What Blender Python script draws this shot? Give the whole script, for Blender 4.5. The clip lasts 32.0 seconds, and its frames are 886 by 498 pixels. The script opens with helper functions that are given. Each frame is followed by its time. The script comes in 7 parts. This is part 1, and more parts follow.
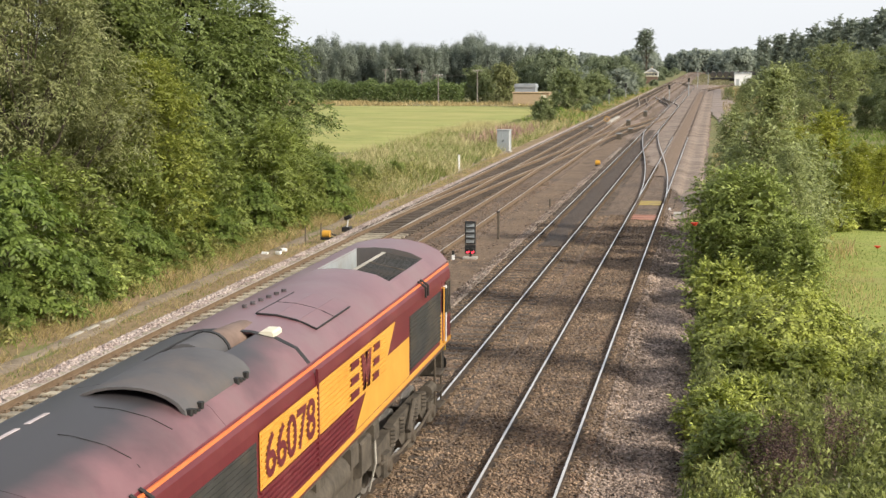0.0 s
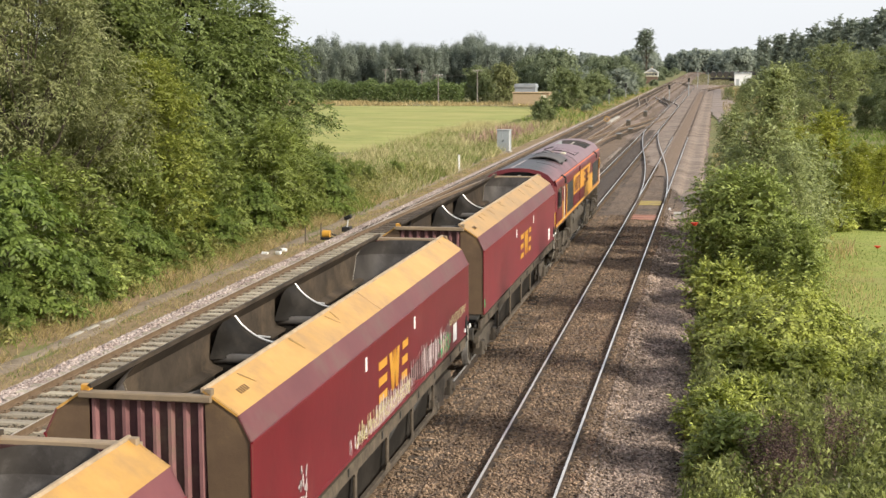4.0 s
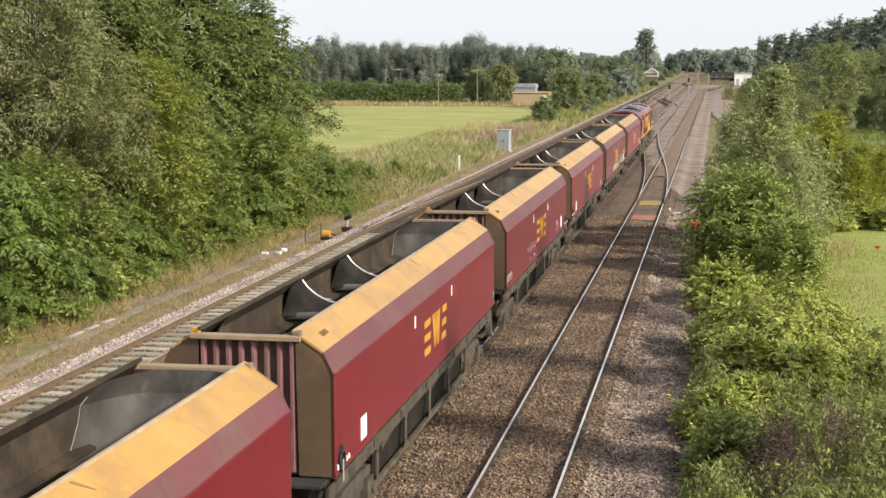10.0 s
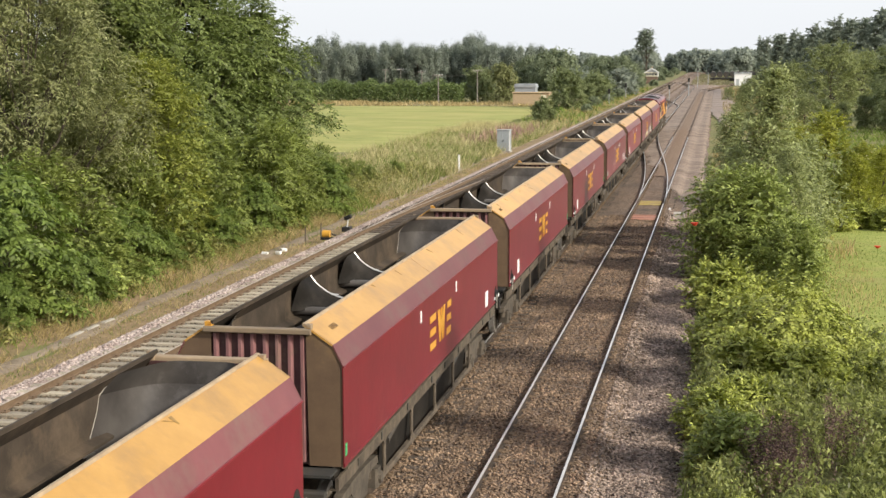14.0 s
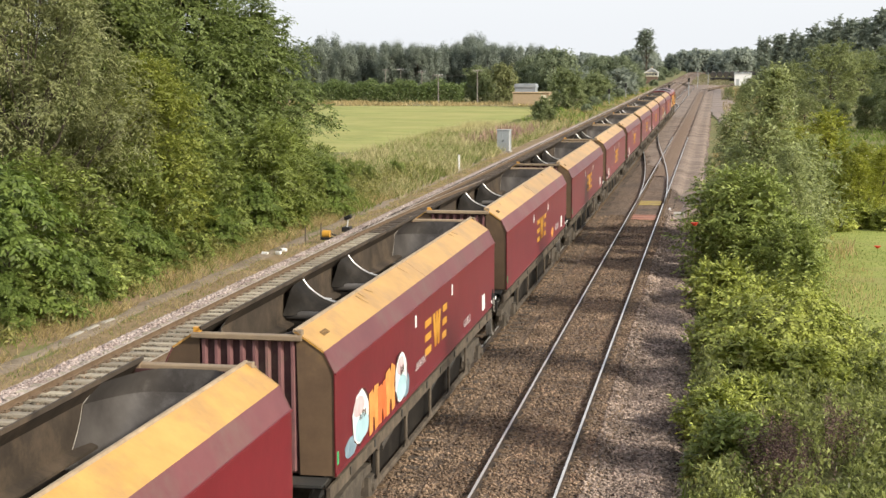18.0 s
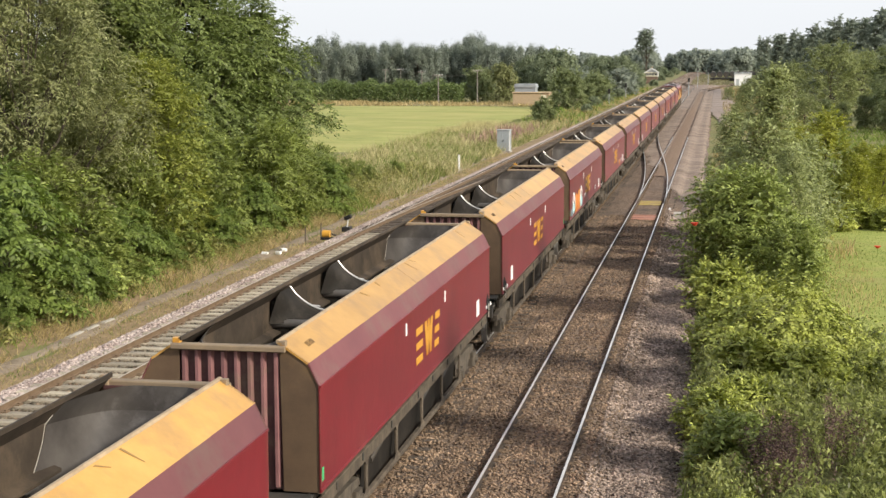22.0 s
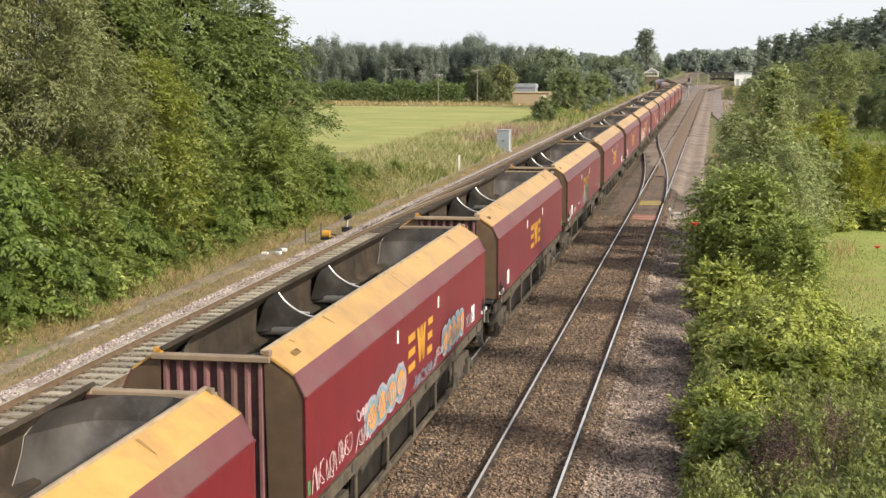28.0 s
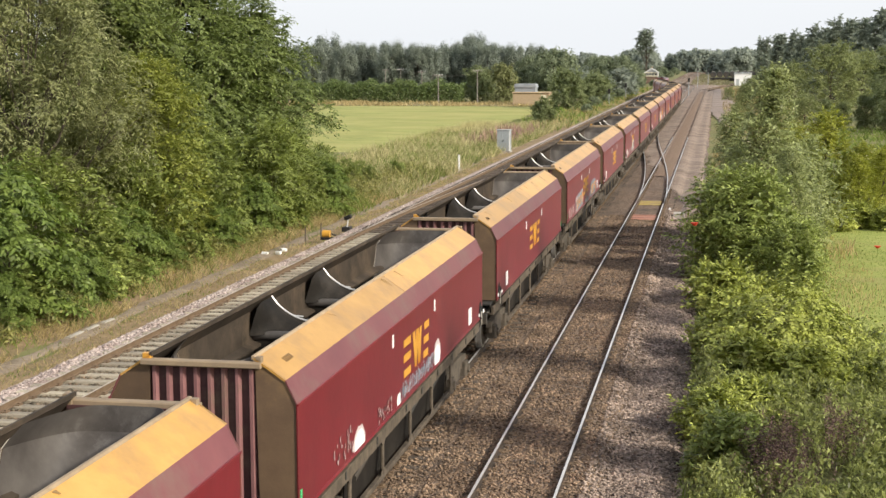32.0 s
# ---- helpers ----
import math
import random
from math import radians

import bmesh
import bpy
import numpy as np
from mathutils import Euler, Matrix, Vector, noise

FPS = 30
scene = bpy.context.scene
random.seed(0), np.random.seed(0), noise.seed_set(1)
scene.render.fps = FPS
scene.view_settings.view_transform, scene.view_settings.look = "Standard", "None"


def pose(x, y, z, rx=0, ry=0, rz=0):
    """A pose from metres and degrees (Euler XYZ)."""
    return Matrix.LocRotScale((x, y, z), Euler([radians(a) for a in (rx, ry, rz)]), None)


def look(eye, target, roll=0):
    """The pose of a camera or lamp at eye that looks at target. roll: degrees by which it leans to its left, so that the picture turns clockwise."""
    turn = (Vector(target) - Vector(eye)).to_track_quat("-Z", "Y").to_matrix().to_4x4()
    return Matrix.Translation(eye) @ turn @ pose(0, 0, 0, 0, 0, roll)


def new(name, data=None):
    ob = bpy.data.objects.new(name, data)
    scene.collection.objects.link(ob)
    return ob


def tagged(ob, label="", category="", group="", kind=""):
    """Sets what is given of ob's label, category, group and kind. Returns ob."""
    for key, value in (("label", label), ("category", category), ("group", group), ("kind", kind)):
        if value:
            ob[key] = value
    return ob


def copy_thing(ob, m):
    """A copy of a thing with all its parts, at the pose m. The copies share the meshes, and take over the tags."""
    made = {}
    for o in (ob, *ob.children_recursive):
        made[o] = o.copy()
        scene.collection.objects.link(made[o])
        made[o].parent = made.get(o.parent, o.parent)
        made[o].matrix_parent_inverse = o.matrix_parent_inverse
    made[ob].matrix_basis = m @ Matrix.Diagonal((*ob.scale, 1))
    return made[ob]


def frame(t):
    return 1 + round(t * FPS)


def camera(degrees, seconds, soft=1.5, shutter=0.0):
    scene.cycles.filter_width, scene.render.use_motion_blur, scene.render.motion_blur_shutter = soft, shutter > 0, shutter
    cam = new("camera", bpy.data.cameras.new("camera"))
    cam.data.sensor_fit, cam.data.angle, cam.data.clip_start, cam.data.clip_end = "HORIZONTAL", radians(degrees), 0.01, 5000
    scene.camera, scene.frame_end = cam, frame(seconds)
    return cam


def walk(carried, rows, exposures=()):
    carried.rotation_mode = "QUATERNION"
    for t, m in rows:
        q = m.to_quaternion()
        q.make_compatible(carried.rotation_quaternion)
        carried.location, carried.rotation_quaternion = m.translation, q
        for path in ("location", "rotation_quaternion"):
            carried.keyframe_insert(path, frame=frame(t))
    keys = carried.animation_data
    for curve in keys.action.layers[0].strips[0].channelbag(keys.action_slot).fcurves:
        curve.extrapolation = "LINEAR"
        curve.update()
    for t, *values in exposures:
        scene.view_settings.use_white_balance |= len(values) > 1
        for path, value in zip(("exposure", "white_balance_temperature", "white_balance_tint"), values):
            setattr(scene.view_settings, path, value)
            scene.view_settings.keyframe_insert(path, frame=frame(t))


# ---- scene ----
cam = camera(33.587, 32.0, soft=1.45)
EYE = Vector((0.0, 0.0, 7.753))
AIM = EYE + 50 * Vector((-0.18083, 0.97518, -0.12778))
walk(cam, [(0.0, look(EYE, AIM, -0.127)), (32.0, look(EYE, AIM, -0.127))], [(0.0, 0.06), (32.0, 0.06)])

# ---- light: hazy late-summer sun from beyond the bushes, thin white overcast ----
SUN_FROM = Vector((0.80, -0.38, 0.50)).normalized()
world = bpy.data.worlds.new("sky")
scene.world = world
world.use_nodes = True
wn, wl = world.node_tree.nodes, world.node_tree.links
wn.clear()
sky = wn.new("ShaderNodeTexSky")
sky.sky_type = "NISHITA"
sky.sun_disc = False
sky.sun_elevation = math.asin(SUN_FROM.z)
sky.sun_rotation = math.atan2(SUN_FROM.x, SUN_FROM.y)
sky.air_density, sky.dust_density, sky.ozone_density = 1.0, 4.0, 1.0
haze = wn.new("ShaderNodeMix")
haze.data_type = "RGBA"
haze.inputs[7].default_value = (7.9, 8.15, 8.5, 1)
where = wn.new("ShaderNodeTexCoord")
split = wn.new("ShaderNodeSeparateXYZ")
rise = wn.new("ShaderNodeMapRange")
rise.inputs[1].default_value, rise.inputs[2].default_value = 0.05, 0.75
rise.inputs[3].default_value, rise.inputs[4].default_value = 0.78, 0.40
wl.new(where.outputs["Generated"], split.inputs[0])
wl.new(split.outputs[2], rise.inputs[0])
wl.new(rise.outputs[0], haze.inputs[0])
wbg = wn.new("ShaderNodeBackground")
wbg.inputs[1].default_value = 0.135
wout = wn.new("ShaderNodeOutputWorld")
wl.new(sky.outputs[0], haze.inputs[6])
wl.new(haze.outputs[2], wbg.inputs[0])
wl.new(wbg.outputs[0], wout.inputs[0])
sun = new("sun", bpy.data.lights.new("sun", "SUN"))
sun.data.energy, sun.data.angle, sun.data.color = 4.5, radians(3.0), (1.0, 0.93, 0.80)
sun.matrix_world = look(SUN_FROM * 60, (0, 0, 0))

# ---- materials ----
MATS = {}


def mat(name, a, b, scale=3.0, rough=0.7, metal=0.0, bump=0.0, bscale=40.0, rand=0.0, island=0.0, stain=None, stain_scale=0.6,
        stain_at=0.55, leafy=0.0, voronoi=False, spec=0.4, stretch=(1, 1, 1), coat=0.0):
    """Two colours mixed by fine noise, an optional stain colour by coarse noise, random shade per object or per island, relief."""
    m = bpy.data.materials.new(name)
    m.use_nodes = True
    n, l = m.node_tree.nodes, m.node_tree.links
    p = n["Principled BSDF"]
    tc = n.new("ShaderNodeTexCoord")
    mp = n.new("ShaderNodeMapping")
    mp.inputs["Scale"].default_value = stretch
    l.new(tc.outputs["Object"], mp.inputs["Vector"])
    if voronoi:
        nz = n.new("ShaderNodeTexVoronoi")
        nz.inputs["Scale"].default_value = scale
        sep = n.new("ShaderNodeSeparateColor")
        l.new(nz.outputs["Color"], sep.inputs[0])
        fac = sep.outputs[0]
    else:
        nz = n.new("ShaderNodeTexNoise")
        nz.inputs["Scale"].default_value = scale
        nz.inputs["Detail"].default_value = 8
        nz.inputs["Roughness"].default_value = 0.65
        r = n.new("ShaderNodeMapRange")
        r.inputs[1].default_value, r.inputs[2].default_value = 0.3, 0.7
        l.new(nz.outputs[0], r.inputs[0])
        fac = r.outputs[0]
    l.new(mp.outputs[0], nz.inputs["Vector"])
    mix = n.new("ShaderNodeMix")
    mix.data_type = "RGBA"
    mix.inputs[6].default_value, mix.inputs[7].default_value = (*a, 1), (*b, 1)
    l.new(fac, mix.inputs[0])
    col = mix.outputs[2]
    if stain:
        n2 = n.new("ShaderNodeTexNoise")
        n2.inputs["Scale"].default_value = stain_scale
        n2.inputs["Detail"].default_value = 10
        n2.inputs["Roughness"].default_value = 0.7
        l.new(mp.outputs[0], n2.inputs["Vector"])
        r2 = n.new("ShaderNodeMapRange")
        r2.inputs[1].default_value, r2.inputs[2].default_value = stain_at - 0.08, stain_at + 0.12
        l.new(n2.outputs[0], r2.inputs[0])
        mx = n.new("ShaderNodeMix")
        mx.data_type = "RGBA"
        mx.inputs[7].default_value = (*stain, 1)
        l.new(r2.outputs[0], mx.inputs[0])
        l.new(col, mx.inputs[6])
        col = mx.outputs[2]
    for amount, node, out in ((rand, "ShaderNodeObjectInfo", "Random"), (island, "ShaderNodeNewGeometry", "Random Per Island")):
        if amount:
            src = n.new(node)
            r3 = n.new("ShaderNodeMapRange")
            r3.inputs[3].default_value, r3.inputs[4].default_value = 1 - amount, 1 + amount
            l.new(src.outputs[out], r3.inputs[0])
            hv = n.new("ShaderNodeHueSaturation")
            l.new(r3.outputs[0], hv.inputs["Value"])
            l.new(col, hv.inputs["Color"])
            col = hv.outputs[0]
    l.new(col, p.inputs["Base Color"])
    p.inputs["Roughness"].default_value, p.inputs["Metallic"].default_value = rough, metal
    p.inputs["Specular IOR Level"].default_value = spec
    p.inputs["Coat Weight"].default_value, p.inputs["Coat Roughness"].default_value = coat, 0.32
    if bump:
        nb = n.new("ShaderNodeTexVoronoi" if voronoi else "ShaderNodeTexNoise")
        nb.inputs["Scale"].default_value = bscale
        l.new(mp.outputs[0], nb.inputs["Vector"])
        bp = n.new("ShaderNodeBump")
        bp.inputs["Strength"].default_value, bp.inputs["Distance"].default_value = bump, 0.05
        l.new(nb.outputs[0], bp.inputs["Height"])
        l.new(bp.outputs[0], p.inputs["Normal"])
    if leafy:
        tr = n.new("ShaderNodeBsdfTranslucent")
        hs = n.new("ShaderNodeHueSaturation")
        hs.inputs["Value"].default_value = 1.5
        hs.inputs["Saturation"].default_value = 1.1
        l.new(col, hs.inputs["Color"])
        l.new(hs.outputs[0], tr.inputs["Color"])
        ms = n.new("ShaderNodeMixShader")
        ms.inputs[0].default_value = leafy
        l.new(p.outputs[0], ms.inputs[1])
        l.new(tr.outputs[0], ms.inputs[2])
        l.new(ms.outputs[0], n["Material Output"].inputs["Surface"])
    MATS[name] = m
    return m


def leaf(name, a, b, island=0.35, spec=0.4, rough=0.5, thin=0.33):
    return mat(name, a, b, scale=1.1, rough=rough, island=island, leafy=thin, spec=spec)


GRASS = mat("meadow_grass", (0.11, 0.13, 0.04), (0.22, 0.20, 0.08), 1.2, 0.95, bump=0.6, bscale=18, stain=(0.24, 0.19, 0.08), stain_scale=0.12, stain_at=0.56)
FIELD = mat("mown_field", (0.21, 0.238, 0.056), (0.355, 0.355, 0.105), 0.35, 0.95, bump=0.3, bscale=12, stain=(0.385, 0.345, 0.115), stain_scale=0.11, stain_at=0.52, stretch=(0.55, 1.0, 1))
LAWN = mat("lawn_grass", (0.22, 0.27, 0.05), (0.36, 0.37, 0.10), 1.4, 0.95, bump=0.4, bscale=25, stain=(0.28, 0.24, 0.09), stain_scale=0.35, stain_at=0.6)
BALLAST = mat("brown_ballast", (0.073, 0.049, 0.034), (0.305, 0.218, 0.153), 16, 0.9, bump=1.0, bscale=17, stain=(0.10, 0.075, 0.058), stain_scale=0.35, stain_at=0.56, voronoi=True)
PALE = mat("pale_pink_ballast", (0.30, 0.22, 0.19), (0.66, 0.55, 0.49), 15, 0.9, bump=1.0, bscale=15, voronoi=True)
CESS = mat("grey_cess_ballast", (0.095, 0.070, 0.057), (0.33, 0.255, 0.207), 18, 0.9, bump=0.9, bscale=18, stain=(0.14, 0.11, 0.10), stain_scale=0.5, stain_at=0.56, voronoi=True)
DIRT = mat("trodden_dirt", (0.125, 0.084, 0.055), (0.255, 0.178, 0.118), 9, 0.95, bump=0.8, bscale=22, stain=(0.10, 0.072, 0.05), stain_scale=0.5)
PATH = mat("pale_worn_path", (0.20, 0.155, 0.11), (0.35, 0.28, 0.20), 5, 0.95, bump=0.6, bscale=30, stain=(0.15, 0.115, 0.075), stain_scale=0.6)
RIDGE = mat("tan_ballast_ridge", (0.17, 0.132, 0.10), (0.44, 0.36, 0.29), 15, 0.9, bump=1.0, bscale=15, voronoi=True)
STONE = mat("brown_stones", (0.075, 0.049, 0.033), (0.355, 0.250, 0.166), 0.8, 0.9, island=0.6, bump=0.3, stain=(0.225, 0.142, 0.098), stain_scale=0.45, stain_at=0.62)
STONE_PALE = mat("pale_stones", (0.32, 0.24, 0.21), (0.62, 0.53, 0.48), 0.8, 0.9, island=0.35, bump=0.3)
STONE_MIX = mat("mixed_grey_stones", (0.060, 0.050, 0.034), (0.26, 0.215, 0.155), 0.8, 0.9, island=0.6, bump=0.3)
STONE_GREY = mat("grey_stones", (0.105, 0.077, 0.062), (0.43, 0.335, 0.272), 0.8, 0.9, island=0.55, bump=0.3)
WOOD = mat("weathered_sleeper_wood", (0.30, 0.255, 0.19), (0.56, 0.50, 0.39), 3, 0.9, bump=0.5, bscale=30, rand=0.25, stretch=(0.5, 6, 2), stain=(0.14, 0.11, 0.08), stain_scale=1.5, stain_at=0.6)
DARKWOOD = mat("oily_sleeper_wood", (0.055, 0.042, 0.033), (0.15, 0.115, 0.085), 3, 0.85, bump=0.5, bscale=30, rand=0.3, stretch=(0.5, 6, 2))
RAIL_RUST = mat("rusty_rail_web", (0.12, 0.078, 0.046), (0.215, 0.150, 0.095), 6, 0.85, bump=0.2)
# web colour is darkened for the shade along the rails' left sides
RAIL_DARK = mat("shade_toned_rail_web", (0.032, 0.023, 0.017), (0.075, 0.054, 0.038), 6, 0.85, bump=0.2)
RAIL_TOP = mat("polished_rail_head", (0.60, 0.575, 0.545), (0.74, 0.715, 0.68), 2, 0.36, metal=0.45, stretch=(8, 0.4, 1))
RAIL_DULL = mat("dull_rail_head", (0.43, 0.36, 0.29), (0.60, 0.53, 0.44), 2, 0.5, metal=0.3, stretch=(8, 0.4, 1))
BARK = mat("grey_brown_bark", (0.07, 0.055, 0.04), (0.16, 0.13, 0.10), 8, 0.95, bump=0.6, stretch=(3, 3, 0.6))
L_DARK = leaf("deep_green_leaves", (0.082, 0.110, 0.029), (0.212, 0.250, 0.072))
L_MID = leaf("mid_green_leaves", (0.115, 0.148, 0.034), (0.290, 0.332, 0.088))
L_COOL = leaf("cool_deep_green_leaves", (0.086, 0.118, 0.033), (0.232, 0.278, 0.088))
L_BRIGHT = leaf("fresh_green_leaves", (0.132, 0.172, 0.040), (0.365, 0.415, 0.116), thin=0.2)
L_OLIVE = leaf("olive_grey_leaves", (0.150, 0.162, 0.064), (0.325, 0.338, 0.155))
L_SILVER = leaf("silvery_green_leaves", (0.168, 0.200, 0.076), (0.41, 0.44, 0.195), thin=0.25, spec=0.5)
L_YELLOW = leaf("yellow_green_leaves", (0.19, 0.215, 0.03), (0.37, 0.38, 0.07))
L_LIME = leaf("lime_green_leaves", (0.185, 0.222, 0.038), (0.475, 0.50, 0.118), thin=0.14)
# far leaf colours are lightened and greyed to stand in for haze
L_FAR = leaf("haze_greyed_leaves", (0.22, 0.25, 0.21), (0.34, 0.37, 0.31), island=0.06, spec=0.05, rough=0.9)
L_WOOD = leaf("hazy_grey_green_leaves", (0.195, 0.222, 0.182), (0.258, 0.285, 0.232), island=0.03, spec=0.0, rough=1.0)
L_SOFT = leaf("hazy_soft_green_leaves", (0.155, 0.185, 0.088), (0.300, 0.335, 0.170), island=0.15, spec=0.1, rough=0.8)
L_FARDARK = leaf("haze_lightened_dark_leaves", (0.18, 0.21, 0.165), (0.285, 0.315, 0.25), island=0.06, spec=0.05, rough=0.9)
STRAW = mat("dry_straw_grass", (0.30, 0.235, 0.105), (0.49, 0.395, 0.20), 0.7, 0.9, island=0.4, leafy=0.3)
PALE_STRAW = mat("pale_seeding_grass", (0.30, 0.265, 0.125), (0.53, 0.475, 0.255), 0.7, 0.9, island=0.4, leafy=0.3)
BLADE = mat("green_grass_blades", (0.09, 0.15, 0.025), (0.21, 0.25, 0.06), 0.5, 0.9, island=0.4, leafy=0.3)
SEED = mat("purple_brown_seed_heads", (0.085, 0.052, 0.043), (0.19, 0.125, 0.10), 1.5, 0.95, island=0.4)
PINKWEED = mat("pink_willowherb", (0.28, 0.16, 0.15), (0.40, 0.25, 0.20), 1.5, 0.95, island=0.3)
MAROON = mat("maroon_wagon_paint", (0.138, 0.0075, 0.014), (0.192, 0.013, 0.021), 1.2, 0.5, bump=0.04, bscale=6, rand=0.14, stain=(0.215, 0.038, 0.038), stain_scale=0.5, stain_at=0.66, spec=0.25, coat=0.3)
# shoulder maroon is greyed to imitate sky reflected on the slope
SHOULDER = mat("weathered_sky_tinted_shoulder", (0.122, 0.029, 0.034), (0.172, 0.051, 0.053), 1.0, 0.6, rand=0.15, stain=(0.15, 0.085, 0.068), stain_scale=0.7, stain_at=0.57, coat=0.3)
# end ribs get a sunlit tone, the panel between them a shaded one
RIBRED = mat("dusty_shaded_maroon_panel", (0.062, 0.027, 0.028), (0.100, 0.046, 0.044), 2.5, 0.75, rand=0.15, stain=(0.13, 0.09, 0.065), stain_scale=1.5, stain_at=0.6)
RIB = mat("sunlit_tone_maroon_rib", (0.17, 0.075, 0.078), (0.25, 0.125, 0.12), 2.5, 0.65, rand=0.15, stain=(0.16, 0.11, 0.08), stain_scale=1.5, stain_at=0.62)
YELLOW = mat("faded_yellow_panel", (0.44, 0.238, 0.050), (0.58, 0.325, 0.082), 1.3, 0.65, rand=0.14, stain=(0.33, 0.19, 0.066), stain_scale=0.75, stain_at=0.565, spec=0.25, bump=0.05, bscale=5, coat=0.6)
YRIM = mat("pale_worn_rim", (0.25, 0.18, 0.11), (0.44, 0.33, 0.21), 3.0, 0.6, rand=0.15)
YRAIL = mat("dirty_yellow_rail", (0.20, 0.15, 0.105), (0.33, 0.245, 0.15), 2.0, 0.7, rand=0.2)
LETTER = mat("golden_yellow_lettering", (0.58, 0.28, 0.03), (0.68, 0.35, 0.05), 2.0, 0.5, coat=0.4)
BROWN = mat("brown_dirty_end_plate", (0.092, 0.057, 0.034), (0.148, 0.096, 0.055), 1.5, 0.75, rand=0.2, stain=(0.20, 0.125, 0.055), stain_scale=0.8, stain_at=0.6, bump=0.05)
HOPPER_BLACK = mat("coal_and_shade_black", (0.011, 0.0095, 0.008), (0.026, 0.022, 0.018), 1.5, 0.7, rand=0.2, spec=0.15, stain=(0.045, 0.038, 0.031), stain_scale=1.2, stain_at=0.58)
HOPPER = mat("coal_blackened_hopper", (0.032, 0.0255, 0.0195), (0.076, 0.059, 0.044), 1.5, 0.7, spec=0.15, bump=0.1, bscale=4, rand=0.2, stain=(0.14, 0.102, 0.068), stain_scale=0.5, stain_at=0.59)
HOPPER_GREY = mat("scuffed_steel_slope", (0.085, 0.078, 0.073), (0.18, 0.167, 0.155), 0.9, 0.5, rand=0.2, stain=(0.20, 0.18, 0.16), stain_scale=0.7, stain_at=0.58, metal=0.2)
SLOPE = mat("coal_stained_slope", (0.036, 0.031, 0.028), (0.105, 0.094, 0.085), 1.1, 0.45, rand=0.25, stain=(0.19, 0.175, 0.165), stain_scale=0.6, stain_at=0.60, spec=0.4)
WORN = mat("bright_worn_steel", (0.62, 0.61, 0.59), (0.80, 0.79, 0.77), 5, 0.4, metal=0.4)
FRAME = mat("grimy_underframe", (0.048, 0.037, 0.027), (0.138, 0.108, 0.077), 3, 0.8, bump=0.2, bscale=12, rand=0.15)
BOGIE = mat("brake_dust_grey", (0.046, 0.038, 0.029), (0.125, 0.102, 0.077), 4, 0.85, bump=0.2, bscale=15)
# grazing sheen pales far wagon sides, standing in for haze as well as dust
for dusty, amount in ((MAROON, 0.45), (SHOULDER, 0.30), (YELLOW, 0.25)):
    film_ = dusty.node_tree.nodes["Principled BSDF"].inputs
    film_["Sheen Weight"].default_value, film_["Sheen Roughness"].default_value, film_["Sheen Tint"].default_value = amount, 0.22, (0.85, 0.72, 0.66, 1)
BLACK = mat("dull_black", (0.012, 0.012, 0.012), (0.03, 0.028, 0.026), 3, 0.6)
WHITE = mat("white_paint", (0.78, 0.78, 0.76), (0.86, 0.86, 0.85), 4, 0.5)
TREAD = mat("steel_tyre", (0.30, 0.28, 0.26), (0.45, 0.43, 0.40), 4, 0.4, metal=0.6)
LOCO_RED = mat("loco_maroon_paint", (0.115, 0.016, 0.023), (0.162, 0.028, 0.034), 0.9, 0.42, stain=(0.20, 0.05, 0.05), stain_scale=0.5, stain_at=0.6, spec=0.5)
# roof maroon holds a pale grey tint for the sky's reflection
LOCO_ROOF = mat("loco_dusty_sky_greyed_roof", (0.160, 0.069, 0.078), (0.225, 0.112, 0.120), 0.9, 0.5, stain=(0.20, 0.12, 0.12), stain_scale=0.6, stain_at=0.55, coat=0.4)
ROOF_SOOT = mat("loco_sooty_roof", (0.045, 0.040, 0.041), (0.095, 0.080, 0.082), 0.8, 0.65, stain=(0.13, 0.10, 0.10), stain_scale=0.5, stain_at=0.6)
ROOF_GREY = mat("exhaust_hump_grey", (0.066, 0.063, 0.064), (0.118, 0.110, 0.110), 1.0, 0.6, stain=(0.13, 0.105, 0.092), stain_scale=0.7)
EXHAUST = mat("burnt_exhaust", (0.13, 0.085, 0.065), (0.26, 0.18, 0.14), 2, 0.7)
GOLD = mat("loco_gold_band", (0.60, 0.29, 0.045), (0.70, 0.37, 0.07), 1.5, 0.45)
ORANGE = mat("orange_lining", (0.66, 0.15, 0.045), (0.74, 0.20, 0.06), 3, 0.45)
WARN = mat("warning_yellow", (0.72, 0.46, 0.02), (0.80, 0.54, 0.04), 1.5, 0.45)
GRILLE = mat("dark_grille", (0.024, 0.024, 0.022), (0.052, 0.050, 0.046), 2, 0.7, stain=(0.075, 0.06, 0.045), stain_scale=0.8)
GLASS = mat("dark_cab_glass", (0.02, 0.025, 0.025), (0.03, 0.035, 0.035), 2, 0.08, spec=0.8)
CREAM = mat("cream_box", (0.66, 0.60, 0.46), (0.75, 0.70, 0.56), 3, 0.6)
GREYBOX = mat("galvanised_cabinet", (0.36, 0.39, 0.41), (0.46, 0.49, 0.50), 1.5, 0.5, metal=0.2, stain=(0.33, 0.31, 0.28), stain_scale=0.9)
CONCRETE = mat("pale_concrete", (0.38, 0.35, 0.30), (0.54, 0.50, 0.44), 2, 0.9, bump=0.3, stain=(0.28, 0.25, 0.2), stain_scale=1.0)
TIMBER = mat("grey_pole_timber", (0.16, 0.14, 0.12), (0.26, 0.235, 0.21), 3, 0.9)
BRICK = mat("tan_brickwork", (0.36, 0.265, 0.165), (0.46, 0.35, 0.225), 4, 0.9)
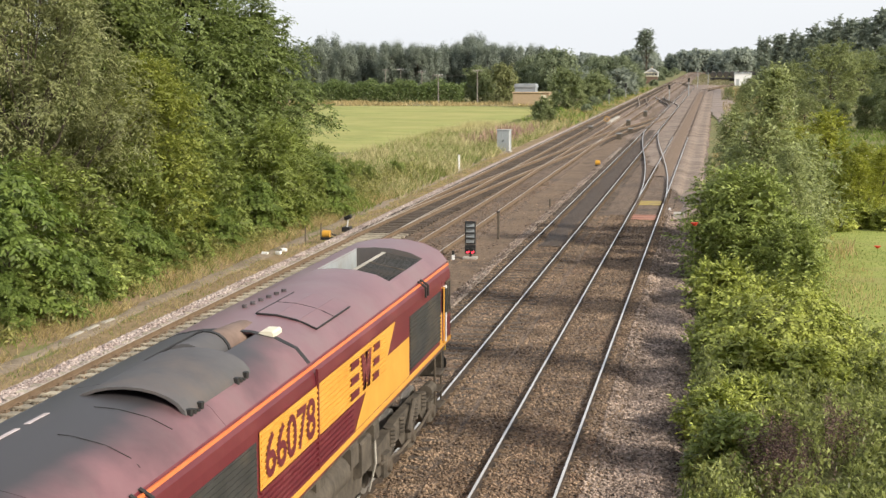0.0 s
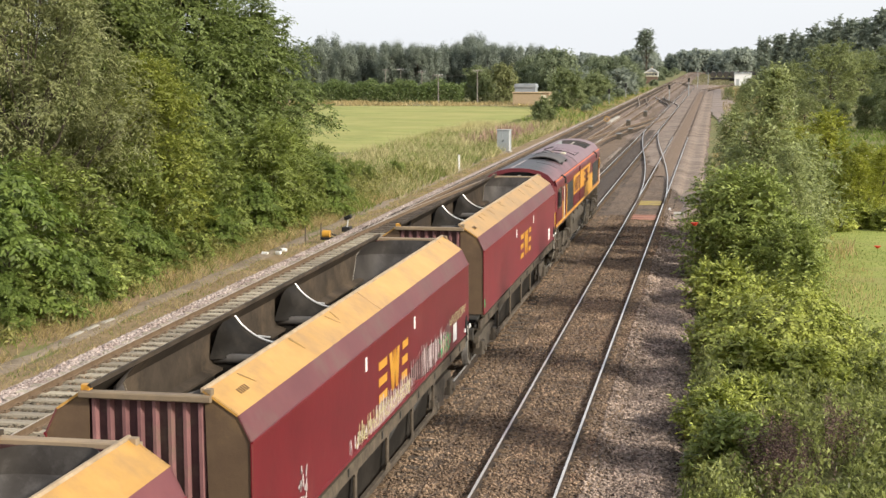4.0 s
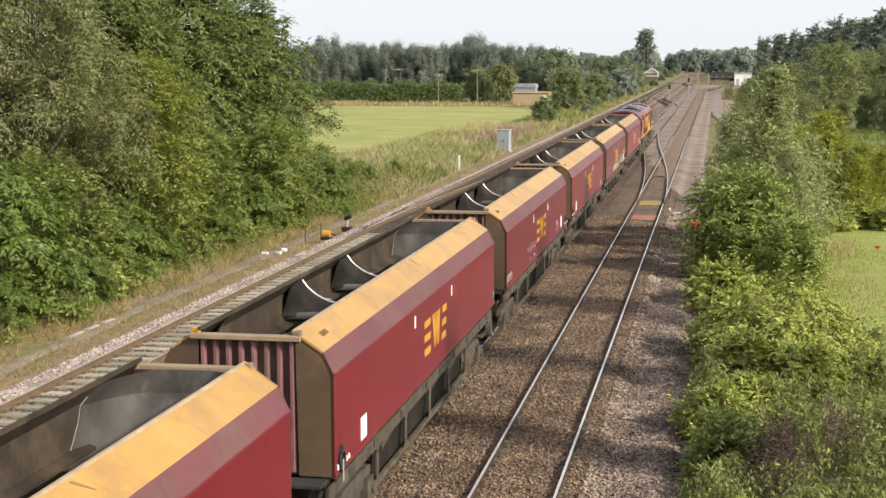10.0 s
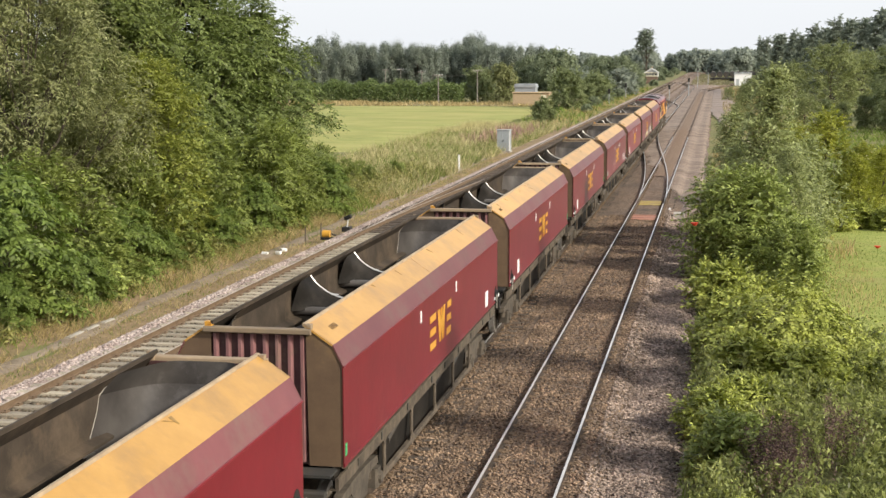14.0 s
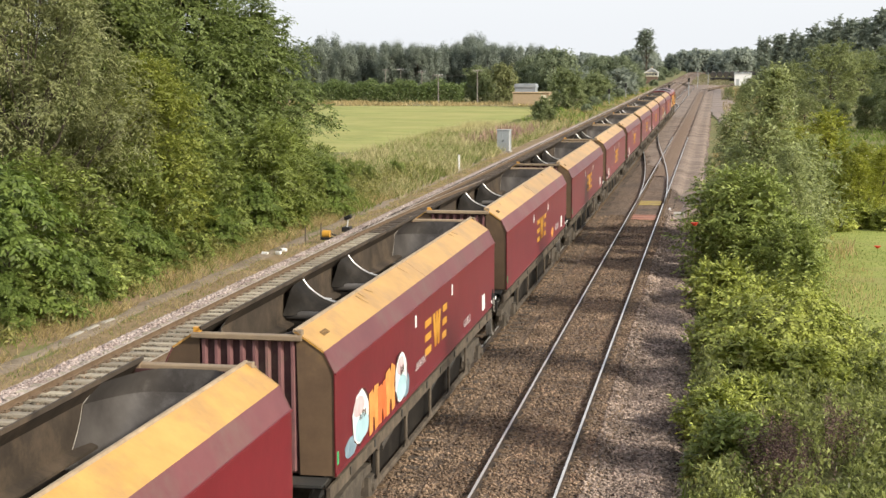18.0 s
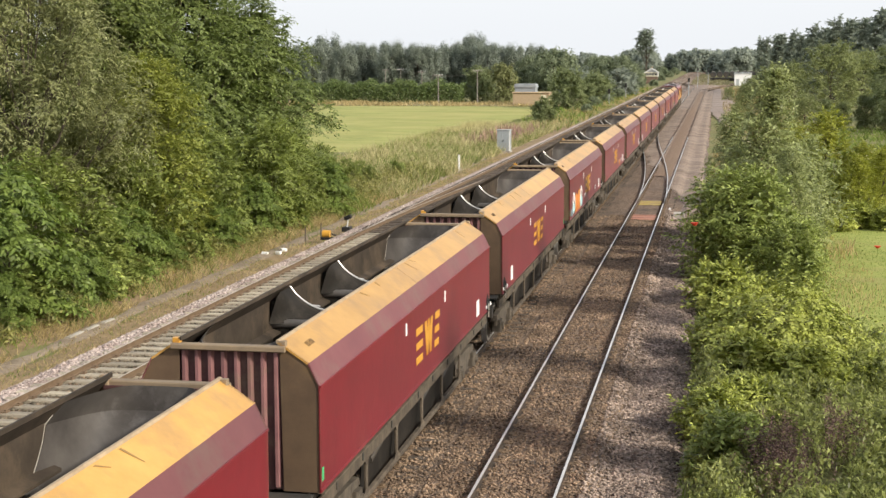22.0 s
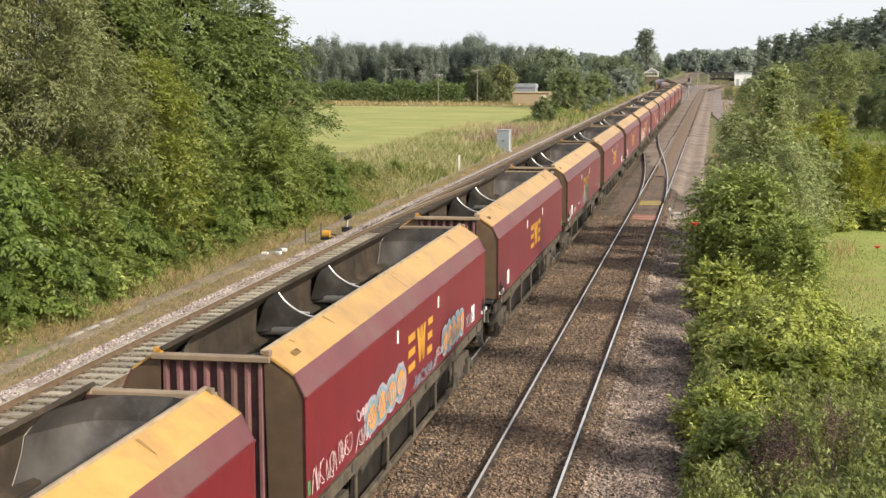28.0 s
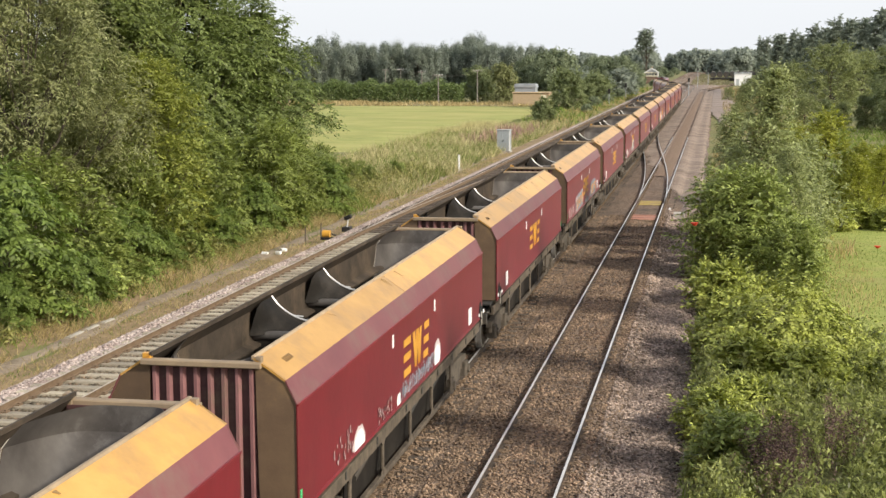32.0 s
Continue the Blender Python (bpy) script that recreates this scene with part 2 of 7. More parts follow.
SLATE = mat("grey_roof_sheet", (0.22, 0.24, 0.26), (0.30, 0.32, 0.34), 1.5, 0.7)
AMBER = mat("amber_yellow_casing", (0.55, 0.28, 0.03), (0.68, 0.37, 0.05), 2, 0.5, stain=(0.25, 0.15, 0.06), stain_scale=4)
RED = mat("poppy_red", (0.65, 0.045, 0.02), (0.78, 0.08, 0.03), 3, 0.6)
TEAL = mat("pale_blue_spray_paint", (0.30, 0.50, 0.56), (0.50, 0.68, 0.72), 2, 0.6)
TANGERINE = mat("orange_spray_paint", (0.60, 0.22, 0.05), (0.74, 0.35, 0.10), 3, 0.6)
SPRAYGREEN = mat("green_spray_paint", (0.05, 0.36, 0.13), (0.10, 0.46, 0.18), 2, 0.6)
SPRAYWHITE = mat("chalky_white_spray_paint", (0.42, 0.34, 0.34), (0.66, 0.58, 0.57), 6, 0.6)
SLATEBLUE = mat("slate_blue_spray_paint", (0.13, 0.20, 0.25), (0.27, 0.37, 0.43), 5, 0.6)
DUSTBLUE = mat("dusty_grey_spray_paint", (0.24, 0.22, 0.25), (0.42, 0.40, 0.44), 5, 0.6)
lamp_red = bpy.data.materials.new("red_signal_light")
lamp_red.use_nodes = True
lamp_red.node_tree.nodes["Principled BSDF"].inputs["Base Color"].default_value = (0.6, 0.02, 0.03, 1)
lamp_red.node_tree.nodes["Principled BSDF"].inputs["Emission Color"].default_value = (1, 0.05, 0.08, 1)
lamp_red.node_tree.nodes["Principled BSDF"].inputs["Emission Strength"].default_value = 2.5


# ---- geometry helpers ----
class Geo:
    """Collects vertices and faces of one mesh."""

    def __init__(self):
        self.v, self.f, self.m = [], [], []

    def add(self, verts, faces, mi=0):
        k = len(self.v)
        self.v += [tuple(p) for p in verts]
        self.f += [tuple(i + k for i in f) for f in faces]
        self.m += [mi] * len(faces)
        return self

    def box(self, x0, x1, y0, y1, z0, z1, c=0.0, mi=0):
        """A box; c chamfers its long edges along the longest side."""
        if c <= 0:
            v = [(x, y, z) for x in (x0, x1) for y in (y0, y1) for z in (z0, z1)]
            return self.add(v, [(0, 1, 3, 2), (4, 6, 7, 5), (0, 4, 5, 1), (2, 3, 7, 6), (0, 2, 6, 4), (1, 5, 7, 3)], mi)
        d = (x1 - x0, y1 - y0, z1 - z0)
        ax = d.index(max(d))
        lo, hi = [(x0, x1), (y0, y1), (z0, z1)], None
        o = [i for i in range(3) if i != ax]
        (a0, a1), (b0, b1) = lo[o[0]], lo[o[1]]
        ring = [(a0 + c, b0), (a1 - c, b0), (a1, b0 + c), (a1, b1 - c), (a1 - c, b1), (a0 + c, b1), (a0, b1 - c), (a0, b0 + c)]
        v = []
        for e in lo[ax]:
            for a, b in ring:
                p = [0, 0, 0]
                p[ax], p[o[0]], p[o[1]] = e, a, b
                v.append(p)
        return self.add(v, [tuple(range(8)), tuple(range(15, 7, -1))] + [(i, (i + 1) % 8, 8 + (i + 1) % 8, 8 + i) for i in range(8)], mi)

    def prism(self, ring, y0, y1, mi=0, caps=True, close=True):
        """A ring of (x, z) pulled along y."""
        n = len(ring)
        v = [(x, y0, z) for x, z in ring] + [(x, y1, z) for x, z in ring]
        f = [(i, (i + 1) % n, n + (i + 1) % n, n + i) for i in range(n if close else n - 1)]
        if caps:
            f += [tuple(range(n - 1, -1, -1)), tuple(range(n, 2 * n))]
        return self.add(v, f, mi)

    def tube(self, a, b, r, r2=None, n=8, mi=0, caps=True):
        a, b = Vector(a), Vector(b)
        r2 = r if r2 is None else r2
        w = (b - a).normalized()
        u = w.orthogonal().normalized()
        q = w.cross(u)
        v = []
        for p, rr in ((a, r), (b, r2)):
            v += [p + rr * (math.cos(2 * math.pi * i / n) * u + math.sin(2 * math.pi * i / n) * q) for i in range(n)]
        f = [(i, (i + 1) % n, n + (i + 1) % n, n + i) for i in range(n)]
        if caps:
            f += [tuple(range(n - 1, -1, -1)), tuple(range(n, 2 * n))]
        return self.add(v, f, mi)

    def path(self, pts, r, n=6, mi=0):
        for a, b in zip(pts, pts[1:]):
            self.tube(a, b, r, r, n, mi)
        return self

    def hoop(self, c, big_r, r, n=16, k=6, mi=0):
        """A ring in the y-z plane."""
        v = []
        for i in range(n):
            a = 2 * math.pi * i / n
            for j in range(k):
                b = 2 * math.pi * j / k
                q = big_r + r * math.cos(b)
                v.append((c[0] + r * math.sin(b), c[1] + q * math.cos(a), c[2] + q * math.sin(a)))
        return self.add(v, [(i * k + j, i * k + (j + 1) % k, (i + 1) % n * k + (j + 1) % k, (i + 1) % n * k + j) for i in range(n) for j in range(k)], mi)

    def plate(self, pts, thick, mi=0):
        """A flat polygon made thick along its normal."""
        p = [Vector(q) for q in pts]
        w = (p[1] - p[0]).cross(p[2] - p[1]).normalized() * thick
        n = len(p)
        f = [tuple(range(n - 1, -1, -1)), tuple(range(n, 2 * n))] + [(i, (i + 1) % n, n + (i + 1) % n, n + i) for i in range(n)]
        return self.add(p + [q + w for q in p], f, mi)

    def mesh(self, name, mats):
        me = bpy.data.meshes.new(name)
        me.from_pydata(self.v, [], self.f)
        for m in mats if isinstance(mats, (list, tuple)) else [mats]:
            me.materials.append(m)
        if any(self.m):
            me.polygons.foreach_set("material_index", self.m)
        me.update()
        return me


def smooth(me, angle=40):
    me.polygons.foreach_set("use_smooth", [True] * len(me.polygons))
    me.set_sharp_from_angle(angle=radians(angle))
    return me


def part(name, geo, mats, parent=None, label="", at=None, round_off=False):
    """Links a mesh as one object, under a thing or a part if one is given."""
    me = geo.mesh(name, mats) if isinstance(geo, Geo) else geo
    if round_off:
        smooth(me)
    ob = new(name, me)
    if parent:
        ob.parent = parent
    if at is not None:
        ob.matrix_basis = at
    if label:
        ob["label"] = label
    return ob


def thing(name, label, category, group="", kind="", at=None):
    ob = new(name)
    ob.empty_display_size = 0.2
    if at is not None:
        ob.matrix_basis = at
    return tagged(ob, label, category, group, kind)


def quads(name, v, mats, n=4):
    """A mesh of loose n-cornered faces from an array of corners."""
    count = len(v) // n
    me = bpy.data.meshes.new(name)
    me.vertices.add(len(v))
    me.vertices.foreach_set("co", np.ascontiguousarray(v, dtype=np.float32).ravel())
    me.loops.add(count * n)
    me.loops.foreach_set("vertex_index", np.arange(count * n, dtype=np.int32))
    me.polygons.add(count)
    me.polygons.foreach_set("loop_start", np.arange(0, count * n, n, dtype=np.int32))
    me.materials.append(mats)
    me.update(calc_edges=True)
    return me


def unit(a):
    return a / np.maximum(np.linalg.norm(a, axis=-1, keepdims=True), 1e-6)


def leaf_quads(rng, pos, out, length, aspect=0.5, droop=0.3, spread=0.9):
    """One folded leaf at each place, facing more or less outwards."""
    n = len(pos)
    nrm = unit(out + rng.normal(0, spread, (n, 3)) + (0, 0, 0.35))
    along = unit(np.cross(nrm, rng.normal(0, 1, (n, 3))) + (0, 0, -droop))
    side = unit(np.cross(nrm, along))
    ln = (length * rng.uniform(0.65, 1.35, n))[:, None]
    w = ln * aspect * 0.5
    fold = nrm * ln * 0.12
    v = np.empty((n, 4, 3))
    v[:, 0] = pos
    v[:, 1] = pos + along * ln * 0.5 + side * w + fold
    v[:, 2] = pos + along * ln
    v[:, 3] = pos + along * ln * 0.5 - side * w + fold
    return v.reshape(-1, 3)


def crown_points(rng, blobs, clumps, per, clump_r, shell=0.62, flat=0.6):
    """Leaf places in clumps over lumpy blobs (x, y, z, rx, ry, rz): with gaps between the clumps."""
    blobs = np.array(blobs, dtype=float)
    area = (blobs[:, 3] * blobs[:, 4] * blobs[:, 5]) ** (2 / 3)
    pick = rng.choice(len(blobs), clumps, p=area / area.sum())
    d = unit(rng.normal(0, 1, (clumps, 3)) + (0, 0, 0.25))
    rad = rng.uniform(shell, 1.08, clumps)[:, None]
    centre = blobs[pick, :3] + d * rad * blobs[pick, 3:] + rng.normal(0, 0.22, (clumps, 3)) * blobs[pick, 3:]
    which = np.repeat(np.arange(clumps), per)
    off = unit(rng.normal(0, 1, (len(which), 3))) * (rng.uniform(0.1, 1, len(which)) ** 0.6)[:, None]
    off *= clump_r * rng.uniform(0.5, 1.6, clumps)[which][:, None] * np.array((1, 1, flat))
    off[:, 2] -= 0.25 * np.abs(off[:, 0]) + 0.25 * np.abs(off[:, 1])
    pos = centre[which] + off
    out = unit(d[which] + 0.4 * unit(off))
    return pos, out


def spray_leaves(rng, blobs, clumps, per, clump_r, shell, length, aspect, droop):
    """Leafy twigs that arch out of the crown, with leaves along both sides of each twig."""
    blobs = np.array(blobs, dtype=float)
    area = (blobs[:, 3] * blobs[:, 4] * blobs[:, 5]) ** (2 / 3)
    pick = rng.choice(len(blobs), clumps, p=area / area.sum())
    d = unit(rng.normal(0, 1, (clumps, 3)) + (0, 0, 0.25))
    rad = rng.uniform(shell, 1.02, clumps)[:, None]
    centre = blobs[pick, :3] + d * rad * blobs[pick, 3:] + rng.normal(0, 0.16, (clumps, 3)) * blobs[pick, 3:]
    tw = np.repeat(np.arange(clumps), max(1, round(per / 9)))
    n = len(tw)
    tdir = unit(d[tw] * (1, 1, 0.7) + rng.normal(0, 0.6, (n, 3)) + (0, 0, 0.2))
    tlen = clump_r * rng.uniform(0.7, 1.7, n) * rng.uniform(0.7, 1.3, clumps)[tw]
    base = centre[tw] + rng.normal(0, 0.3 * clump_r, (n, 3))
    return twig_leaves(rng, base, tdir, tlen, d[tw], length, aspect, droop)


def twig_leaves(rng, base, tdir, tlen, face, length, aspect, droop, nl=9, up=0.9):
    """Nine leaves on both sides of every twig; each leaf is folded a little along its middle."""
    n = len(base)
    lf = np.repeat(np.arange(n), nl)
    u = ((np.tile(np.arange(nl), n) + 0.6) / nl + rng.normal(0, 0.04, n * nl))[:, None]
    flip = np.tile(np.where(np.arange(nl) % 2 == 0, 1.0, -1.0), n)[:, None]
    down = np.array((0, 0, -1.0)) * droop
    pos = base[lf] + tdir[lf] * tlen[lf][:, None] * u + down * 0.55 * tlen[lf][:, None] * u ** 2
    tang = unit(tdir[lf] + down * u)
    side = unit(np.cross(tang, (0, 0, 1.0)) + 1e-4) * flip
    along = unit(tang * 0.75 + side * 0.8 + down * 0.35 + rng.normal(0, 0.28, (n * nl, 3)))
    nrm = np.array((0, 0, up)) + 0.55 * face[lf] + rng.normal(0, 0.38, (n * nl, 3))
    nrm = unit(nrm - along * (nrm * along).sum(1, keepdims=True))
    across = np.cross(nrm, along)
    ln = (length * rng.uniform(0.65, 1.3, n * nl) * (1.12 - 0.35 * u[:, 0]))[:, None]
    v = np.empty((n * nl, 4, 3))
    v[:, 0] = pos
    v[:, 1] = pos + along * ln * 0.45 + across * ln * aspect * 0.5 + nrm * ln * 0.10
    v[:, 2] = pos + along * ln
    v[:, 3] = pos + along * ln * 0.45 - across * ln * aspect * 0.5 + nrm * ln * 0.10
    keep = pos[:, 2] > 0.03
    return v[keep].reshape(-1, 3)


def bough_leaves(rng, h, spread, n, twigs, twig, length, aspect, droop, low=0.15, taper=0.5, rise=0.25, sag=0.35):
    """Leaves in flat tiers along boughs that reach out and sag, with shade between the tiers."""
    u = (np.arange(n) + 0.5) / n
    wide = spread * (1 - taper * np.abs(u - 0.38) / 0.62) * np.sqrt(np.maximum(0.10, 1 - np.maximum(0, u - 0.5) ** 2 * 2.2))
    reach = wide * rng.uniform(0.72, 1.14, n)
    z0 = h * (low + (0.93 - low) * u) + rng.normal(0, 0.02 * h, n)
    a = np.arange(n) * 2.4 + rng.uniform(-0.5, 0.5, n)
    b = np.repeat(np.arange(n), twigs)
    q = rng.uniform(0.25, 1.0, len(b)) ** 0.7
    out = np.stack([np.cos(a), np.sin(a), 0 * a], 1)[b]
    side = np.stack([-np.sin(a), np.cos(a), 0 * a], 1)[b]
    fan = rng.uniform(-1, 1, len(b)) * (1.15 - 0.5 * q)
    base = out * (reach[b] * q)[:, None] + side * (fan * 0.22 * reach[b])[:, None]
    base[:, 2] = z0[b] + reach[b] * (rise * q - sag * q ** 2) - 0.05 * np.abs(fan) * reach[b] + rng.normal(0, 0.05, len(b)) * twig
    tdir = unit(out + side * fan[:, None] * 0.9 + rng.normal(0, 0.18, (len(b), 3)) + np.stack([0 * q, 0 * q, 0.15 - 0.3 * q], 1))
    tlen = twig * rng.uniform(0.6, 1.35, len(b))
    return twig_leaves(rng, base, tdir, tlen, out, length, aspect, droop, up=1.0)


def trunk_geo(rng, h, r, blobs, lean=0.0):
    """A tapered trunk with limbs that reach into the blobs."""
    g = Geo()
    pts, p = [], Vector((0, 0, -0.3))
    steps = 7
    for i in range(steps + 1):
        pts.append(p.copy())
        p += Vector((rng.normal(0, 0.03 * h / steps) + lean * h / steps, rng.normal(0, 0.03 * h / steps), h / steps))
    for i in range(steps):
        g.tube(pts[i], pts[i + 1], r * (1 - 0.8 * i / steps), r * (1 - 0.8 * (i + 1) / steps), 8, caps=False)
    for b in blobs:
        i = min(steps - 1, max(1, int(b[2] / h * steps * 0.65)))
        a, e = pts[i], Vector(b[:3])
        mid = (a + e) / 2 + Vector((0, 0, -0.08 * h))
        rr = r * (1 - 0.8 * i / steps) * 0.55
        g.tube(a, mid, rr, rr * 0.7, 6, caps=False)
        g.tube(mid, e, rr * 0.7, rr * 0.2, 6, caps=False)
        for k in range(3):
            q = e + Vector((rng.normal(0, b[3] * 0.5), rng.normal(0, b[4] * 0.5), abs(rng.normal(0, b[5] * 0.5))))
            g.tube(mid.lerp(e, 0.6), q, rr * 0.3, rr * 0.08, 5, caps=False)
    return g


def blob_set(rng, h, spread, n, low=0.15, top=1.0, taper=0.5, size=0.36):
    out = []
    for i in range(n):
        u = (i + 0.5) / n
        z = h * (low + (top - low) * u)
        wide = spread * (1 - taper * abs(u - 0.38) / 0.62) * math.sqrt(max(0.08, 1 - max(0, u - 0.5) ** 2 * 2.2))
        a = i * 2.4 + rng.uniform(-0.4, 0.4)
        rr = spread * size * rng.uniform(0.8, 1.2)
        off = max(0, wide - rr * 0.8) * rng.uniform(0.75, 1.05)
        out.append((off * math.cos(a), off * math.sin(a), min(z, h - rr * 0.7), rr, rr, rr * 0.8))
    return out


def tree(name, label, x, y, z, h, spread, blobs=12, clumps=420, per=60, clump_r=0.5, size=0.17, aspect=0.5, droop=0.3, leaves=None, seed=1, turn=0,
         low=0.12, taper=0.5, trunk=0.16, group="", shell=0.55, bsize=0.36, flat=0.55, category="tree", spray=True, boughs=0, twigs=20, twig=0.6, rise=0.25, sag=0.35):
    rng = np.random.default_rng(seed)
    bl = blob_set(rng, h, spread, blobs, low=low, taper=taper, size=bsize)
    t = thing(name, label, category, group, at=pose(x, y, z, 0, 0, turn))
    part("trunk", trunk_geo(rng, h * 0.8, trunk, bl), BARK, t)
    if spray:
        v = spray_leaves(rng, bl, clumps, per, clump_r, shell, size, aspect, droop)
        if boughs:
            v = np.concatenate([v, bough_leaves(rng, h, spread, boughs, twigs, twig, size, aspect, droop, low, taper, rise, sag)])
    else:
        pos, out = crown_points(rng, bl, clumps, per, clump_r, shell, flat)
        keep = pos[:, 2] > 0.05
        v = leaf_quads(rng, pos[keep], out[keep], size, aspect, droop, 0.4)
    part("crown", quads("crown", v, leaves or L_MID), None, t)
    return t


def again(ob, x, y, z, turn=0, s=1.0, sz=None, label=""):
    """The same kind of plant once more, turned and scaled."""
    c = copy_thing(ob, Matrix.LocRotScale((x, y, z), Euler((0, 0, radians(turn))), (s, s, sz or s)))
    if label:
        c["label"] = label
    return c


def blades(rng, x, y, z, height, width, lean=0.35, jitter=0.4):
    """Bent grass blades at the given places: two faces each."""
    n = len(x)
    base = np.stack([x, y, z], 1)
    a = rng.uniform(0, 2 * math.pi, n)
    side = np.stack([np.cos(a), np.sin(a), np.zeros(n)], 1) * (width * rng.uniform(0.6, 1.4, n))[:, None] * 0.5
    hh = (height * rng.uniform(1 - jitter, 1 + jitter, n))
    b = rng.uniform(0, 2 * math.pi, n)
    tip = np.stack([np.cos(b) * hh * lean, np.sin(b) * hh * lean, hh], 1) * rng.uniform(0.8, 1.1, n)[:, None]
    v = np.empty((n, 4, 3))
    v[:, 0], v[:, 1] = base - side, base + side
    v[:, 2] = base + tip + side * 0.15
    v[:, 3] = base + tip - side * 0.15
    return v.reshape(-1, 3)


# ---- ground, ballast and tracks: rails run along y, rail head at z = 0 ----
A_X, B_X, C_X, D_X = -3.445, -6.894, -11.73, -15.09
HALF = 0.7525
SPACING = 0.705


def structure(name, me, label, category):
    return tagged(new(name, me), label, category, kind="structure")


def sheet(name, xs, ys, height, material):
    g = np.array([(x, y, height(x, y)) for y in ys for x in xs])
    nx, ny = len(xs), len(ys)
    f = [(j * nx + i, j * nx + i + 1, (j + 1) * nx + i + 1, (j + 1) * nx + i) for j in range(ny - 1) for i in range(nx - 1)]
    me = bpy.data.meshes.new(name)
    me.from_pydata(g.tolist(), [], f)
    me.materials.append(material)
    me.polygons.foreach_set("use_smooth", [True] * len(f))
    return me


def ground_h(x, y):
    bump_h = 0.12 * noise.noise(Vector((x * 0.15, y * 0.15, 3))) if abs(x) < 60 and -50 < y < 320 else 0.0
    side = -0.62 if x < -9 else -0.48
    rise = 0.0
    if -26 < x < -18.5 and y < 140:
        rise = 0.35 * min(1, (-18.5 - x) / 4)
    return side + bump_h + rise


xs = [-5000, -2500, -1200, -600, -300, -150, -100] + list(range(-70, 40, 2)) + [45, 60, 100, 200, 500, 1200, 2500, 5000]
ys = [-5000, -2000, -800, -300, -120] + list(range(-60, 240, 4)) + list(range(240, 600, 20)) + [650, 800, 1100, 1600, 2400, 3500, 5000]
structure("ground", sheet("ground", xs, ys, ground_h, GRASS), "rough summer grassland beside the railway, green and straw-coloured", "ground")


def bed_h(x, y):
    lift = 0.0
    for c in (A_X, B_X, C_X, D_X):
        d = abs(x - c)
        lift = max(lift, min(1, max(0, (1.55 - d) / 0.35)))
    if B_X < x < A_X:
        lift = 1.0
    z = -0.30 + 0.10 * lift
    if abs(x - A_X) < 1.75 or abs(x - B_X) < 1.9:
        z += (0.065 if x > -5.2 else 0.02) * lift
    if abs(x - D_X) < 1.4:
        z -= 0.05
    if x > -1.0:
        z -= (x + 1.0) * 0.45
    if x < -16.9:
        z -= (-16.9 - x) * 0.5
    if y < 190 and x > -2.2:
        z += 0.008 * noise.noise(Vector((x * 2.2, y * 2.2, 1)))
    elif y < 190:
        z += 0.018 * noise.noise(Vector((x * 2.2, y * 2.2, 1))) + 0.02 * noise.noise(Vector((x * 0.4, y * 0.4, 7)))
    return z


bx = [-17.9 + 0.29 * i for i in range(61)]
by = [-60 + 6 * i for i in range(13)] + [18 + 0.4 * i for i in range(330)] + [150 + 8 * i for i in range(20)] + [310 + 40 * i for i in range(26)]
structure("ballast_bed", sheet("ballast_bed", bx, by, bed_h, BALLAST), "rust-brown stone ballast under four railway tracks", "ballast")


def strip(name, x0, x1, y0, y1, z, material, label, category, step=0.6, wob=0.15, rise=0.0, point=0.0, cols=6):
    """A long strip of ground with wandering edges, a little above the ballast."""
    v, f = [], []
    n = int((y1 - y0) / step) + 1
    for j in range(n):
        y = y0 + step * j
        e0 = x0 + wob * noise.noise(Vector((y * 0.35, x0, 0)))
        e1 = x1 + wob * noise.noise(Vector((y * 0.35, x1, 5)))
        if point:
            k = min(1.0, 0.04 + (y - y0) / point) + 0.12 * noise.noise(Vector((y * 0.2, 1, 1)))
            k = min(1.0, max(0.02, k))
            e0, e1 = e1 - (e1 - e0) * k, e1
        mid = (cols - 1) / 2
        for i in range(cols):
            x = e0 + (e1 - e0) * i / (cols - 1)
            edge = 0 if i in (0, cols - 1) else 1
            v.append((x, y, max(z(x, y), -9) + edge * (0.012 + rise * (1 - abs(i - mid) / mid)) + 0.006 - (1 - edge) * 0.03))
        if j:
            f += [((j - 1) * cols + i, (j - 1) * cols + i + 1, j * cols + i + 1, j * cols + i) for i in range(cols - 1)]
    me = bpy.data.meshes.new(name)
    me.from_pydata(v, [], f)
    me.materials.append(material)
    me.polygons.foreach_set("use_smooth", [True] * len(f))
    return structure(name, me, label, category)


strip("ballast_shoulder", -17.6, -16.1, 15, 420, bed_h, PALE, "pale pink stone ballast shoulder beside the outer track", "ballast", rise=0.05)
strip("cess_path", -1.9, -0.55, 15, 150, bed_h, CESS, "grey stone cess beside the near track", "path", wob=0.3)
strip("middle_cess", -10.6, -8.6, 15, 260, bed_h, DIRT, "trodden brown dirt strip between two tracks", "path", wob=0.4)
strip("ballast_ridge", -8.68, -8.28, 44, 135, bed_h, RIDGE, "heaped pale ballast ridge along the track", "ballast", wob=0.25, rise=0.10)
VERGE = mat("dry_brown_verge", (0.20, 0.138, 0.075), (0.34, 0.245, 0.135), 4, 0.95, bump=0.7, bscale=25, stain=(0.16, 0.125, 0.055), stain_scale=0.45, stain_at=0.59)
strip("dry_verge", -18.75, -17.45, 15, 190, lambda x, y: ground_h(x, y) + 0.035, VERGE, "dry trodden grass and earth beside the ballast", "verge", wob=0.25)
strip("dry_bank", -22.2, -19.05, 15, 110, lambda x, y: ground_h(x, y) + 0.03, VERGE, "dry grassy bank below the shrubs", "verge", wob=0.3)
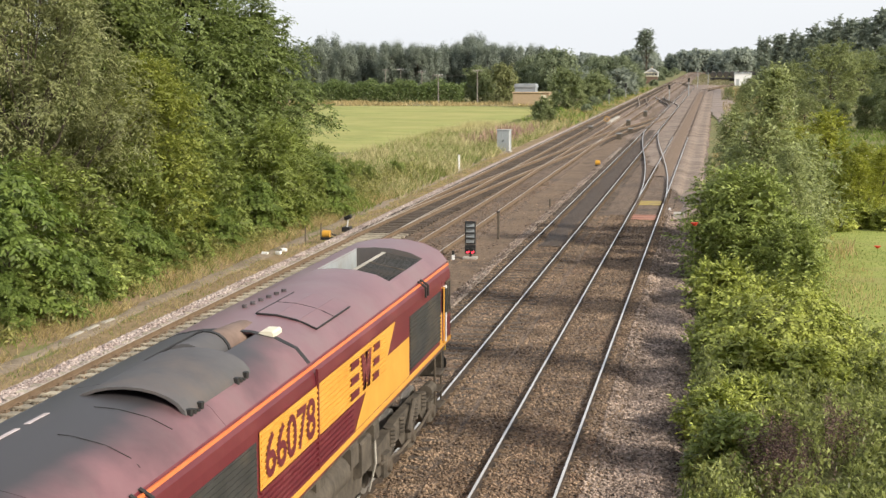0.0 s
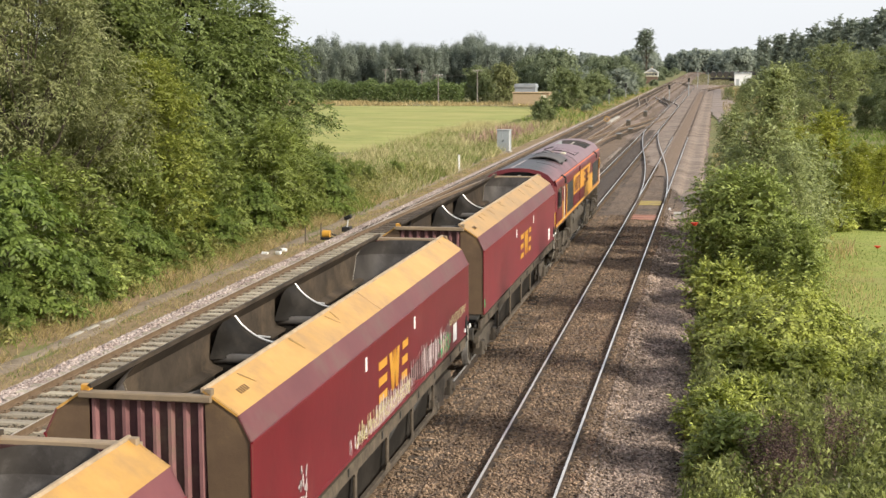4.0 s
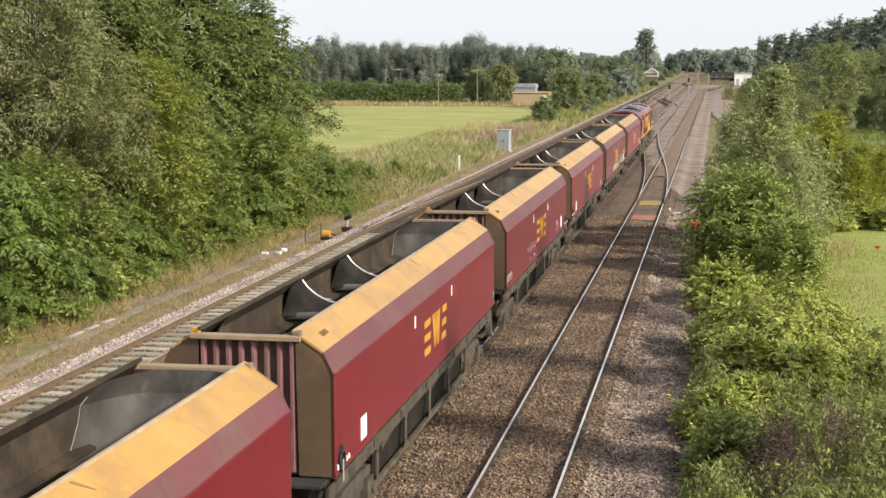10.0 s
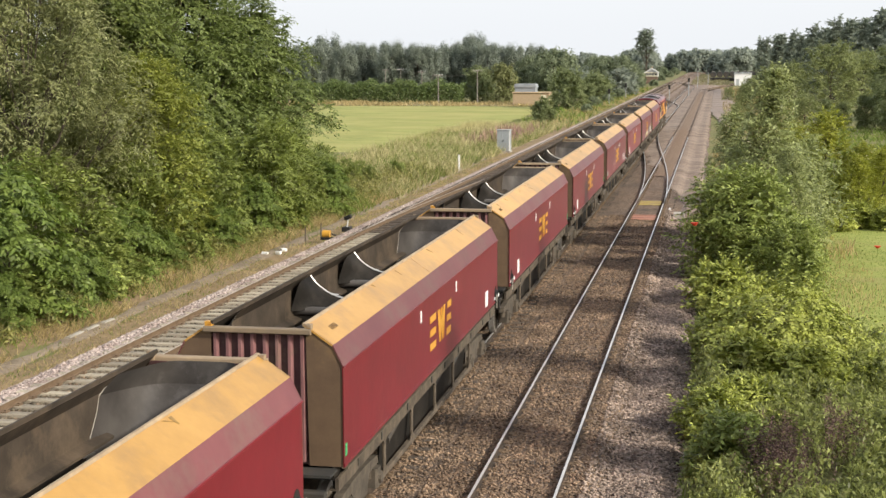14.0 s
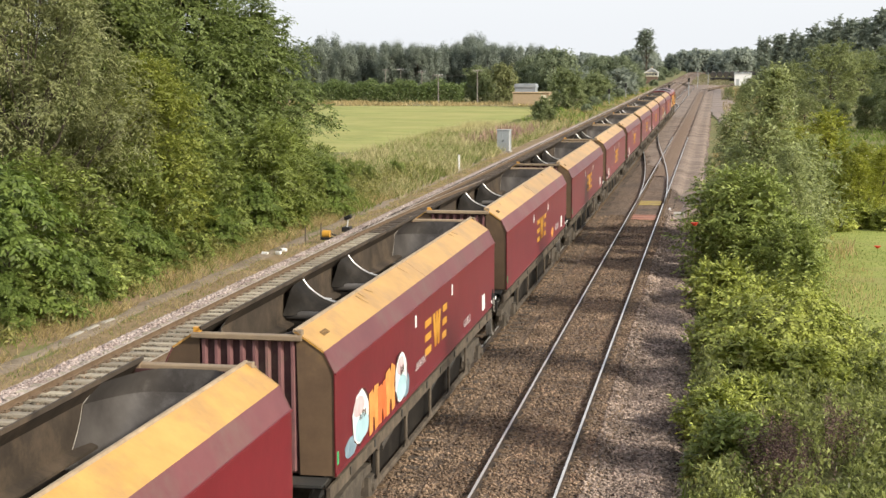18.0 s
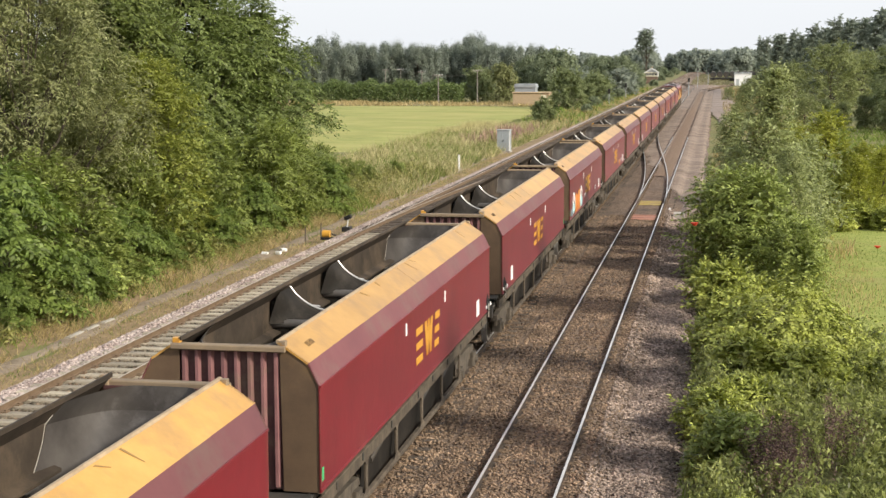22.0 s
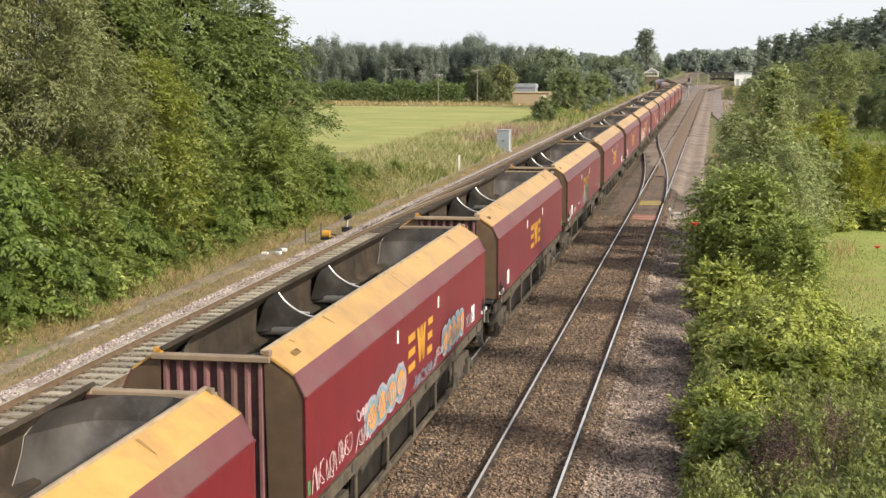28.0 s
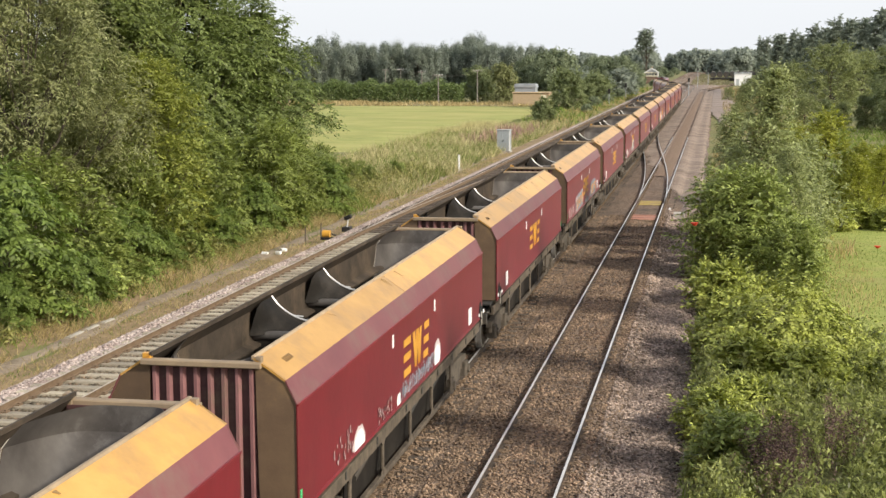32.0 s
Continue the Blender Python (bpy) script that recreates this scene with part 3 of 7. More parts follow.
strip("trough_path", -19.2, -18.62, 15, 140, lambda x, y: ground_h(x, y) + 0.062, PATH, "worn dirt path beside the trackside grass", "path", wob=0.3)
strip("mown_field", -120, -27.5, 128, 262, lambda x, y: -0.50 - 0.3 * max(0.0, 1 - (y - 128) / 6), FIELD, "freshly mown pale green hay field", "field", step=3, wob=2.0)
strip("far_yard", -0.9, 3.4, 120, 560, lambda x, y: max(-0.31, bed_h(x, y) + 0.01) if x < 0 else -0.31, mat("pale_yard_stone", (0.24, 0.185, 0.15), (0.42, 0.34, 0.29), 6, 0.95, bump=0.5, bscale=12, stain=(0.20, 0.15, 0.11), stain_scale=0.15), "bare stony ground beside the far sidings", "yard", step=1.5, wob=0.25, point=120)
strip("far_ballast", -8.6, -0.75, 76, 620, lambda x, y: bed_h(x, y) + 0.022, mat("pale_brown_ballast", (0.130, 0.097, 0.076), (0.44, 0.342, 0.270), 9, 0.95, bump=0.9, bscale=12, stain=(0.165, 0.122, 0.092), stain_scale=0.3, stain_at=0.53), "pale brown ballast under the far tracks", "ballast", step=1.2, wob=0.1, point=80, cols=28)
strip("oily_patch", -7.40, -6.40, 62, 168, lambda x, y: bed_h(x, y) + 0.034, mat("oil_black_ballast", (0.038, 0.028, 0.021), (0.125, 0.088, 0.062), 16, 0.8, bump=0.8, bscale=17, voronoi=True), "oil-blackened ballast between the rails", "ballast", wob=0.25)
strip("rusty_four_foot", A_X - 0.66, A_X + 0.66, 100, 362, lambda x, y: bed_h(x, y) + 0.042, mat("rust_orange_ballast", (0.130, 0.088, 0.060), (0.29, 0.203, 0.137), 9, 0.95, bump=0.6, bscale=12), "rust-orange ballast between the rails", "ballast", step=2.5, wob=0.1)
strip("far_middle", -16.4, -8.6, 150, 620, lambda x, y: bed_h(x, y) + 0.004, mat("pinkish_brown_dirt", (0.15, 0.105, 0.08), (0.36, 0.275, 0.21), 6, 0.95, bump=0.5, bscale=12, stain=(0.14, 0.10, 0.075), stain_scale=0.15), "pinkish brown ballast and dirt under the far outer tracks", "ballast", step=2.5, wob=0.4, point=60)
strip("field_margin", -120, -26, 263, 284, lambda x, y: -0.53, mat("dry_margin", (0.20, 0.16, 0.07), (0.33, 0.27, 0.13), 0.8, 0.95, bump=0.5, bscale=10, stain=(0.15, 0.16, 0.06), stain_scale=0.2), "dry brown grass margin between field and hedge", "field", step=3, wob=1.5)
strip("lawn", 3.2, 26, 20, 100, lambda x, y: ground_h(x, y) + 0.05, LAWN, "bright green mown lawn beyond the bushes", "lawn", step=1, wob=0.6)

# rail section: head, web, foot
RAIL = [(-0.036, 0.0), (-0.026, 0.0), (0.026, 0.0), (0.036, -0.008), (0.034, -0.035), (0.010, -0.048), (0.010, -0.125), (0.065, -0.142), (0.068, -0.158), (-0.068, -0.158), (-0.065, -0.142),
        (-0.010, -0.125), (-0.010, -0.048), (-0.034, -0.035), (-0.036, -0.008)][1:]


def rail_geo(pts):
    """The rail section pulled along a line of (x, y) points; its running surface is bright."""
    g = Geo()
    n = len(RAIL)
    v, f, mi = [], [], []
    for k, (x, y) in enumerate(pts):
        a, b = pts[max(0, k - 1)], pts[min(len(pts) - 1, k + 1)]
        d = math.hypot(b[0] - a[0], b[1] - a[1])
        nx, ny = (b[1] - a[1]) / d, -(b[0] - a[0]) / d
        v += [(x + nx * px, y + ny * px, pz) for px, pz in RAIL]
        if k:
            o = (k - 1) * n
            for i in range(n):
                f.append((o + i, o + (i + 1) % n, o + n + (i + 1) % n, o + n + i))
                mi.append(1 if i == 0 else 0)
    f += [tuple(range(n - 1, -1, -1)), tuple(range(len(v) - n, len(v)))]
    g.add(v, f)
    g.m = mi + [0, 0]
    return g


def sleeper_mesh(name, material, length, z1, seed):
    r = random.Random(seed)
    g = Geo()
    g.box(-length / 2, length / 2, -0.125, 0.125, z1 - 0.13, z1, c=0.018)
    for s in (-1, 1):
        g.box(s * HALF - 0.19, s * HALF + 0.19, -0.10, 0.10, z1 - 0.004, z1 + 0.03, mi=1)
        for q in (-0.14, 0.14):
            g.box(s * HALF + q - 0.03, s * HALF + q + 0.03, -0.04, 0.04, z1 + 0.03, z1 + 0.06, mi=1)
    for i in range(len(g.v)):
        x, y, z = g.v[i]
        g.v[i] = (x + r.uniform(-0.01, 0.01), y + r.uniform(-0.006, 0.006), z + r.uniform(-0.004, 0.004))
    return g.mesh(name, [material, RAIL_RUST])


TRACKS = []


def track(x, label, wood, head, z_sleeper, first=14.0, singles=300, last=1300, bright_to=0):
    t = thing("railway_track", label, "track", "parallel railway tracks", at=pose(x, 0, 0))
    for s in (-1, 1):
        pts = [(s * HALF, -60), (s * HALF, 100), (s * HALF, 300), (s * HALF, last)]
        if bright_to:
            part("rail", rail_geo([(s * HALF, bright_to), (s * HALF, last)]), [RAIL_DARK, RAIL_RUST], t, "rusty little-used rail")
            pts = [(s * HALF, -60), (s * HALF, 100), (s * HALF, bright_to - 0.01)]
        part("rail", rail_geo(pts), [RAIL_DARK if head == RAIL_TOP else RAIL_RUST, head], t)
    TRACKS.append((t, x, wood, z_sleeper, first, singles, last))
    return t


track(A_X, "near railway track with bright worn rails on brown ballast", DARKWOOD, RAIL_TOP, -0.15, last=368, bright_to=150)
track(B_X, "railway track with bright rails on dark oily sleepers", DARKWOOD, RAIL_TOP, -0.162, last=432)
track(C_X, "little-used railway track with dull rails in brown dirt", DARKWOOD, RAIL_DULL, -0.22)
track(D_X, "railway track with dull rails on pale weathered timber sleepers", WOOD, RAIL_DULL, -0.16)


TIMBERS = {m.name: Geo().box(-1.35, 1.35, -0.13, 0.13, -0.30, -0.18, c=0.015).mesh("timber", m) for m in (WOOD, DARKWOOD)}


def turnout(x0, y0, x1, y1, label, head, wood):
    """A crossover that leaves one track and joins another."""
    t = thing("crossover_track", label, "track", "track crossovers")
    n = 26
    mid = [(x0 + (x1 - x0) * (u * u * (3 - 2 * u)), y0 + (y1 - y0) * u) for u in [i / n for i in range(n + 1)]]
    for s in (-1, 1):
        part("rail", rail_geo([(x + s * HALF, y) for x, y in mid]), [RAIL_DARK if head == RAIL_TOP else RAIL_RUST, head], t)
        chk = [(x + s * (HALF - 0.09 if s > 0 else HALF - 0.09), y) for x, y in mid[9:17]]
        part("check_rail", rail_geo(chk), [RAIL_RUST, RAIL_RUST], t)
    y = y0 + 3
    while y < y1 - 3:
        u = (y - y0) / (y1 - y0)
        xm = x0 + (x1 - x0) * (u * u * (3 - 2 * u))
        part("timber", TIMBERS[wood.name], None, t, at=pose(xm, y, -0.012))
        y += SPACING * 1.02
    return t


turnout(A_X, 80, B_X, 170, "curved crossover with bright rails joining two tracks", RAIL_TOP, DARKWOOD)
turnout(D_X, 62, C_X, 150, "curved crossover with dull rails on old timbers", RAIL_DULL, DARKWOOD)
turnout(C_X, 134, B_X, 215, "long crossover with dull rails in brown dirt", RAIL_DULL, DARKWOOD)
CROSS_0, CROSS_1 = 243.0, 318.0
turnout(B_X, CROSS_0, C_X, CROSS_1, "far crossover with bright rails that the train takes", RAIL_TOP, DARKWOOD)
turnout(C_X, 236, D_X, 318, "far crossover towards the outer track", RAIL_DULL, DARKWOOD)
turnout(B_X, 425, C_X, 520, "distant crossover back to the main line", RAIL_DULL, DARKWOOD)
turnout(A_X, 362, A_X + 9, 505, "siding track curving away from the near track", RAIL_DULL, DARKWOOD)

# ---- the train ----
HL = 8.1


def both(fn):
    for s in (-1, 1):
        fn(s)


def wheelset(r, parent, y):
    g = Geo()
    for s in (-1, 1):
        x = s * 0.75
        g.tube((x - 0.065, 0, 0), (x + 0.065, 0, 0), r, n=24, mi=1)
        g.tube((s * 0.68 - 0.015, 0, 0), (s * 0.68 + 0.015, 0, 0), r + 0.028, n=24, mi=1)
        g.tube((s * 0.82, 0, 0), (s * 0.825, 0, 0), r * 0.8, n=20)
        for k in range(6):
            a = k * math.pi / 3
            g.tube((s * 0.826, r * 0.55 * math.cos(a), r * 0.55 * math.sin(a)), (s * 0.83, r * 0.55 * math.cos(a), r * 0.55 * math.sin(a)), 0.035, n=6)
    g.tube((-0.95, 0, 0), (0.95, 0, 0), 0.085, n=10)
    return part("wheelset", g, [BOGIE, TREAD], parent, "wheels worn bright on the tread", at=pose(0, y, r))


def bogie(parent, y, base, r, outer=1.02, top=0.95):
    g = Geo()
    for s in (-1, 1):
        x = s * outer
        ring = [(-base / 2 - 0.35, r + 0.16), (-base / 2 + 0.35, r + 0.16), (-base * 0.22, r - 0.14), (base * 0.22, r - 0.14), (base / 2 - 0.35, r + 0.16), (base / 2 + 0.35, r + 0.16),
                (base / 2 + 0.30, r + 0.30), (base * 0.25, r + 0.36), (-base * 0.25, r + 0.36), (-base / 2 - 0.30, r + 0.30)]
        v = [(x - 0.07, y + a, b) for a, b in ring] + [(x + 0.07, y + a, b) for a, b in ring]
        n = len(ring)
        g.add(v, [tuple(range(n)), tuple(range(2 * n - 1, n - 1, -1))] + [(i, n + i, n + (i + 1) % n, (i + 1) % n) for i in range(n)])
    g.box(-outer, outer, y - 0.22, y + 0.22, r, r + 0.30, c=0.03)
    b = part("bogie_frame", g, BOGIE, parent)
    for s in (-1, 1):
        for e in (-1, 1):
            ab = Geo().box(s * outer - 0.13, s * outer + 0.17, y + e * base / 2 - 0.16, y + e * base / 2 + 0.16, r - 0.17, r + 0.17, c=0.04)
            ab.tube((s * (outer + 0.14), y + e * base / 2, r), (s * (outer + 0.22), y + e * base / 2, r), 0.12, 0.10, 10)
            part("axle_box", ab, BOGIE, b)
            for q in (-0.24, 0.24):
                part("spring", Geo().tube((s * outer, y + e * base / 2 + q, r + 0.02), (s * outer, y + e * base / 2 + q, r + 0.28), 0.075, n=8), FRAME, b)
    return b


def bars(parent, name, y, z, h, w, x, material, label):
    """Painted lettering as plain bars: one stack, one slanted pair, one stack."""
    g = Geo()
    t = 0.006

    def bar(pts):
        g.plate([(x, y + w * a, z + h * b) for a, b in pts], t)

    for b in (0.0, 0.40, 0.80):
        bar([(0.0, b), (0.26, b), (0.26, b + 0.2), (0.0, b + 0.2)])
    for a in (0.36, 0.50):
        bar([(a + 0.06, 0.0), (a + 0.13, 0.0), (a + 0.07, 1.0), (a - 0.02, 1.0)])
        bar([(a + 0.06, 0.0), (a + 0.13, 0.0), (a + 0.19, 1.0), (a + 0.12, 1.0)])
    for b, o in ((0.0, 0.0), (0.40, 0.02), (0.80, 0.04)):
        bar([(0.76 + o, b), (0.96 + o, b), (0.96 + o, b + 0.2), (0.76 + o, b + 0.2)])
    return part(name, g, material, parent, label)


def wagon_base():
    w = thing("hopper_wagon", "maroon bogie coal hopper wagon with faded yellow top panels, empty", "wagon", "coal hopper wagons of the train")
    for s in (-1, 1):
        ring = [(s * 1.345, 1.50), (s * 1.36, 1.50), (s * 1.36, 3.09), (s * 1.345, 3.09)]
        side = part("side_panel", Geo().prism(ring, -HL, HL), MAROON, w)
        seam = Geo()
        seam.box(s * 1.36 if s > 0 else -1.378, 1.378 if s > 0 else -1.36, -HL, HL, 3.065, 3.10, c=0.006)
        seam.box(s * 1.36 if s > 0 else -1.372, 1.372 if s > 0 else -1.36, -HL, HL, 1.50, 1.56, c=0.004)
        part("edge_strip", seam, MAROON, side)
        sh = [(s * 1.36, 3.09), (s * 1.20, 3.42), (s * 1.185, 3.41), (s * 1.345, 3.085)]
        part("shoulder_panel", Geo().prism(sh, -HL, HL), SHOULDER, w, "weathered maroon slope with a sky tint in its colour")
        for a, b in ((-HL, -0.25), (-0.236, HL)):
            tp = [(s * 1.20, 3.42), (s * 0.76, 3.72), (s * 0.735, 3.70), (s * 1.18, 3.40)]
            part("top_panel", Geo().prism(tp, a, b), YELLOW, w, "faded yellow sloping panel with scuffs")
        lip = Geo().prism([(s * 0.775, 3.715), (s * 0.755, 3.745), (s * 0.72, 3.745), (s * 0.72, 3.69)], -HL, HL)
        part("rim", lip, YRIM if s > 0 else HOPPER, w)
        inner = Geo()
        pl = [(s * 0.735, 3.70), (s * 0.955, 3.46), (s * 0.93, 2.90)]
        inner.prism(pl + [(a - s * 0.02, b - 0.01) for a, b in reversed(pl)], -HL + 0.1, HL - 0.1)
        hs = part("hopper_side", inner, HOPPER, w, "coal-blackened steel")
        part("side_ledge", Geo().prism([(s * 0.93, 2.95), (s * 0.76, 2.89), (s * 0.76, 2.85), (s * 0.93, 2.90)], -HL + 1.5, HL - 1.5), HOPPER, hs, "scuffed grey ledge")
        # lower inner sides are blacker than the walls above the ledge
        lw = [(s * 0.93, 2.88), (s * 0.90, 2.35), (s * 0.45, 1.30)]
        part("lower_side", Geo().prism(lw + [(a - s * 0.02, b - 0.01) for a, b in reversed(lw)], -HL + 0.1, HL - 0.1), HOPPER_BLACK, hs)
        sole = Geo().box(s * 1.25 - 0.03, s * 1.25 + 0.03, -HL - 0.05, HL + 0.05, 1.15, 1.33, c=0.008)
        sole.box(s * 1.21 - 0.07, s * 1.21 + 0.07, -HL - 0.05, HL + 0.05, 1.13, 1.16)
        sb_ = part("solebar", sole, FRAME, w, "dusty beige steel beam")
        # plate is black so that the gap behind the beam looks shaded
        part("web_plate", Geo().box(s * 1.18 - 0.01, s * 1.18 + 0.01, -HL, HL, 1.11, 1.50), HOPPER_BLACK, sb_, "black plate standing for shade behind the beam")
        for yy in (-4.6, -2.2, 0.2, 2.4, 4.6):
            xo, xi = s * 1.215, s * 1.165
            st = Geo().box(min(xo, xi), max(xo, xi), yy - 0.06, yy + 0.06, 0.43, 1.14, c=0.012)
            for q in (-1, 1):
                for z0, z1 in ((1.13, 0.97), (0.45, 0.56)):
                    tri = [(s * 1.20, yy + q * 0.05, z0), (s * 1.20, yy + q * 0.24, z0), (s * 1.20, yy + q * 0.05, z1)]
                    st.plate(tri if q * s * (z0 - z1) < 0 else tri[::-1], 0.012)
            part("strut", st, FRAME, sb_)
        for yy in (-6.9, -5.2, -3.0, -0.6, 0.9, 2.6, 4.3, 6.1, 7.3):
            part("bracket", Geo().box(s * 1.285 - 0.015, s * 1.285 + 0.015, yy - 0.03, yy + 0.03, 1.20, 1.40, c=0.006), GRILLE, sb_)
        part("ledge", Geo().box(min(s * 1.24, s * 1.345), max(s * 1.24, s * 1.345), -HL + 0.3, HL - 0.3, 1.395, 1.42), FRAME, sb_, "dusty thin ledge")
        # black sheet added as underbody shade, hiding the lit ballast behind
        part("hopper_door", Geo().plate([(s * 1.12, -4.6, 1.14), (s * 1.12, 4.6, 1.14), (s * 1.04, 4.5, 0.30), (s * 1.04, -4.5, 0.30)], 0.02), HOPPER_BLACK, w, "black sheet for the shade below the hopper")
        bm_ = part("door_beam", Geo().box(s * 1.17 - 0.05, s * 1.17 + 0.05, -4.9, 4.9, 0.36, 0.45, c=0.015), FRAME, w)
        for yy in (-3.4, 1.0, 3.3):
            part("door_actuator", Geo().tube((s * 1.02, yy - 0.45, 0.82), (s * 1.02, yy + 0.45, 0.95), 0.10, n=10), GRILLE, bm_)
        pipe = Geo().tube((s * 1.14, -7.5, 1.03), (s * 1.14, 7.5, 1.03), 0.03, n=6)
        part("brake_pipe", pipe, BOGIE, w)
    for e in (-1, 1):
        y = e * HL
        for s in (-1, 1):
            pts = [(s * 0.80, y, 1.5), (s * 1.36, y, 1.5), (s * 1.36, y, 3.09), (s * 1.20, y, 3.42), (s * 0.76, y, 3.72)]
            if s * e > 0:
                pts.reverse()
            part("end_plate", Geo().plate([(a, b - e * 0.02, c) for a, b, c in pts], -0.02), BROWN, w, "brown dirt-covered steel")
        pan = part("end_panel", Geo().box(-0.80, 0.80, y - e * 0.10 - 0.015, y - e * 0.10 + 0.015, 1.5, 3.60), RIBRED, w, "dusty maroon corrugated end, darkened as shade between its ribs")
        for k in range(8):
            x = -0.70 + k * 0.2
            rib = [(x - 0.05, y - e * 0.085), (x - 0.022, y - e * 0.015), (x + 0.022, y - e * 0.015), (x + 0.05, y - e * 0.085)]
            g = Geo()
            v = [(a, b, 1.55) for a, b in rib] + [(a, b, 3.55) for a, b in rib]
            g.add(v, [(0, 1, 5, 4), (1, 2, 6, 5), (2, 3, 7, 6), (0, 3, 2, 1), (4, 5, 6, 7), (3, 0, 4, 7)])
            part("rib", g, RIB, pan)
        part("top_rail", Geo().box(-0.86, 0.86, y - 0.08, y + 0.08, 3.575, 3.66, c=0.014), YRAIL, w, "dirty yellow end rail")
        for s in (-1, 1):
            cap = Geo().box(s * 0.80 - 0.06, s * 0.80 + 0.06, y - e * 0.05 - 0.05, y - e * 0.05 + 0.05, 3.60, 3.73, c=0.01)
            part("corner_cap", cap, LETTER if e < 0 and s < 0 else YRAIL, w)
        head = Geo().box(-1.15, 1.15, e * (HL + 0.37) - 0.09, e * (HL + 0.37) + 0.09, 0.92, 1.22, c=0.03)
        head.box(-1.25, 1.25, e * (HL + 0.22) - 0.22, e * (HL + 0.22) + 0.22, 1.44, 1.48)
        part("headstock", head, GRILLE, w, "dark buffer beam")
        for s in (-1, 1):
            bf = Geo().tube((s * 0.86, e * (HL + 0.46), 1.05), (s * 0.86, e * (HL + 0.85), 1.05), 0.10, n=10)
            bf.tube((s * 0.86, e * (HL + 0.85), 1.05), (s * 0.86, e * (HL + 0.90), 1.05), 0.10, 0.22, 14)
            bf.tube((s * 0.86, e * (HL + 0.90), 1.05), (s * 0.86, e * (HL + 0.93), 1.05), 0.22, n=14)
            part("buffer", bf, GRILLE, w)
        part("coupler", Geo().box(-0.13, 0.13, min(e * (HL + 0.4), e * (HL + 1.14)), max(e * (HL + 0.4), e * (HL + 1.14)), 0.90, 1.12, c=0.04), BLACK, w)
        # dished end slope inside the hopper: steep at the middle, running out along both sides
        mid_ = [(0.12, 3.62), (0.13, 3.46), (0.15, 3.30), (0.48, 3.05), (0.90, 2.74), (1.35, 2.43), (1.90, 2.08), (3.0, 1.35)]
        rim_ = [(0.72, 1.45, 3.69), (0.86, 1.48, 3.54), (0.94, 1.54, 3.42), (0.93, 1.64, 3.24), (0.92, 1.80, 3.06), (0.91, 2.02, 2.84), (0.80, 2.40, 2.10), (0.5, 3.0, 1.35)]
        nx_ = 24
        sl = Geo()
        for (cy_, cz_), (ex_, ey_, ez_) in zip(mid_, rim_):
            for i in range(nx_ + 1):
                q = -1 + 2 * i / nx_
                k5 = abs(q) ** 6
                sl.v.append((q * ex_ * (1 + 0.04 * (1 - abs(q))), y - e * (cy_ + (ey_ - cy_) * k5), cz_ + (ez_ - cz_) * k5))
        m_ = nx_ + 1
        sl.f = [(j * m_ + i, j * m_ + i + 1, (j + 1) * m_ + i + 1, (j + 1) * m_ + i) for j in range(len(mid_) - 1) for i in range(nx_)]
        sl.m = [0] * len(sl.f)
        sl_ = part("slope_sheet", smooth(sl.mesh("slope_sheet", SLOPE), 24), None, w, "scuffed grey steel end slope")
        part("weld_seam", Geo().path([(0.30, y - e * 0.16, 3.31), (0.31, y - e * 0.47, 3.065), (0.31, y - e * 0.70, 2.90)], 0.006, 5), WORN, sl_, "pale weld line")
        for s in (-1, 1):
            part("weld_seam", Geo().path([(s * (a_ - 0.004), y - e * (b_ + 0.004), c_) for a_, b_, c_ in rim_[1:6]], 0.0055, 5), CONCRETE, sl_, "pale weld line")
            part("torn_flap", Geo().plate([(s * 0.93, y - e * 2.02, 2.83), (s * 0.93, y - e * 2.40, 2.86), (s * 0.80, y - e * 2.34, 2.81), (s * 0.80, y - e * 2.02, 2.80)][::int(e * s)], 0.012), HOPPER_GREY, sl_)
        bogie(w, e * 5.95, 1.95, 0.46)
    # two ridged saddles across the hopper with worn rims
    for yc in (-2.4, 1.1):
        n = 14
        top = [(-0.745 + 1.49 * i / n, 3.62 - 0.43 * math.sin(math.pi * i / n) ** 0.75) for i in range(n + 1)]
        sd = None
        for e in (-1, 1):
            g = Geo()
            lines = []
            for u in range(11):
                q = u / 10
                ln = []
                for x, z in top:
                    k2 = (abs(x) / 0.745) ** 2.5 if e < 0 else 0.0
                    drop = (1 - k2) * q + k2 * max(0.0, (q - 0.3) / 0.7)
                    run = (1 - k2) * 0.55 * q ** 1.3 + k2 * (0.74 * min(1.0, q / 0.4) ** 0.8 + 0.05 * q)
                    ln.append((x * (1 + 0.24 * drop), yc + e * run, z * (1 - drop) + 3.05 * drop))
                lines.append(ln)
            v = [p_ for ln in lines for p_ in ln]
            m_ = n + 1
            g.add(v, [(u * m_ + i, u * m_ + i + 1, (u + 1) * m_ + i + 1, (u + 1) * m_ + i) for u in range(10) for i in range(n)])
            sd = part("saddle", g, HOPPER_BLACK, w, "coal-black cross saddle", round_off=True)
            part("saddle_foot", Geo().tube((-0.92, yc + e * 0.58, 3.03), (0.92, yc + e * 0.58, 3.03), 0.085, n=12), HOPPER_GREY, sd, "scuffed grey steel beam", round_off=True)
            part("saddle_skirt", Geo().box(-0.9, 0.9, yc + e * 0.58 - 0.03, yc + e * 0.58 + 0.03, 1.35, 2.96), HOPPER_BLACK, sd)
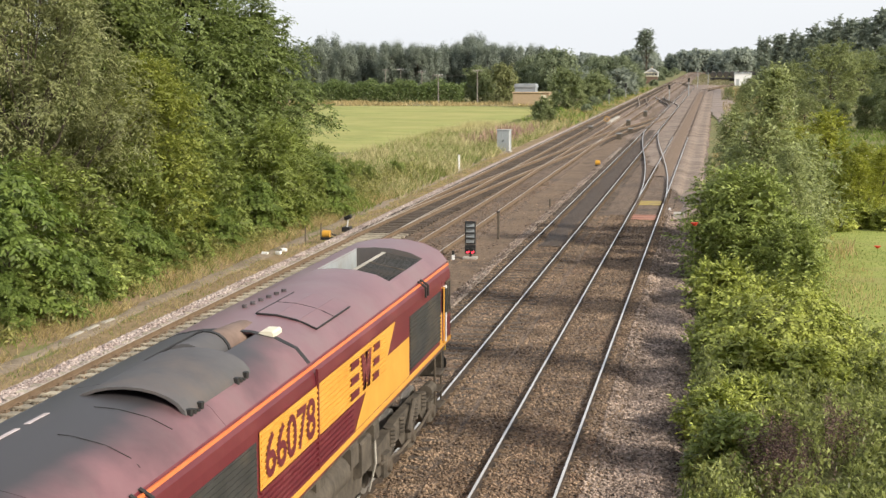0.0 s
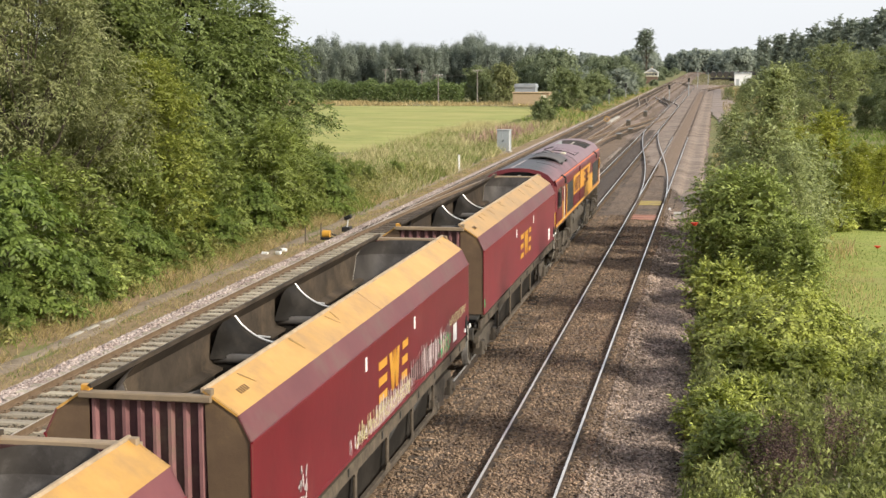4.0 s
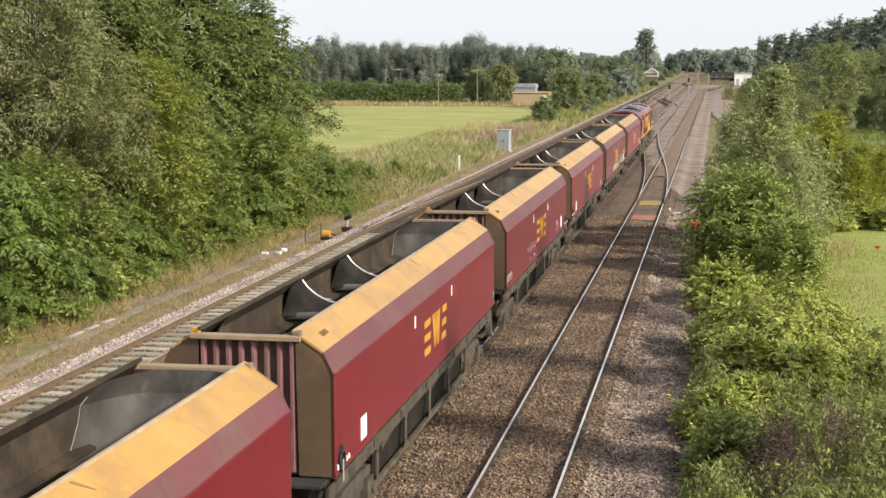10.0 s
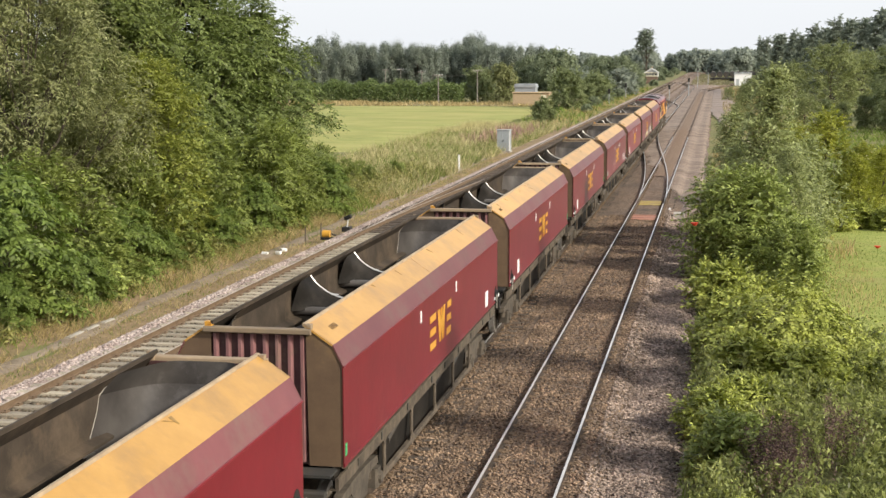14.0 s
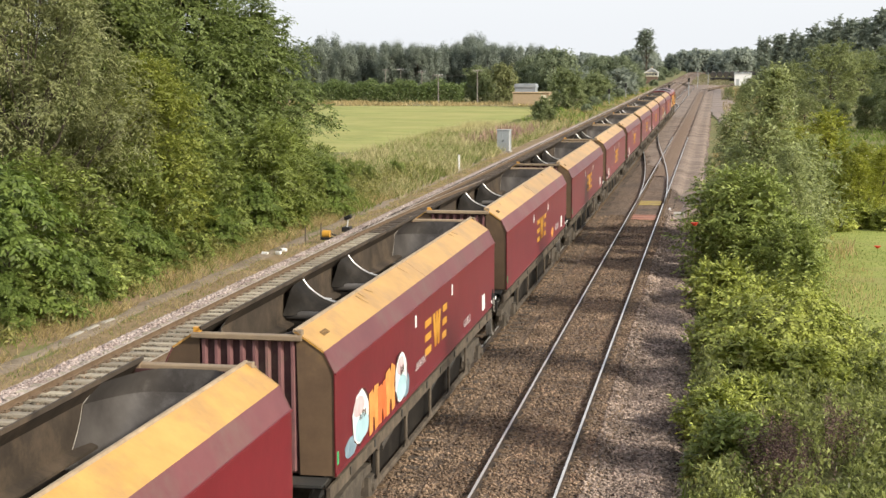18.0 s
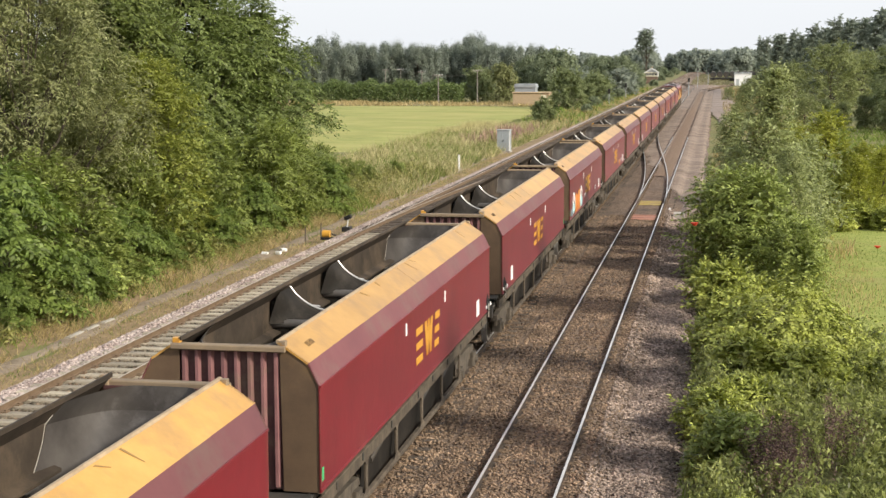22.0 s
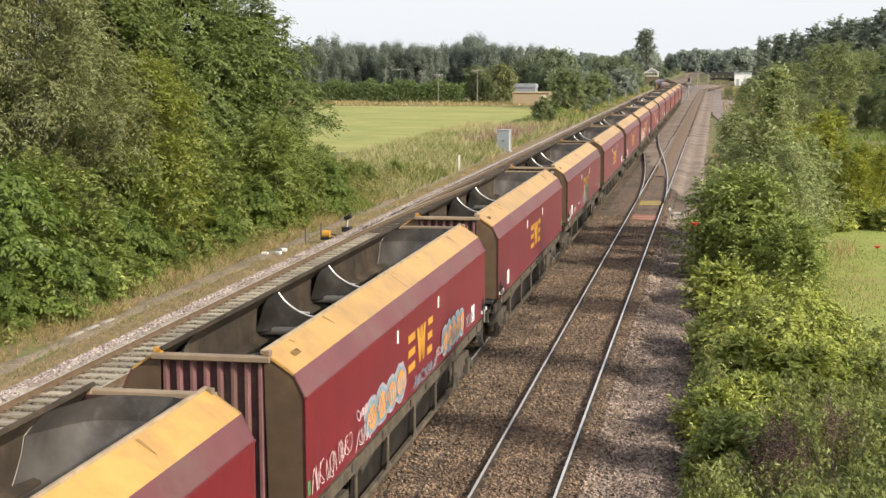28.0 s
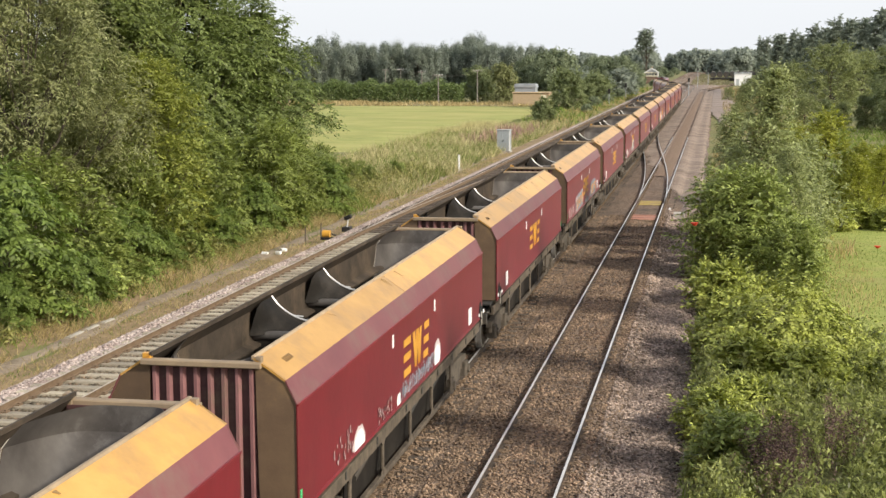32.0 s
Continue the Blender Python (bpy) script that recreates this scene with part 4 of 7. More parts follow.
        part("door_shaft", Geo().tube((-0.86, yc + 0.80, 3.06), (0.60, yc + 0.62, 3.0), 0.085, n=8), HOPPER_BLACK, sd, "sooty door shaft")
        # small bright plate added to look like a glint
        part("shaft_collar", Geo().plate([(-0.62, yc + 0.70, 3.15), (-0.36, yc + 0.66, 3.14), (-0.38, yc + 0.74, 3.145), (-0.60, yc + 0.80, 3.15)], 0.012), WORN, sd, "bright plate painted as a glint on the shaft")
        part("worn_rim", Geo().path([(x, yc - 0.01, z + 0.01) for x, z in top], 0.018, 6), WORN, sd, "bright steel worn by coal")
    chute = Geo()
    for yc in (-3.0, -0.65, 1.7, 3.6):
        chute.add([(-0.95, yc - 0.9, 1.5), (0.95, yc - 0.9, 1.5), (0.95, yc + 0.9, 1.5), (-0.95, yc + 0.9, 1.5), (-0.6, yc - 0.3, 0.45), (0.6, yc - 0.3, 0.45), (0.6, yc + 0.3, 0.45), (-0.6, yc + 0.3, 0.45)],
                  [(0, 1, 5, 4), (1, 2, 6, 5), (2, 3, 7, 6), (3, 0, 4, 7), (4, 5, 6, 7)])
    part("discharge_chute", chute, BLACK, w)
    part("hopper_floor", Geo().box(-1.1, 1.1, -HL + 0.1, HL - 0.1, 1.26, 1.30), BLACK, w)
    for yy in (-2.05, 1.88):
        part("white_tab", Geo().box(1.36, 1.368, yy - 0.055, yy + 0.055, 2.70, 2.93), WHITE, w, "small white painted mark")
    bars(w, "painted_lettering", -1.15, 1.95, 0.70, 2.40, 1.362, LETTER, "golden yellow lettering on the side")
    tiny = Geo()
    for k in range(5):
        a = -HL + 0.65 + k * 0.075
        tiny.plate([(1.03, a, 3.540), (1.03, a + 0.035, 3.540), (0.95, a + 0.035, 3.595), (0.95, a, 3.595)], 0.004)
    tagged(part("stencil_mark", tiny, BROWN, w, "faint stencilled number"), kind="stuff")
    return w


WHEELS = []


def add_wheels(v, ys, r):
    for y in ys:
        WHEELS.append((wheelset(r, v, y), r, y))


def splash(y, z, ry, rz, seed, x=1.363, n=18, rough=0.35):
    """An irregular sprayed patch on a wagon side."""
    r = random.Random(seed)
    pts = [(x, y + ry * math.cos(2 * math.pi * i / n) * (1 + r.uniform(-rough, rough)), max(1.57, z + rz * math.sin(2 * math.pi * i / n) * (1 + r.uniform(-rough, rough)))) for i in range(n)]
    return Geo().plate(pts, 0.003)


def scribble(y0, y1, z0, z1, seed, x=1.364, width=0.017, strokes=0):
    """Looping sprayed handwriting: one wavering line per letter."""
    r = random.Random(seed)
    g = Geo()
    strokes = strokes or max(3, int((y1 - y0) / 0.17))
    for k in range(strokes):
        a, wd = y0 + (y1 - y0) * (k + 0.5) / strokes, (y1 - y0) / strokes * 0.62
        ph, tall, f1, f2 = r.uniform(0, 6.28), r.uniform(0.65, 1.0), r.choice((1, 1.5, 2)), r.choice((1, 2, 2.5))
        pts = [(a + wd * math.sin(f1 * u + ph), (z0 + z1) / 2 + (z1 - z0) / 2 * tall * math.cos(f2 * u + ph * 0.4)) for u in [0.42 * i for i in range(13)]]
        for i, ((p0, q0), (p1, q1)) in enumerate(zip(pts, pts[1:])):
            d = math.hypot(p1 - p0, q1 - q0) or 1
            nx, nz = -(q1 - q0) / d * width / 2, (p1 - p0) / d * width / 2
            xo = x + 0.0004 * (i % 5)
            g.plate([(xo, p0 - nx, q0 - nz), (xo, p1 - nx, q1 - nz), (xo, p1 + nx, q1 + nz), (xo, p0 + nx, q0 + nz)], 0.002)
    return g


def dabs(y0, y1, z0, z1, seed, x=1.364, n=26):
    r = random.Random(seed)
    g = Geo()
    for k in range(n):
        y, z, h = r.uniform(y0, y1), r.uniform(z0, z1), r.uniform(0.03, 0.11)
        g.plate([(x, y - 0.025, z), (x, y + 0.02, z - 0.01), (x, y + 0.035, z + h), (x, y - 0.01, z + h)], 0.002)
    return g


def drips(y0, y1, z0, z1, seed, x=1.364):
    """Upright runny strokes side by side, each with a thin run of paint below."""
    r = random.Random(seed)
    g = Geo()
    y, k = y0, 0
    while y < y1:
        w, top, bot = r.uniform(0.025, 0.07), z1 - r.uniform(0, 0.3) * (z1 - z0), z0 + r.uniform(0, 0.35) * (z1 - z0)
        lean, xo = r.uniform(-0.05, 0.05), x + 0.0004 * (k % 4)
        g.plate([(xo, y - w / 2, bot), (xo, y + w / 2, bot), (xo, y + w / 2 + lean, top), (xo, y - w / 2 + lean, top)], 0.002)
        if k % 2:
            g.plate([(xo, y - 0.008, max(1.56, bot - 0.12)), (xo, y + 0.008, max(1.56, bot - 0.12)), (xo, y + 0.008, bot), (xo, y - 0.008, bot)], 0.002)
        y += r.uniform(0.10, 0.26)
        k += 1
    return g


def block(y0, y1, z0, z1, seed, x=1.364):
    """One fat sprayed letter: a slanting block with notches."""
    r = random.Random(seed)
    w, h = y1 - y0, z1 - z0
    pts = [(0.05, 0.0), (0.36, 0.02), (0.42, 0.30), (0.58, 0.28), (0.62, 0.0), (0.98, 0.05), (0.92, 0.55), (1.0, 0.95), (0.6, 1.0), (0.52, 0.86), (0.40, 0.96), (0.02, 0.9), (0.08, 0.45)]
    return Geo().plate([(x, y0 + w * (a + r.uniform(-0.04, 0.04)), z0 + h * (b + r.uniform(-0.04, 0.04))) for a, b in pts], 0.003)


SPRAYOCHRE = mat("yellowish_spray_paint", (0.40, 0.33, 0.17), (0.60, 0.53, 0.33), 5, 0.6)
SPRAYGREY = mat("thin_grey_spray_paint", (0.23, 0.11, 0.11), (0.42, 0.32, 0.31), 7, 0.6)
SMEAR = mat("sooty_brown_smear", (0.20, 0.125, 0.055), (0.36, 0.225, 0.080), 6, 0.7, spec=0.25)


def smears(count, seed):
    """Thin sooty runs down the yellow slope from its rim."""
    r = random.Random(seed)
    g = Geo()

    def at(y, q):
        return (0.76 + 0.44 * q + 0.0025, y, 3.72 - 0.30 * q + 0.0035)

    for k in range(count):
        y, q0, w, lean = r.uniform(-HL + 0.8, HL - 0.8), r.uniform(0.06, 0.12), r.uniform(0.015, 0.05), r.uniform(-0.05, 0.22)
        q1 = q0 + r.uniform(0.12, 0.55)
        g.plate([at(y - w, q0), at(y + lean - w * 0.3, q1), at(y + lean + w * 0.3, q1), at(y + w, q0)], 0.0015)
    return g


PINK = mat("pale_pink_spray_paint", (0.52, 0.36, 0.37), (0.74, 0.58, 0.58), 5, 0.6)


def bubble_word(y0, y1, z0, z1, n, fill, edge, halo, slope=0.0):
    """Fat bubble letters: a pale halo, an outline and a fill for each."""
    out, wd = [], (y1 - y0) / n
    for grow, m in ((1.25, halo), (1.02, edge), (0.76, fill)):
        for k in range(n):
            zc = (z0 + z1) / 2 + slope * (k / max(1, n - 1) - 0.5)
            out.append(("b", y0 + wd * (k + 0.5), zc, wd * 0.60 * grow, (z1 - z0) / 2 * grow * (0.92 + 0.1 * (k % 2)), m))
    return out + [("s", y0 + 0.1, y1 - 0.1, z0 + 0.12, z1 - 0.12, edge)]


GRAFFITI = {
    1: [("v", -3.2, 1.5, 1.57, 1.84, SPRAYWHITE), ("v", -2.6, 1.5, 1.57, 1.98, SPRAYOCHRE), ("b", -0.4, 1.66, 1.7, 0.10, SPRAYGREY), ("v", -1.4, 1.7, 1.6, 2.06, SPRAYWHITE), ("s", -2.8, 1.4, 1.6, 1.86, SPRAYOCHRE), ("d", -6.1, -5.7, 1.6, 2.1, SPRAYWHITE), ("b", 3.4, 1.86, 1.9, 0.26, RIBRED), ("v", 1.5, 5.6, 1.62, 2.26, SPRAYGREY), ("v", 2.6, 5.2, 1.6, 2.2, SPRAYWHITE),
        ("s", 4.5, 5.4, 1.6, 1.95, SPRAYOCHRE), ("s", 5.5, 7.5, 2.06, 2.28, SPRAYOCHRE), ("d", 4.2, 5.6, 1.6, 2.0, SPRAYGREEN)],
    3: [("s", -7.95, -7.05, 1.64, 1.92, SPRAYWHITE), ("d", -3.7, -1.5, 1.6, 2.1, PINK), ("d", 4.4, 5.2, 1.66, 1.98, PINK)],
    7: [("b", 3.3, 1.78, 0.35, 0.16, TANGERINE), ("s", 4.2, 5.2, 1.7, 1.95, SPRAYWHITE)],
    8: [("b", -7.15, 1.72, 0.40, 0.16, SLATEBLUE), ("b", -6.50, 2.04, 0.60, 0.44, RIBRED), ("b", -6.52, 2.05, 0.56, 0.42, WHITE), ("b", -6.45, 1.86, 0.47, 0.21, TEAL), ("b", -6.65, 2.25, 0.36, 0.16, PINK), ("s", -6.6, -6.2, 2.0, 2.14, RIBRED),
        ("k", -6.00, -5.28, 1.60, 2.36, TANGERINE), ("k", -5.34, -4.66, 1.61, 2.30, ORANGE), ("k", -4.74, -3.98, 1.62, 2.44, TANGERINE),
        ("b", -3.05, 1.82, 0.28, 0.22, SLATEBLUE), ("b", -3.50, 2.05, 0.54, 0.45, RIBRED), ("b", -3.50, 2.06, 0.50, 0.43, WHITE), ("b", -3.46, 1.86, 0.42, 0.22, TEAL), ("b", -3.56, 2.28, 0.30, 0.16, PINK), ("s", -3.6, -3.3, 2.08, 2.28, RIBRED),
        ("s", -2.2, -1.25, 1.88, 2.04, SPRAYWHITE), ("s", 3.2, 4.1, 1.74, 1.92, SPRAYWHITE)],
    11: [("b", -0.55, 1.88, 0.42, 0.34, SPRAYWHITE), ("b", 0.0, 2.06, 0.50, 0.40, SPRAYWHITE), ("b", 0.75, 1.92, 0.45, 0.42, SPRAYWHITE), ("b", -0.05, 2.06, 0.38, 0.30, SPRAYGREEN), ("b", -0.55, 1.84, 0.26, 0.24, GREYBOX),
         ("b", 0.78, 1.90, 0.28, 0.28, RIB), ("s", -0.8, 1.1, 1.62, 2.4, SPRAYWHITE), ("d", 3.4, 7.2, 1.62, 1.92, SPRAYGREY), ("s", 5.4, 6.6, 1.70, 1.90, SPRAYGREY), ("s", -7.6, -6.9, 1.60, 1.98, SPRAYWHITE), ("s", -5.7, -4.7, 1.66, 1.86, SPRAYWHITE), ("s", -3.9, -3.3, 1.74, 1.96, SPRAYWHITE), ("d", -2.7, -1.2, 1.6, 1.9, SPRAYWHITE)],
    13: bubble_word(-4.5, -1.55, 1.62, 2.20, 4, TANGERINE, SLATEBLUE, DUSTBLUE, 0.10) + bubble_word(2.2, 4.7, 1.64, 2.22, 5, TANGERINE, SLATEBLUE, DUSTBLUE, 0.05) + [
        ("s", -8.0, -7.4, 1.66, 2.06, PINK), ("s", -7.25, -6.7, 1.62, 2.02, SPRAYWHITE), ("s", -6.55, -5.75, 1.66, 2.10, PINK), ("s", -5.4, -4.75, 2.06, 2.26, PINK), ("s", -5.5, -4.5, 1.6, 1.95, SPRAYWHITE),
        ("s", -1.0, 1.3, 1.60, 1.84, SLATEBLUE), ("s", 1.3, 2.0, 1.74, 1.96, SPRAYWHITE), ("s", 4.9, 6.0, 1.7, 2.0, DUSTBLUE)],
    15: [("b", -4.6, 1.62, 0.40, 0.30, SPRAYWHITE), ("b", -4.58, 1.62, 0.33, 0.24, WHITE), ("b", -1.6, 1.64, 0.17, 0.15, WHITE), ("b", 2.1, 1.76, 0.36, 0.32, SPRAYWHITE), ("b", 2.12, 1.72, 0.28, 0.25, WHITE), ("v", -1.5, 1.8, 1.60, 1.86, SLATEBLUE), ("s", -1.3, 1.7, 1.6, 1.92, DUSTBLUE),
         ("d", -6.3, -5.1, 1.6, 2.0, SPRAYGREY), ("d", -3.3, -2.2, 1.6, 1.85, SPRAYGREY)],
    2: [("b", 6.6, 1.75, 0.13, 0.14, SPRAYWHITE)],
}
REAR_PLATE = {2, 4, 5, 9, 11, 12, 14, 16}
WAGON_LABELS = {1: "maroon coal hopper wagon with cream and white graffiti low down", 8: "maroon coal hopper wagon with white and orange bubble graffiti",
                11: "maroon coal hopper wagon with green and white graffiti over its lettering", 13: "maroon coal hopper wagon covered in blue and orange graffiti",
                15: "maroon coal hopper wagon with white paint splashes along its side"}
first = wagon_base()
WAGONS = [first] + [copy_thing(first, pose(0, 0, 0)) for k in range(16)]
for k, w in enumerate(WAGONS):
    if k in WAGON_LABELS:
        w["label"] = WAGON_LABELS[k]
    e = -1 if k in REAR_PLATE else 1
    yp = e * (HL - 1.85)
    part("data_plate", Geo().box(1.36, 1.368, yp - 0.20, yp + 0.20, 1.64, 2.02), WHITE, w, "white painted data panel")
    sm_ = part("soot_smear", smears(14 if k in (0, 12) else 4 + k % 3, k + 70), SMEAR, w, "sooty smears down the yellow slope")
    sm_["kind"] = "stuff"
    yh = e * (HL - 0.36)
    # flat black arch stands for the shade inside the brake opening
    arch = [(1.366, yh + 0.17 * math.cos(math.pi * i / 8), 1.74 + 0.20 * math.sin(math.pi * i / 8)) for i in range(9)]
    part("handwheel_recess", Geo().plate([(1.366, yh + 0.17, 1.50)] + arch + [(1.366, yh - 0.17, 1.50)], 0.003), BLACK, w, "flat black arch painted for the hand brake's shaded opening")
    hw = Geo().hoop((1.39, yh, 1.66), 0.15, 0.02)
    for a0 in (0.5, 2.07, 3.64, 5.21):
        hw.tube((1.39, yh, 1.66), (1.39, yh + 0.15 * math.cos(a0), 1.66 + 0.15 * math.sin(a0)), 0.012, n=5)
    part("brake_handwheel", hw, BLACK, w, "black brake handwheel")
    part("brake_lever", Geo().box(1.392, 1.412, yh - 0.035, yh + 0.01, 1.36, 1.70, c=0.006), CONCRETE, w, "white brake lever")
    for q in (-0.27, 0.27, 0.42):
        part("brake_catch", Geo().box(1.366, 1.40, yh + q - 0.02, yh + q + 0.02, 1.60, 1.68, c=0.008), WHITE, w, "small white catch")
    if k == 11:
        for s in (-1, 1):
            part("lamp_bracket", Geo().tube((s * 0.76, -HL + 0.02, 3.46), (s * 0.76, -HL - 0.03, 3.46), 0.065, n=12), CONCRETE, w, "round grey lamp bracket")
    part("green_label", Geo().box(1.36, 1.367, -e * (HL - 0.12) - 0.05, -e * (HL - 0.12) + 0.05, 1.66, 1.86), SPRAYGREEN, w)
    for i, (kind, *a) in enumerate(GRAFFITI.get(k, [])):
        if kind == "b":
            g = splash(*a[:4], seed=k * 31 + i, rough=0.09, x=1.363 + 0.002 * i)
        elif kind == "k":
            g = block(*a[:4], seed=k * 31 + i, x=1.363 + 0.002 * i)
        elif kind == "v":
            g = drips(*a[:4], seed=k * 31 + i, x=1.363 + 0.002 * i)
        elif kind == "d":
            g = dabs(*a[:4], seed=k * 31 + i, x=1.363 + 0.002 * i)
        else:
            g = scribble(*a[:4], seed=k * 31 + i, x=1.363 + 0.002 * i)
        gp = part("graffiti_patch" if kind in "bk" else "graffiti_scrawl", g, a[4], w)
        if kind in "sdv":
            gp["kind"] = "stuff"
    add_wheels(w, (-5.95 - 0.975, -5.95 + 0.975, 5.95 - 0.975, 5.95 + 0.975), 0.46)


def locomotive():
    lo = thing("diesel_locomotive", "maroon and gold diesel freight locomotive with sooty roof", "locomotive")
    half = [(1.33, 1.72), (1.33, 3.16), (1.31, 3.30), (1.24, 3.44), (1.05, 3.66), (0.75, 3.80), (0.38, 3.88), (0.0, 3.90)]
    ring = [(x, z) for x, z in half] + [(-x, z) for x, z in reversed(half[:-1])]
    BL = 9.95
    low = [(x, z) for x, z in half[:3]]
    for s in (-1, 1):
        prof = [(s * x, z) for x, z in half[:4]]
        inn = [(s * (x - 0.04), z) for x, z in half[:4]]
        part("side_panel", Geo().prism(prof + inn[::-1], -7.35, 7.35), LOCO_RED, lo)
        ol = Geo().prism([(s * 1.312, 3.385), (s * 1.30, 3.425), (s * 1.27, 3.42), (s * 1.28, 3.38)], -9.6, 10.1)
        part("orange_stripe", ol, ORANGE, lo, "thin orange lining along the cantrail")
        part("gold_stripe", Geo().box(min(s * 1.33, s * 1.345), max(s * 1.33, s * 1.345), -9.8, 10.15, 1.76, 1.86, c=0.004), GOLD, lo)
        # louvred side panels
        for a, b, z0, z1, m, lab in ((-6.2, -3.55, 1.90, 3.02, GRILLE, "dark grille"), (5.85, 9.0, 1.95, 2.98, GRILLE, "dark grille")):
            gp = part("side_grille", Geo().box(min(s * 1.325, s * 1.34), max(s * 1.325, s * 1.34), a, b, z0, z1), m, lo, lab)
            for i in range(14):
                z = z0 + (z1 - z0) * (i + 0.5) / 14
                part("slat", Geo().box(min(s * 1.34, s * 1.355), max(s * 1.34, s * 1.355), a + 0.03, b - 0.03, z - 0.014, z + 0.014), m, gp)
        # gold flash: two panels with horizontal corrugations
        x = s * 1.345
        def poly(pts):
            q = [(x, a, b) for a, b in pts]
            return Geo().plate(q if s > 0 else q[::-1], 0.006)
        part("gold_panel", poly([(-3.44, 2.36), (-0.74, 2.36), (-0.74, 3.12), (-3.44, 3.12)]), GOLD, lo)
        part("gold_panel", poly([(-0.68, 2.36), (2.3, 2.36), (1.55, 1.88), (5.75, 1.88), (5.75, 2.62), (3.9, 2.62), (4.55, 3.12), (-0.68, 3.12)]), GOLD, lo)
        cor = Geo()
        for i in range(6):
            z = 1.92 + i * 0.082
            cor.box(min(s * 1.33, s * 1.349), max(s * 1.33, s * 1.366), -3.44, 1.4 if z < 2.36 else -0.74, z - 0.016, z + 0.016)
        tagged(part("corrugation", cor, LOCO_RED, lo), kind="stuff")
        cor2 = Geo()
        for i in range(9):
            z = 2.42 + i * 0.08
            cor2.box(min(s * 1.351, s * 1.358), max(s * 1.351, s * 1.366), -3.4, 3.7, z - 0.014, z + 0.014)
        tagged(part("corrugation", cor2, GOLD, lo), kind="stuff")
        # number and lettering
        if s > 0:
            cu = bpy.data.curves.new("running_number", "FONT")
            cu.body = "66078"
            cu.size, cu.extrude, cu.offset = 0.80, 0.0, 0.012
            tmp = new("tmp", cu)
            me = bpy.data.meshes.new_from_object(tmp.evaluated_get(bpy.context.evaluated_depsgraph_get()))
            bpy.data.objects.remove(tmp)
            me.materials.append(LOCO_RED)
            xs_ = [v.co.x for v in me.vertices]
            k = 2.35 / (max(xs_) - min(xs_))
            for v in me.vertices:
                v.co = (0, (v.co.x - min(xs_)) * k, v.co.y * 1.0)
            for i, v in enumerate(me.vertices):
                v.co.x = 1.369
            part("running_number", me, None, lo, "maroon number on the gold panel", at=pose(0, -3.25, 2.46))
            bars(lo, "painted_lettering", 1.2, 2.44, 0.60, 2.0, 1.368, LOCO_RED, "maroon lettering on the gold panel")
        # cab side with window, door and rails
        for e in (-1, 1):
            ya, yb = (7.35, 10.15) if e > 0 else (-9.55, -7.35)
            pr = [(s * 1.33, 1.72), (s * 1.33, 3.16), (s * 1.31, 3.30), (s * 1.24, 3.44), (s * 1.20, 3.44), (s * 1.27, 3.28), (s * 1.29, 3.16), (s * 1.29, 1.72)]
            part("cab_side", Geo().prism(pr, ya, yb), LOCO_RED, lo)
            wy, wh = (-8.62, 0.5) if e < 0 else (9.78, 0.26)
            win = part("cab_window", Geo().box(min(s * 1.325, s * 1.337), max(s * 1.325, s * 1.337), wy - wh, wy + wh, 2.42, 3.05, c=0.004), GLASS, lo, "dark cab side window")
            fr = Geo()
            for a, b, c, d in ((-wh - 0.03, 0.01 - wh, 2.39, 3.08), (wh - 0.01, wh + 0.03, 2.39, 3.08), (-wh - 0.03, wh + 0.03, 2.38, 2.42), (-wh - 0.03, wh + 0.03, 3.05, 3.09), (-0.02, 0.02, 2.42, 3.05)):
                fr.box(min(s * 1.33, s * 1.352), max(s * 1.33, s * 1.352), wy + a, wy + b, c, d)
            part("window_frame", fr, FRAME, win)
            dy = -6.95 if e < 0 else 9.25
            dw = 0.38 if e < 0 else 0.1
            part("cab_door", Geo().box(min(s * 1.325, s * 1.338), max(s * 1.325, s * 1.338), dy - dw, dy + dw, 1.80, 3.16, c=0.004), LOCO_RED, lo)
            for q, mm in ((-0.46, CREAM), (0.46, GOLD)) if e < 0 else ((-0.12, GOLD), (0.12, WHITE)):
                hr = Geo().tube((s * 1.38, dy + q, 1.85), (s * 1.38, dy + q, 3.05), 0.016, n=8)
                for z in (1.88, 3.02):
                    hr.tube((s * 1.32, dy + q, z), (s * 1.38, dy + q, z), 0.018, n=6)
                part("grab_rail", hr, mm, lo)
            part("door_gold_edge", Geo().box(min(s * 1.33, s * 1.343), max(s * 1.33, s * 1.343), dy - dw - 0.22, dy - dw - 0.04, 1.86, 2.5), GOLD, lo)
            for q in (-0.12, 0.12):
                bracket = Geo().path([(s * 1.24, e * 7.2 + q, 3.46), (s * 1.40, e * 7.2 + q, 3.36), (s * 1.40, e * 7.2 + q, 3.15)], 0.025, 6)
                part("roof_bracket", bracket, BLACK, lo)
            part("mirror", Geo().box(s * 1.36 - 0.02, s * 1.36 + 0.06 * s if s > 0 else s * 1.36 + 0.02, e * 9.2 - 0.05, e * 9.2 + 0.05, 2.5, 3.0, c=0.01), BLACK, lo)
    # roof skins
    roof = [(x, z) for x, z in half[3:]]
    skin = roof + [(-x, z) for x, z in reversed(roof[:-1])]
    under = [(x * 0.97, z - 0.04) for x, z in reversed(skin)]
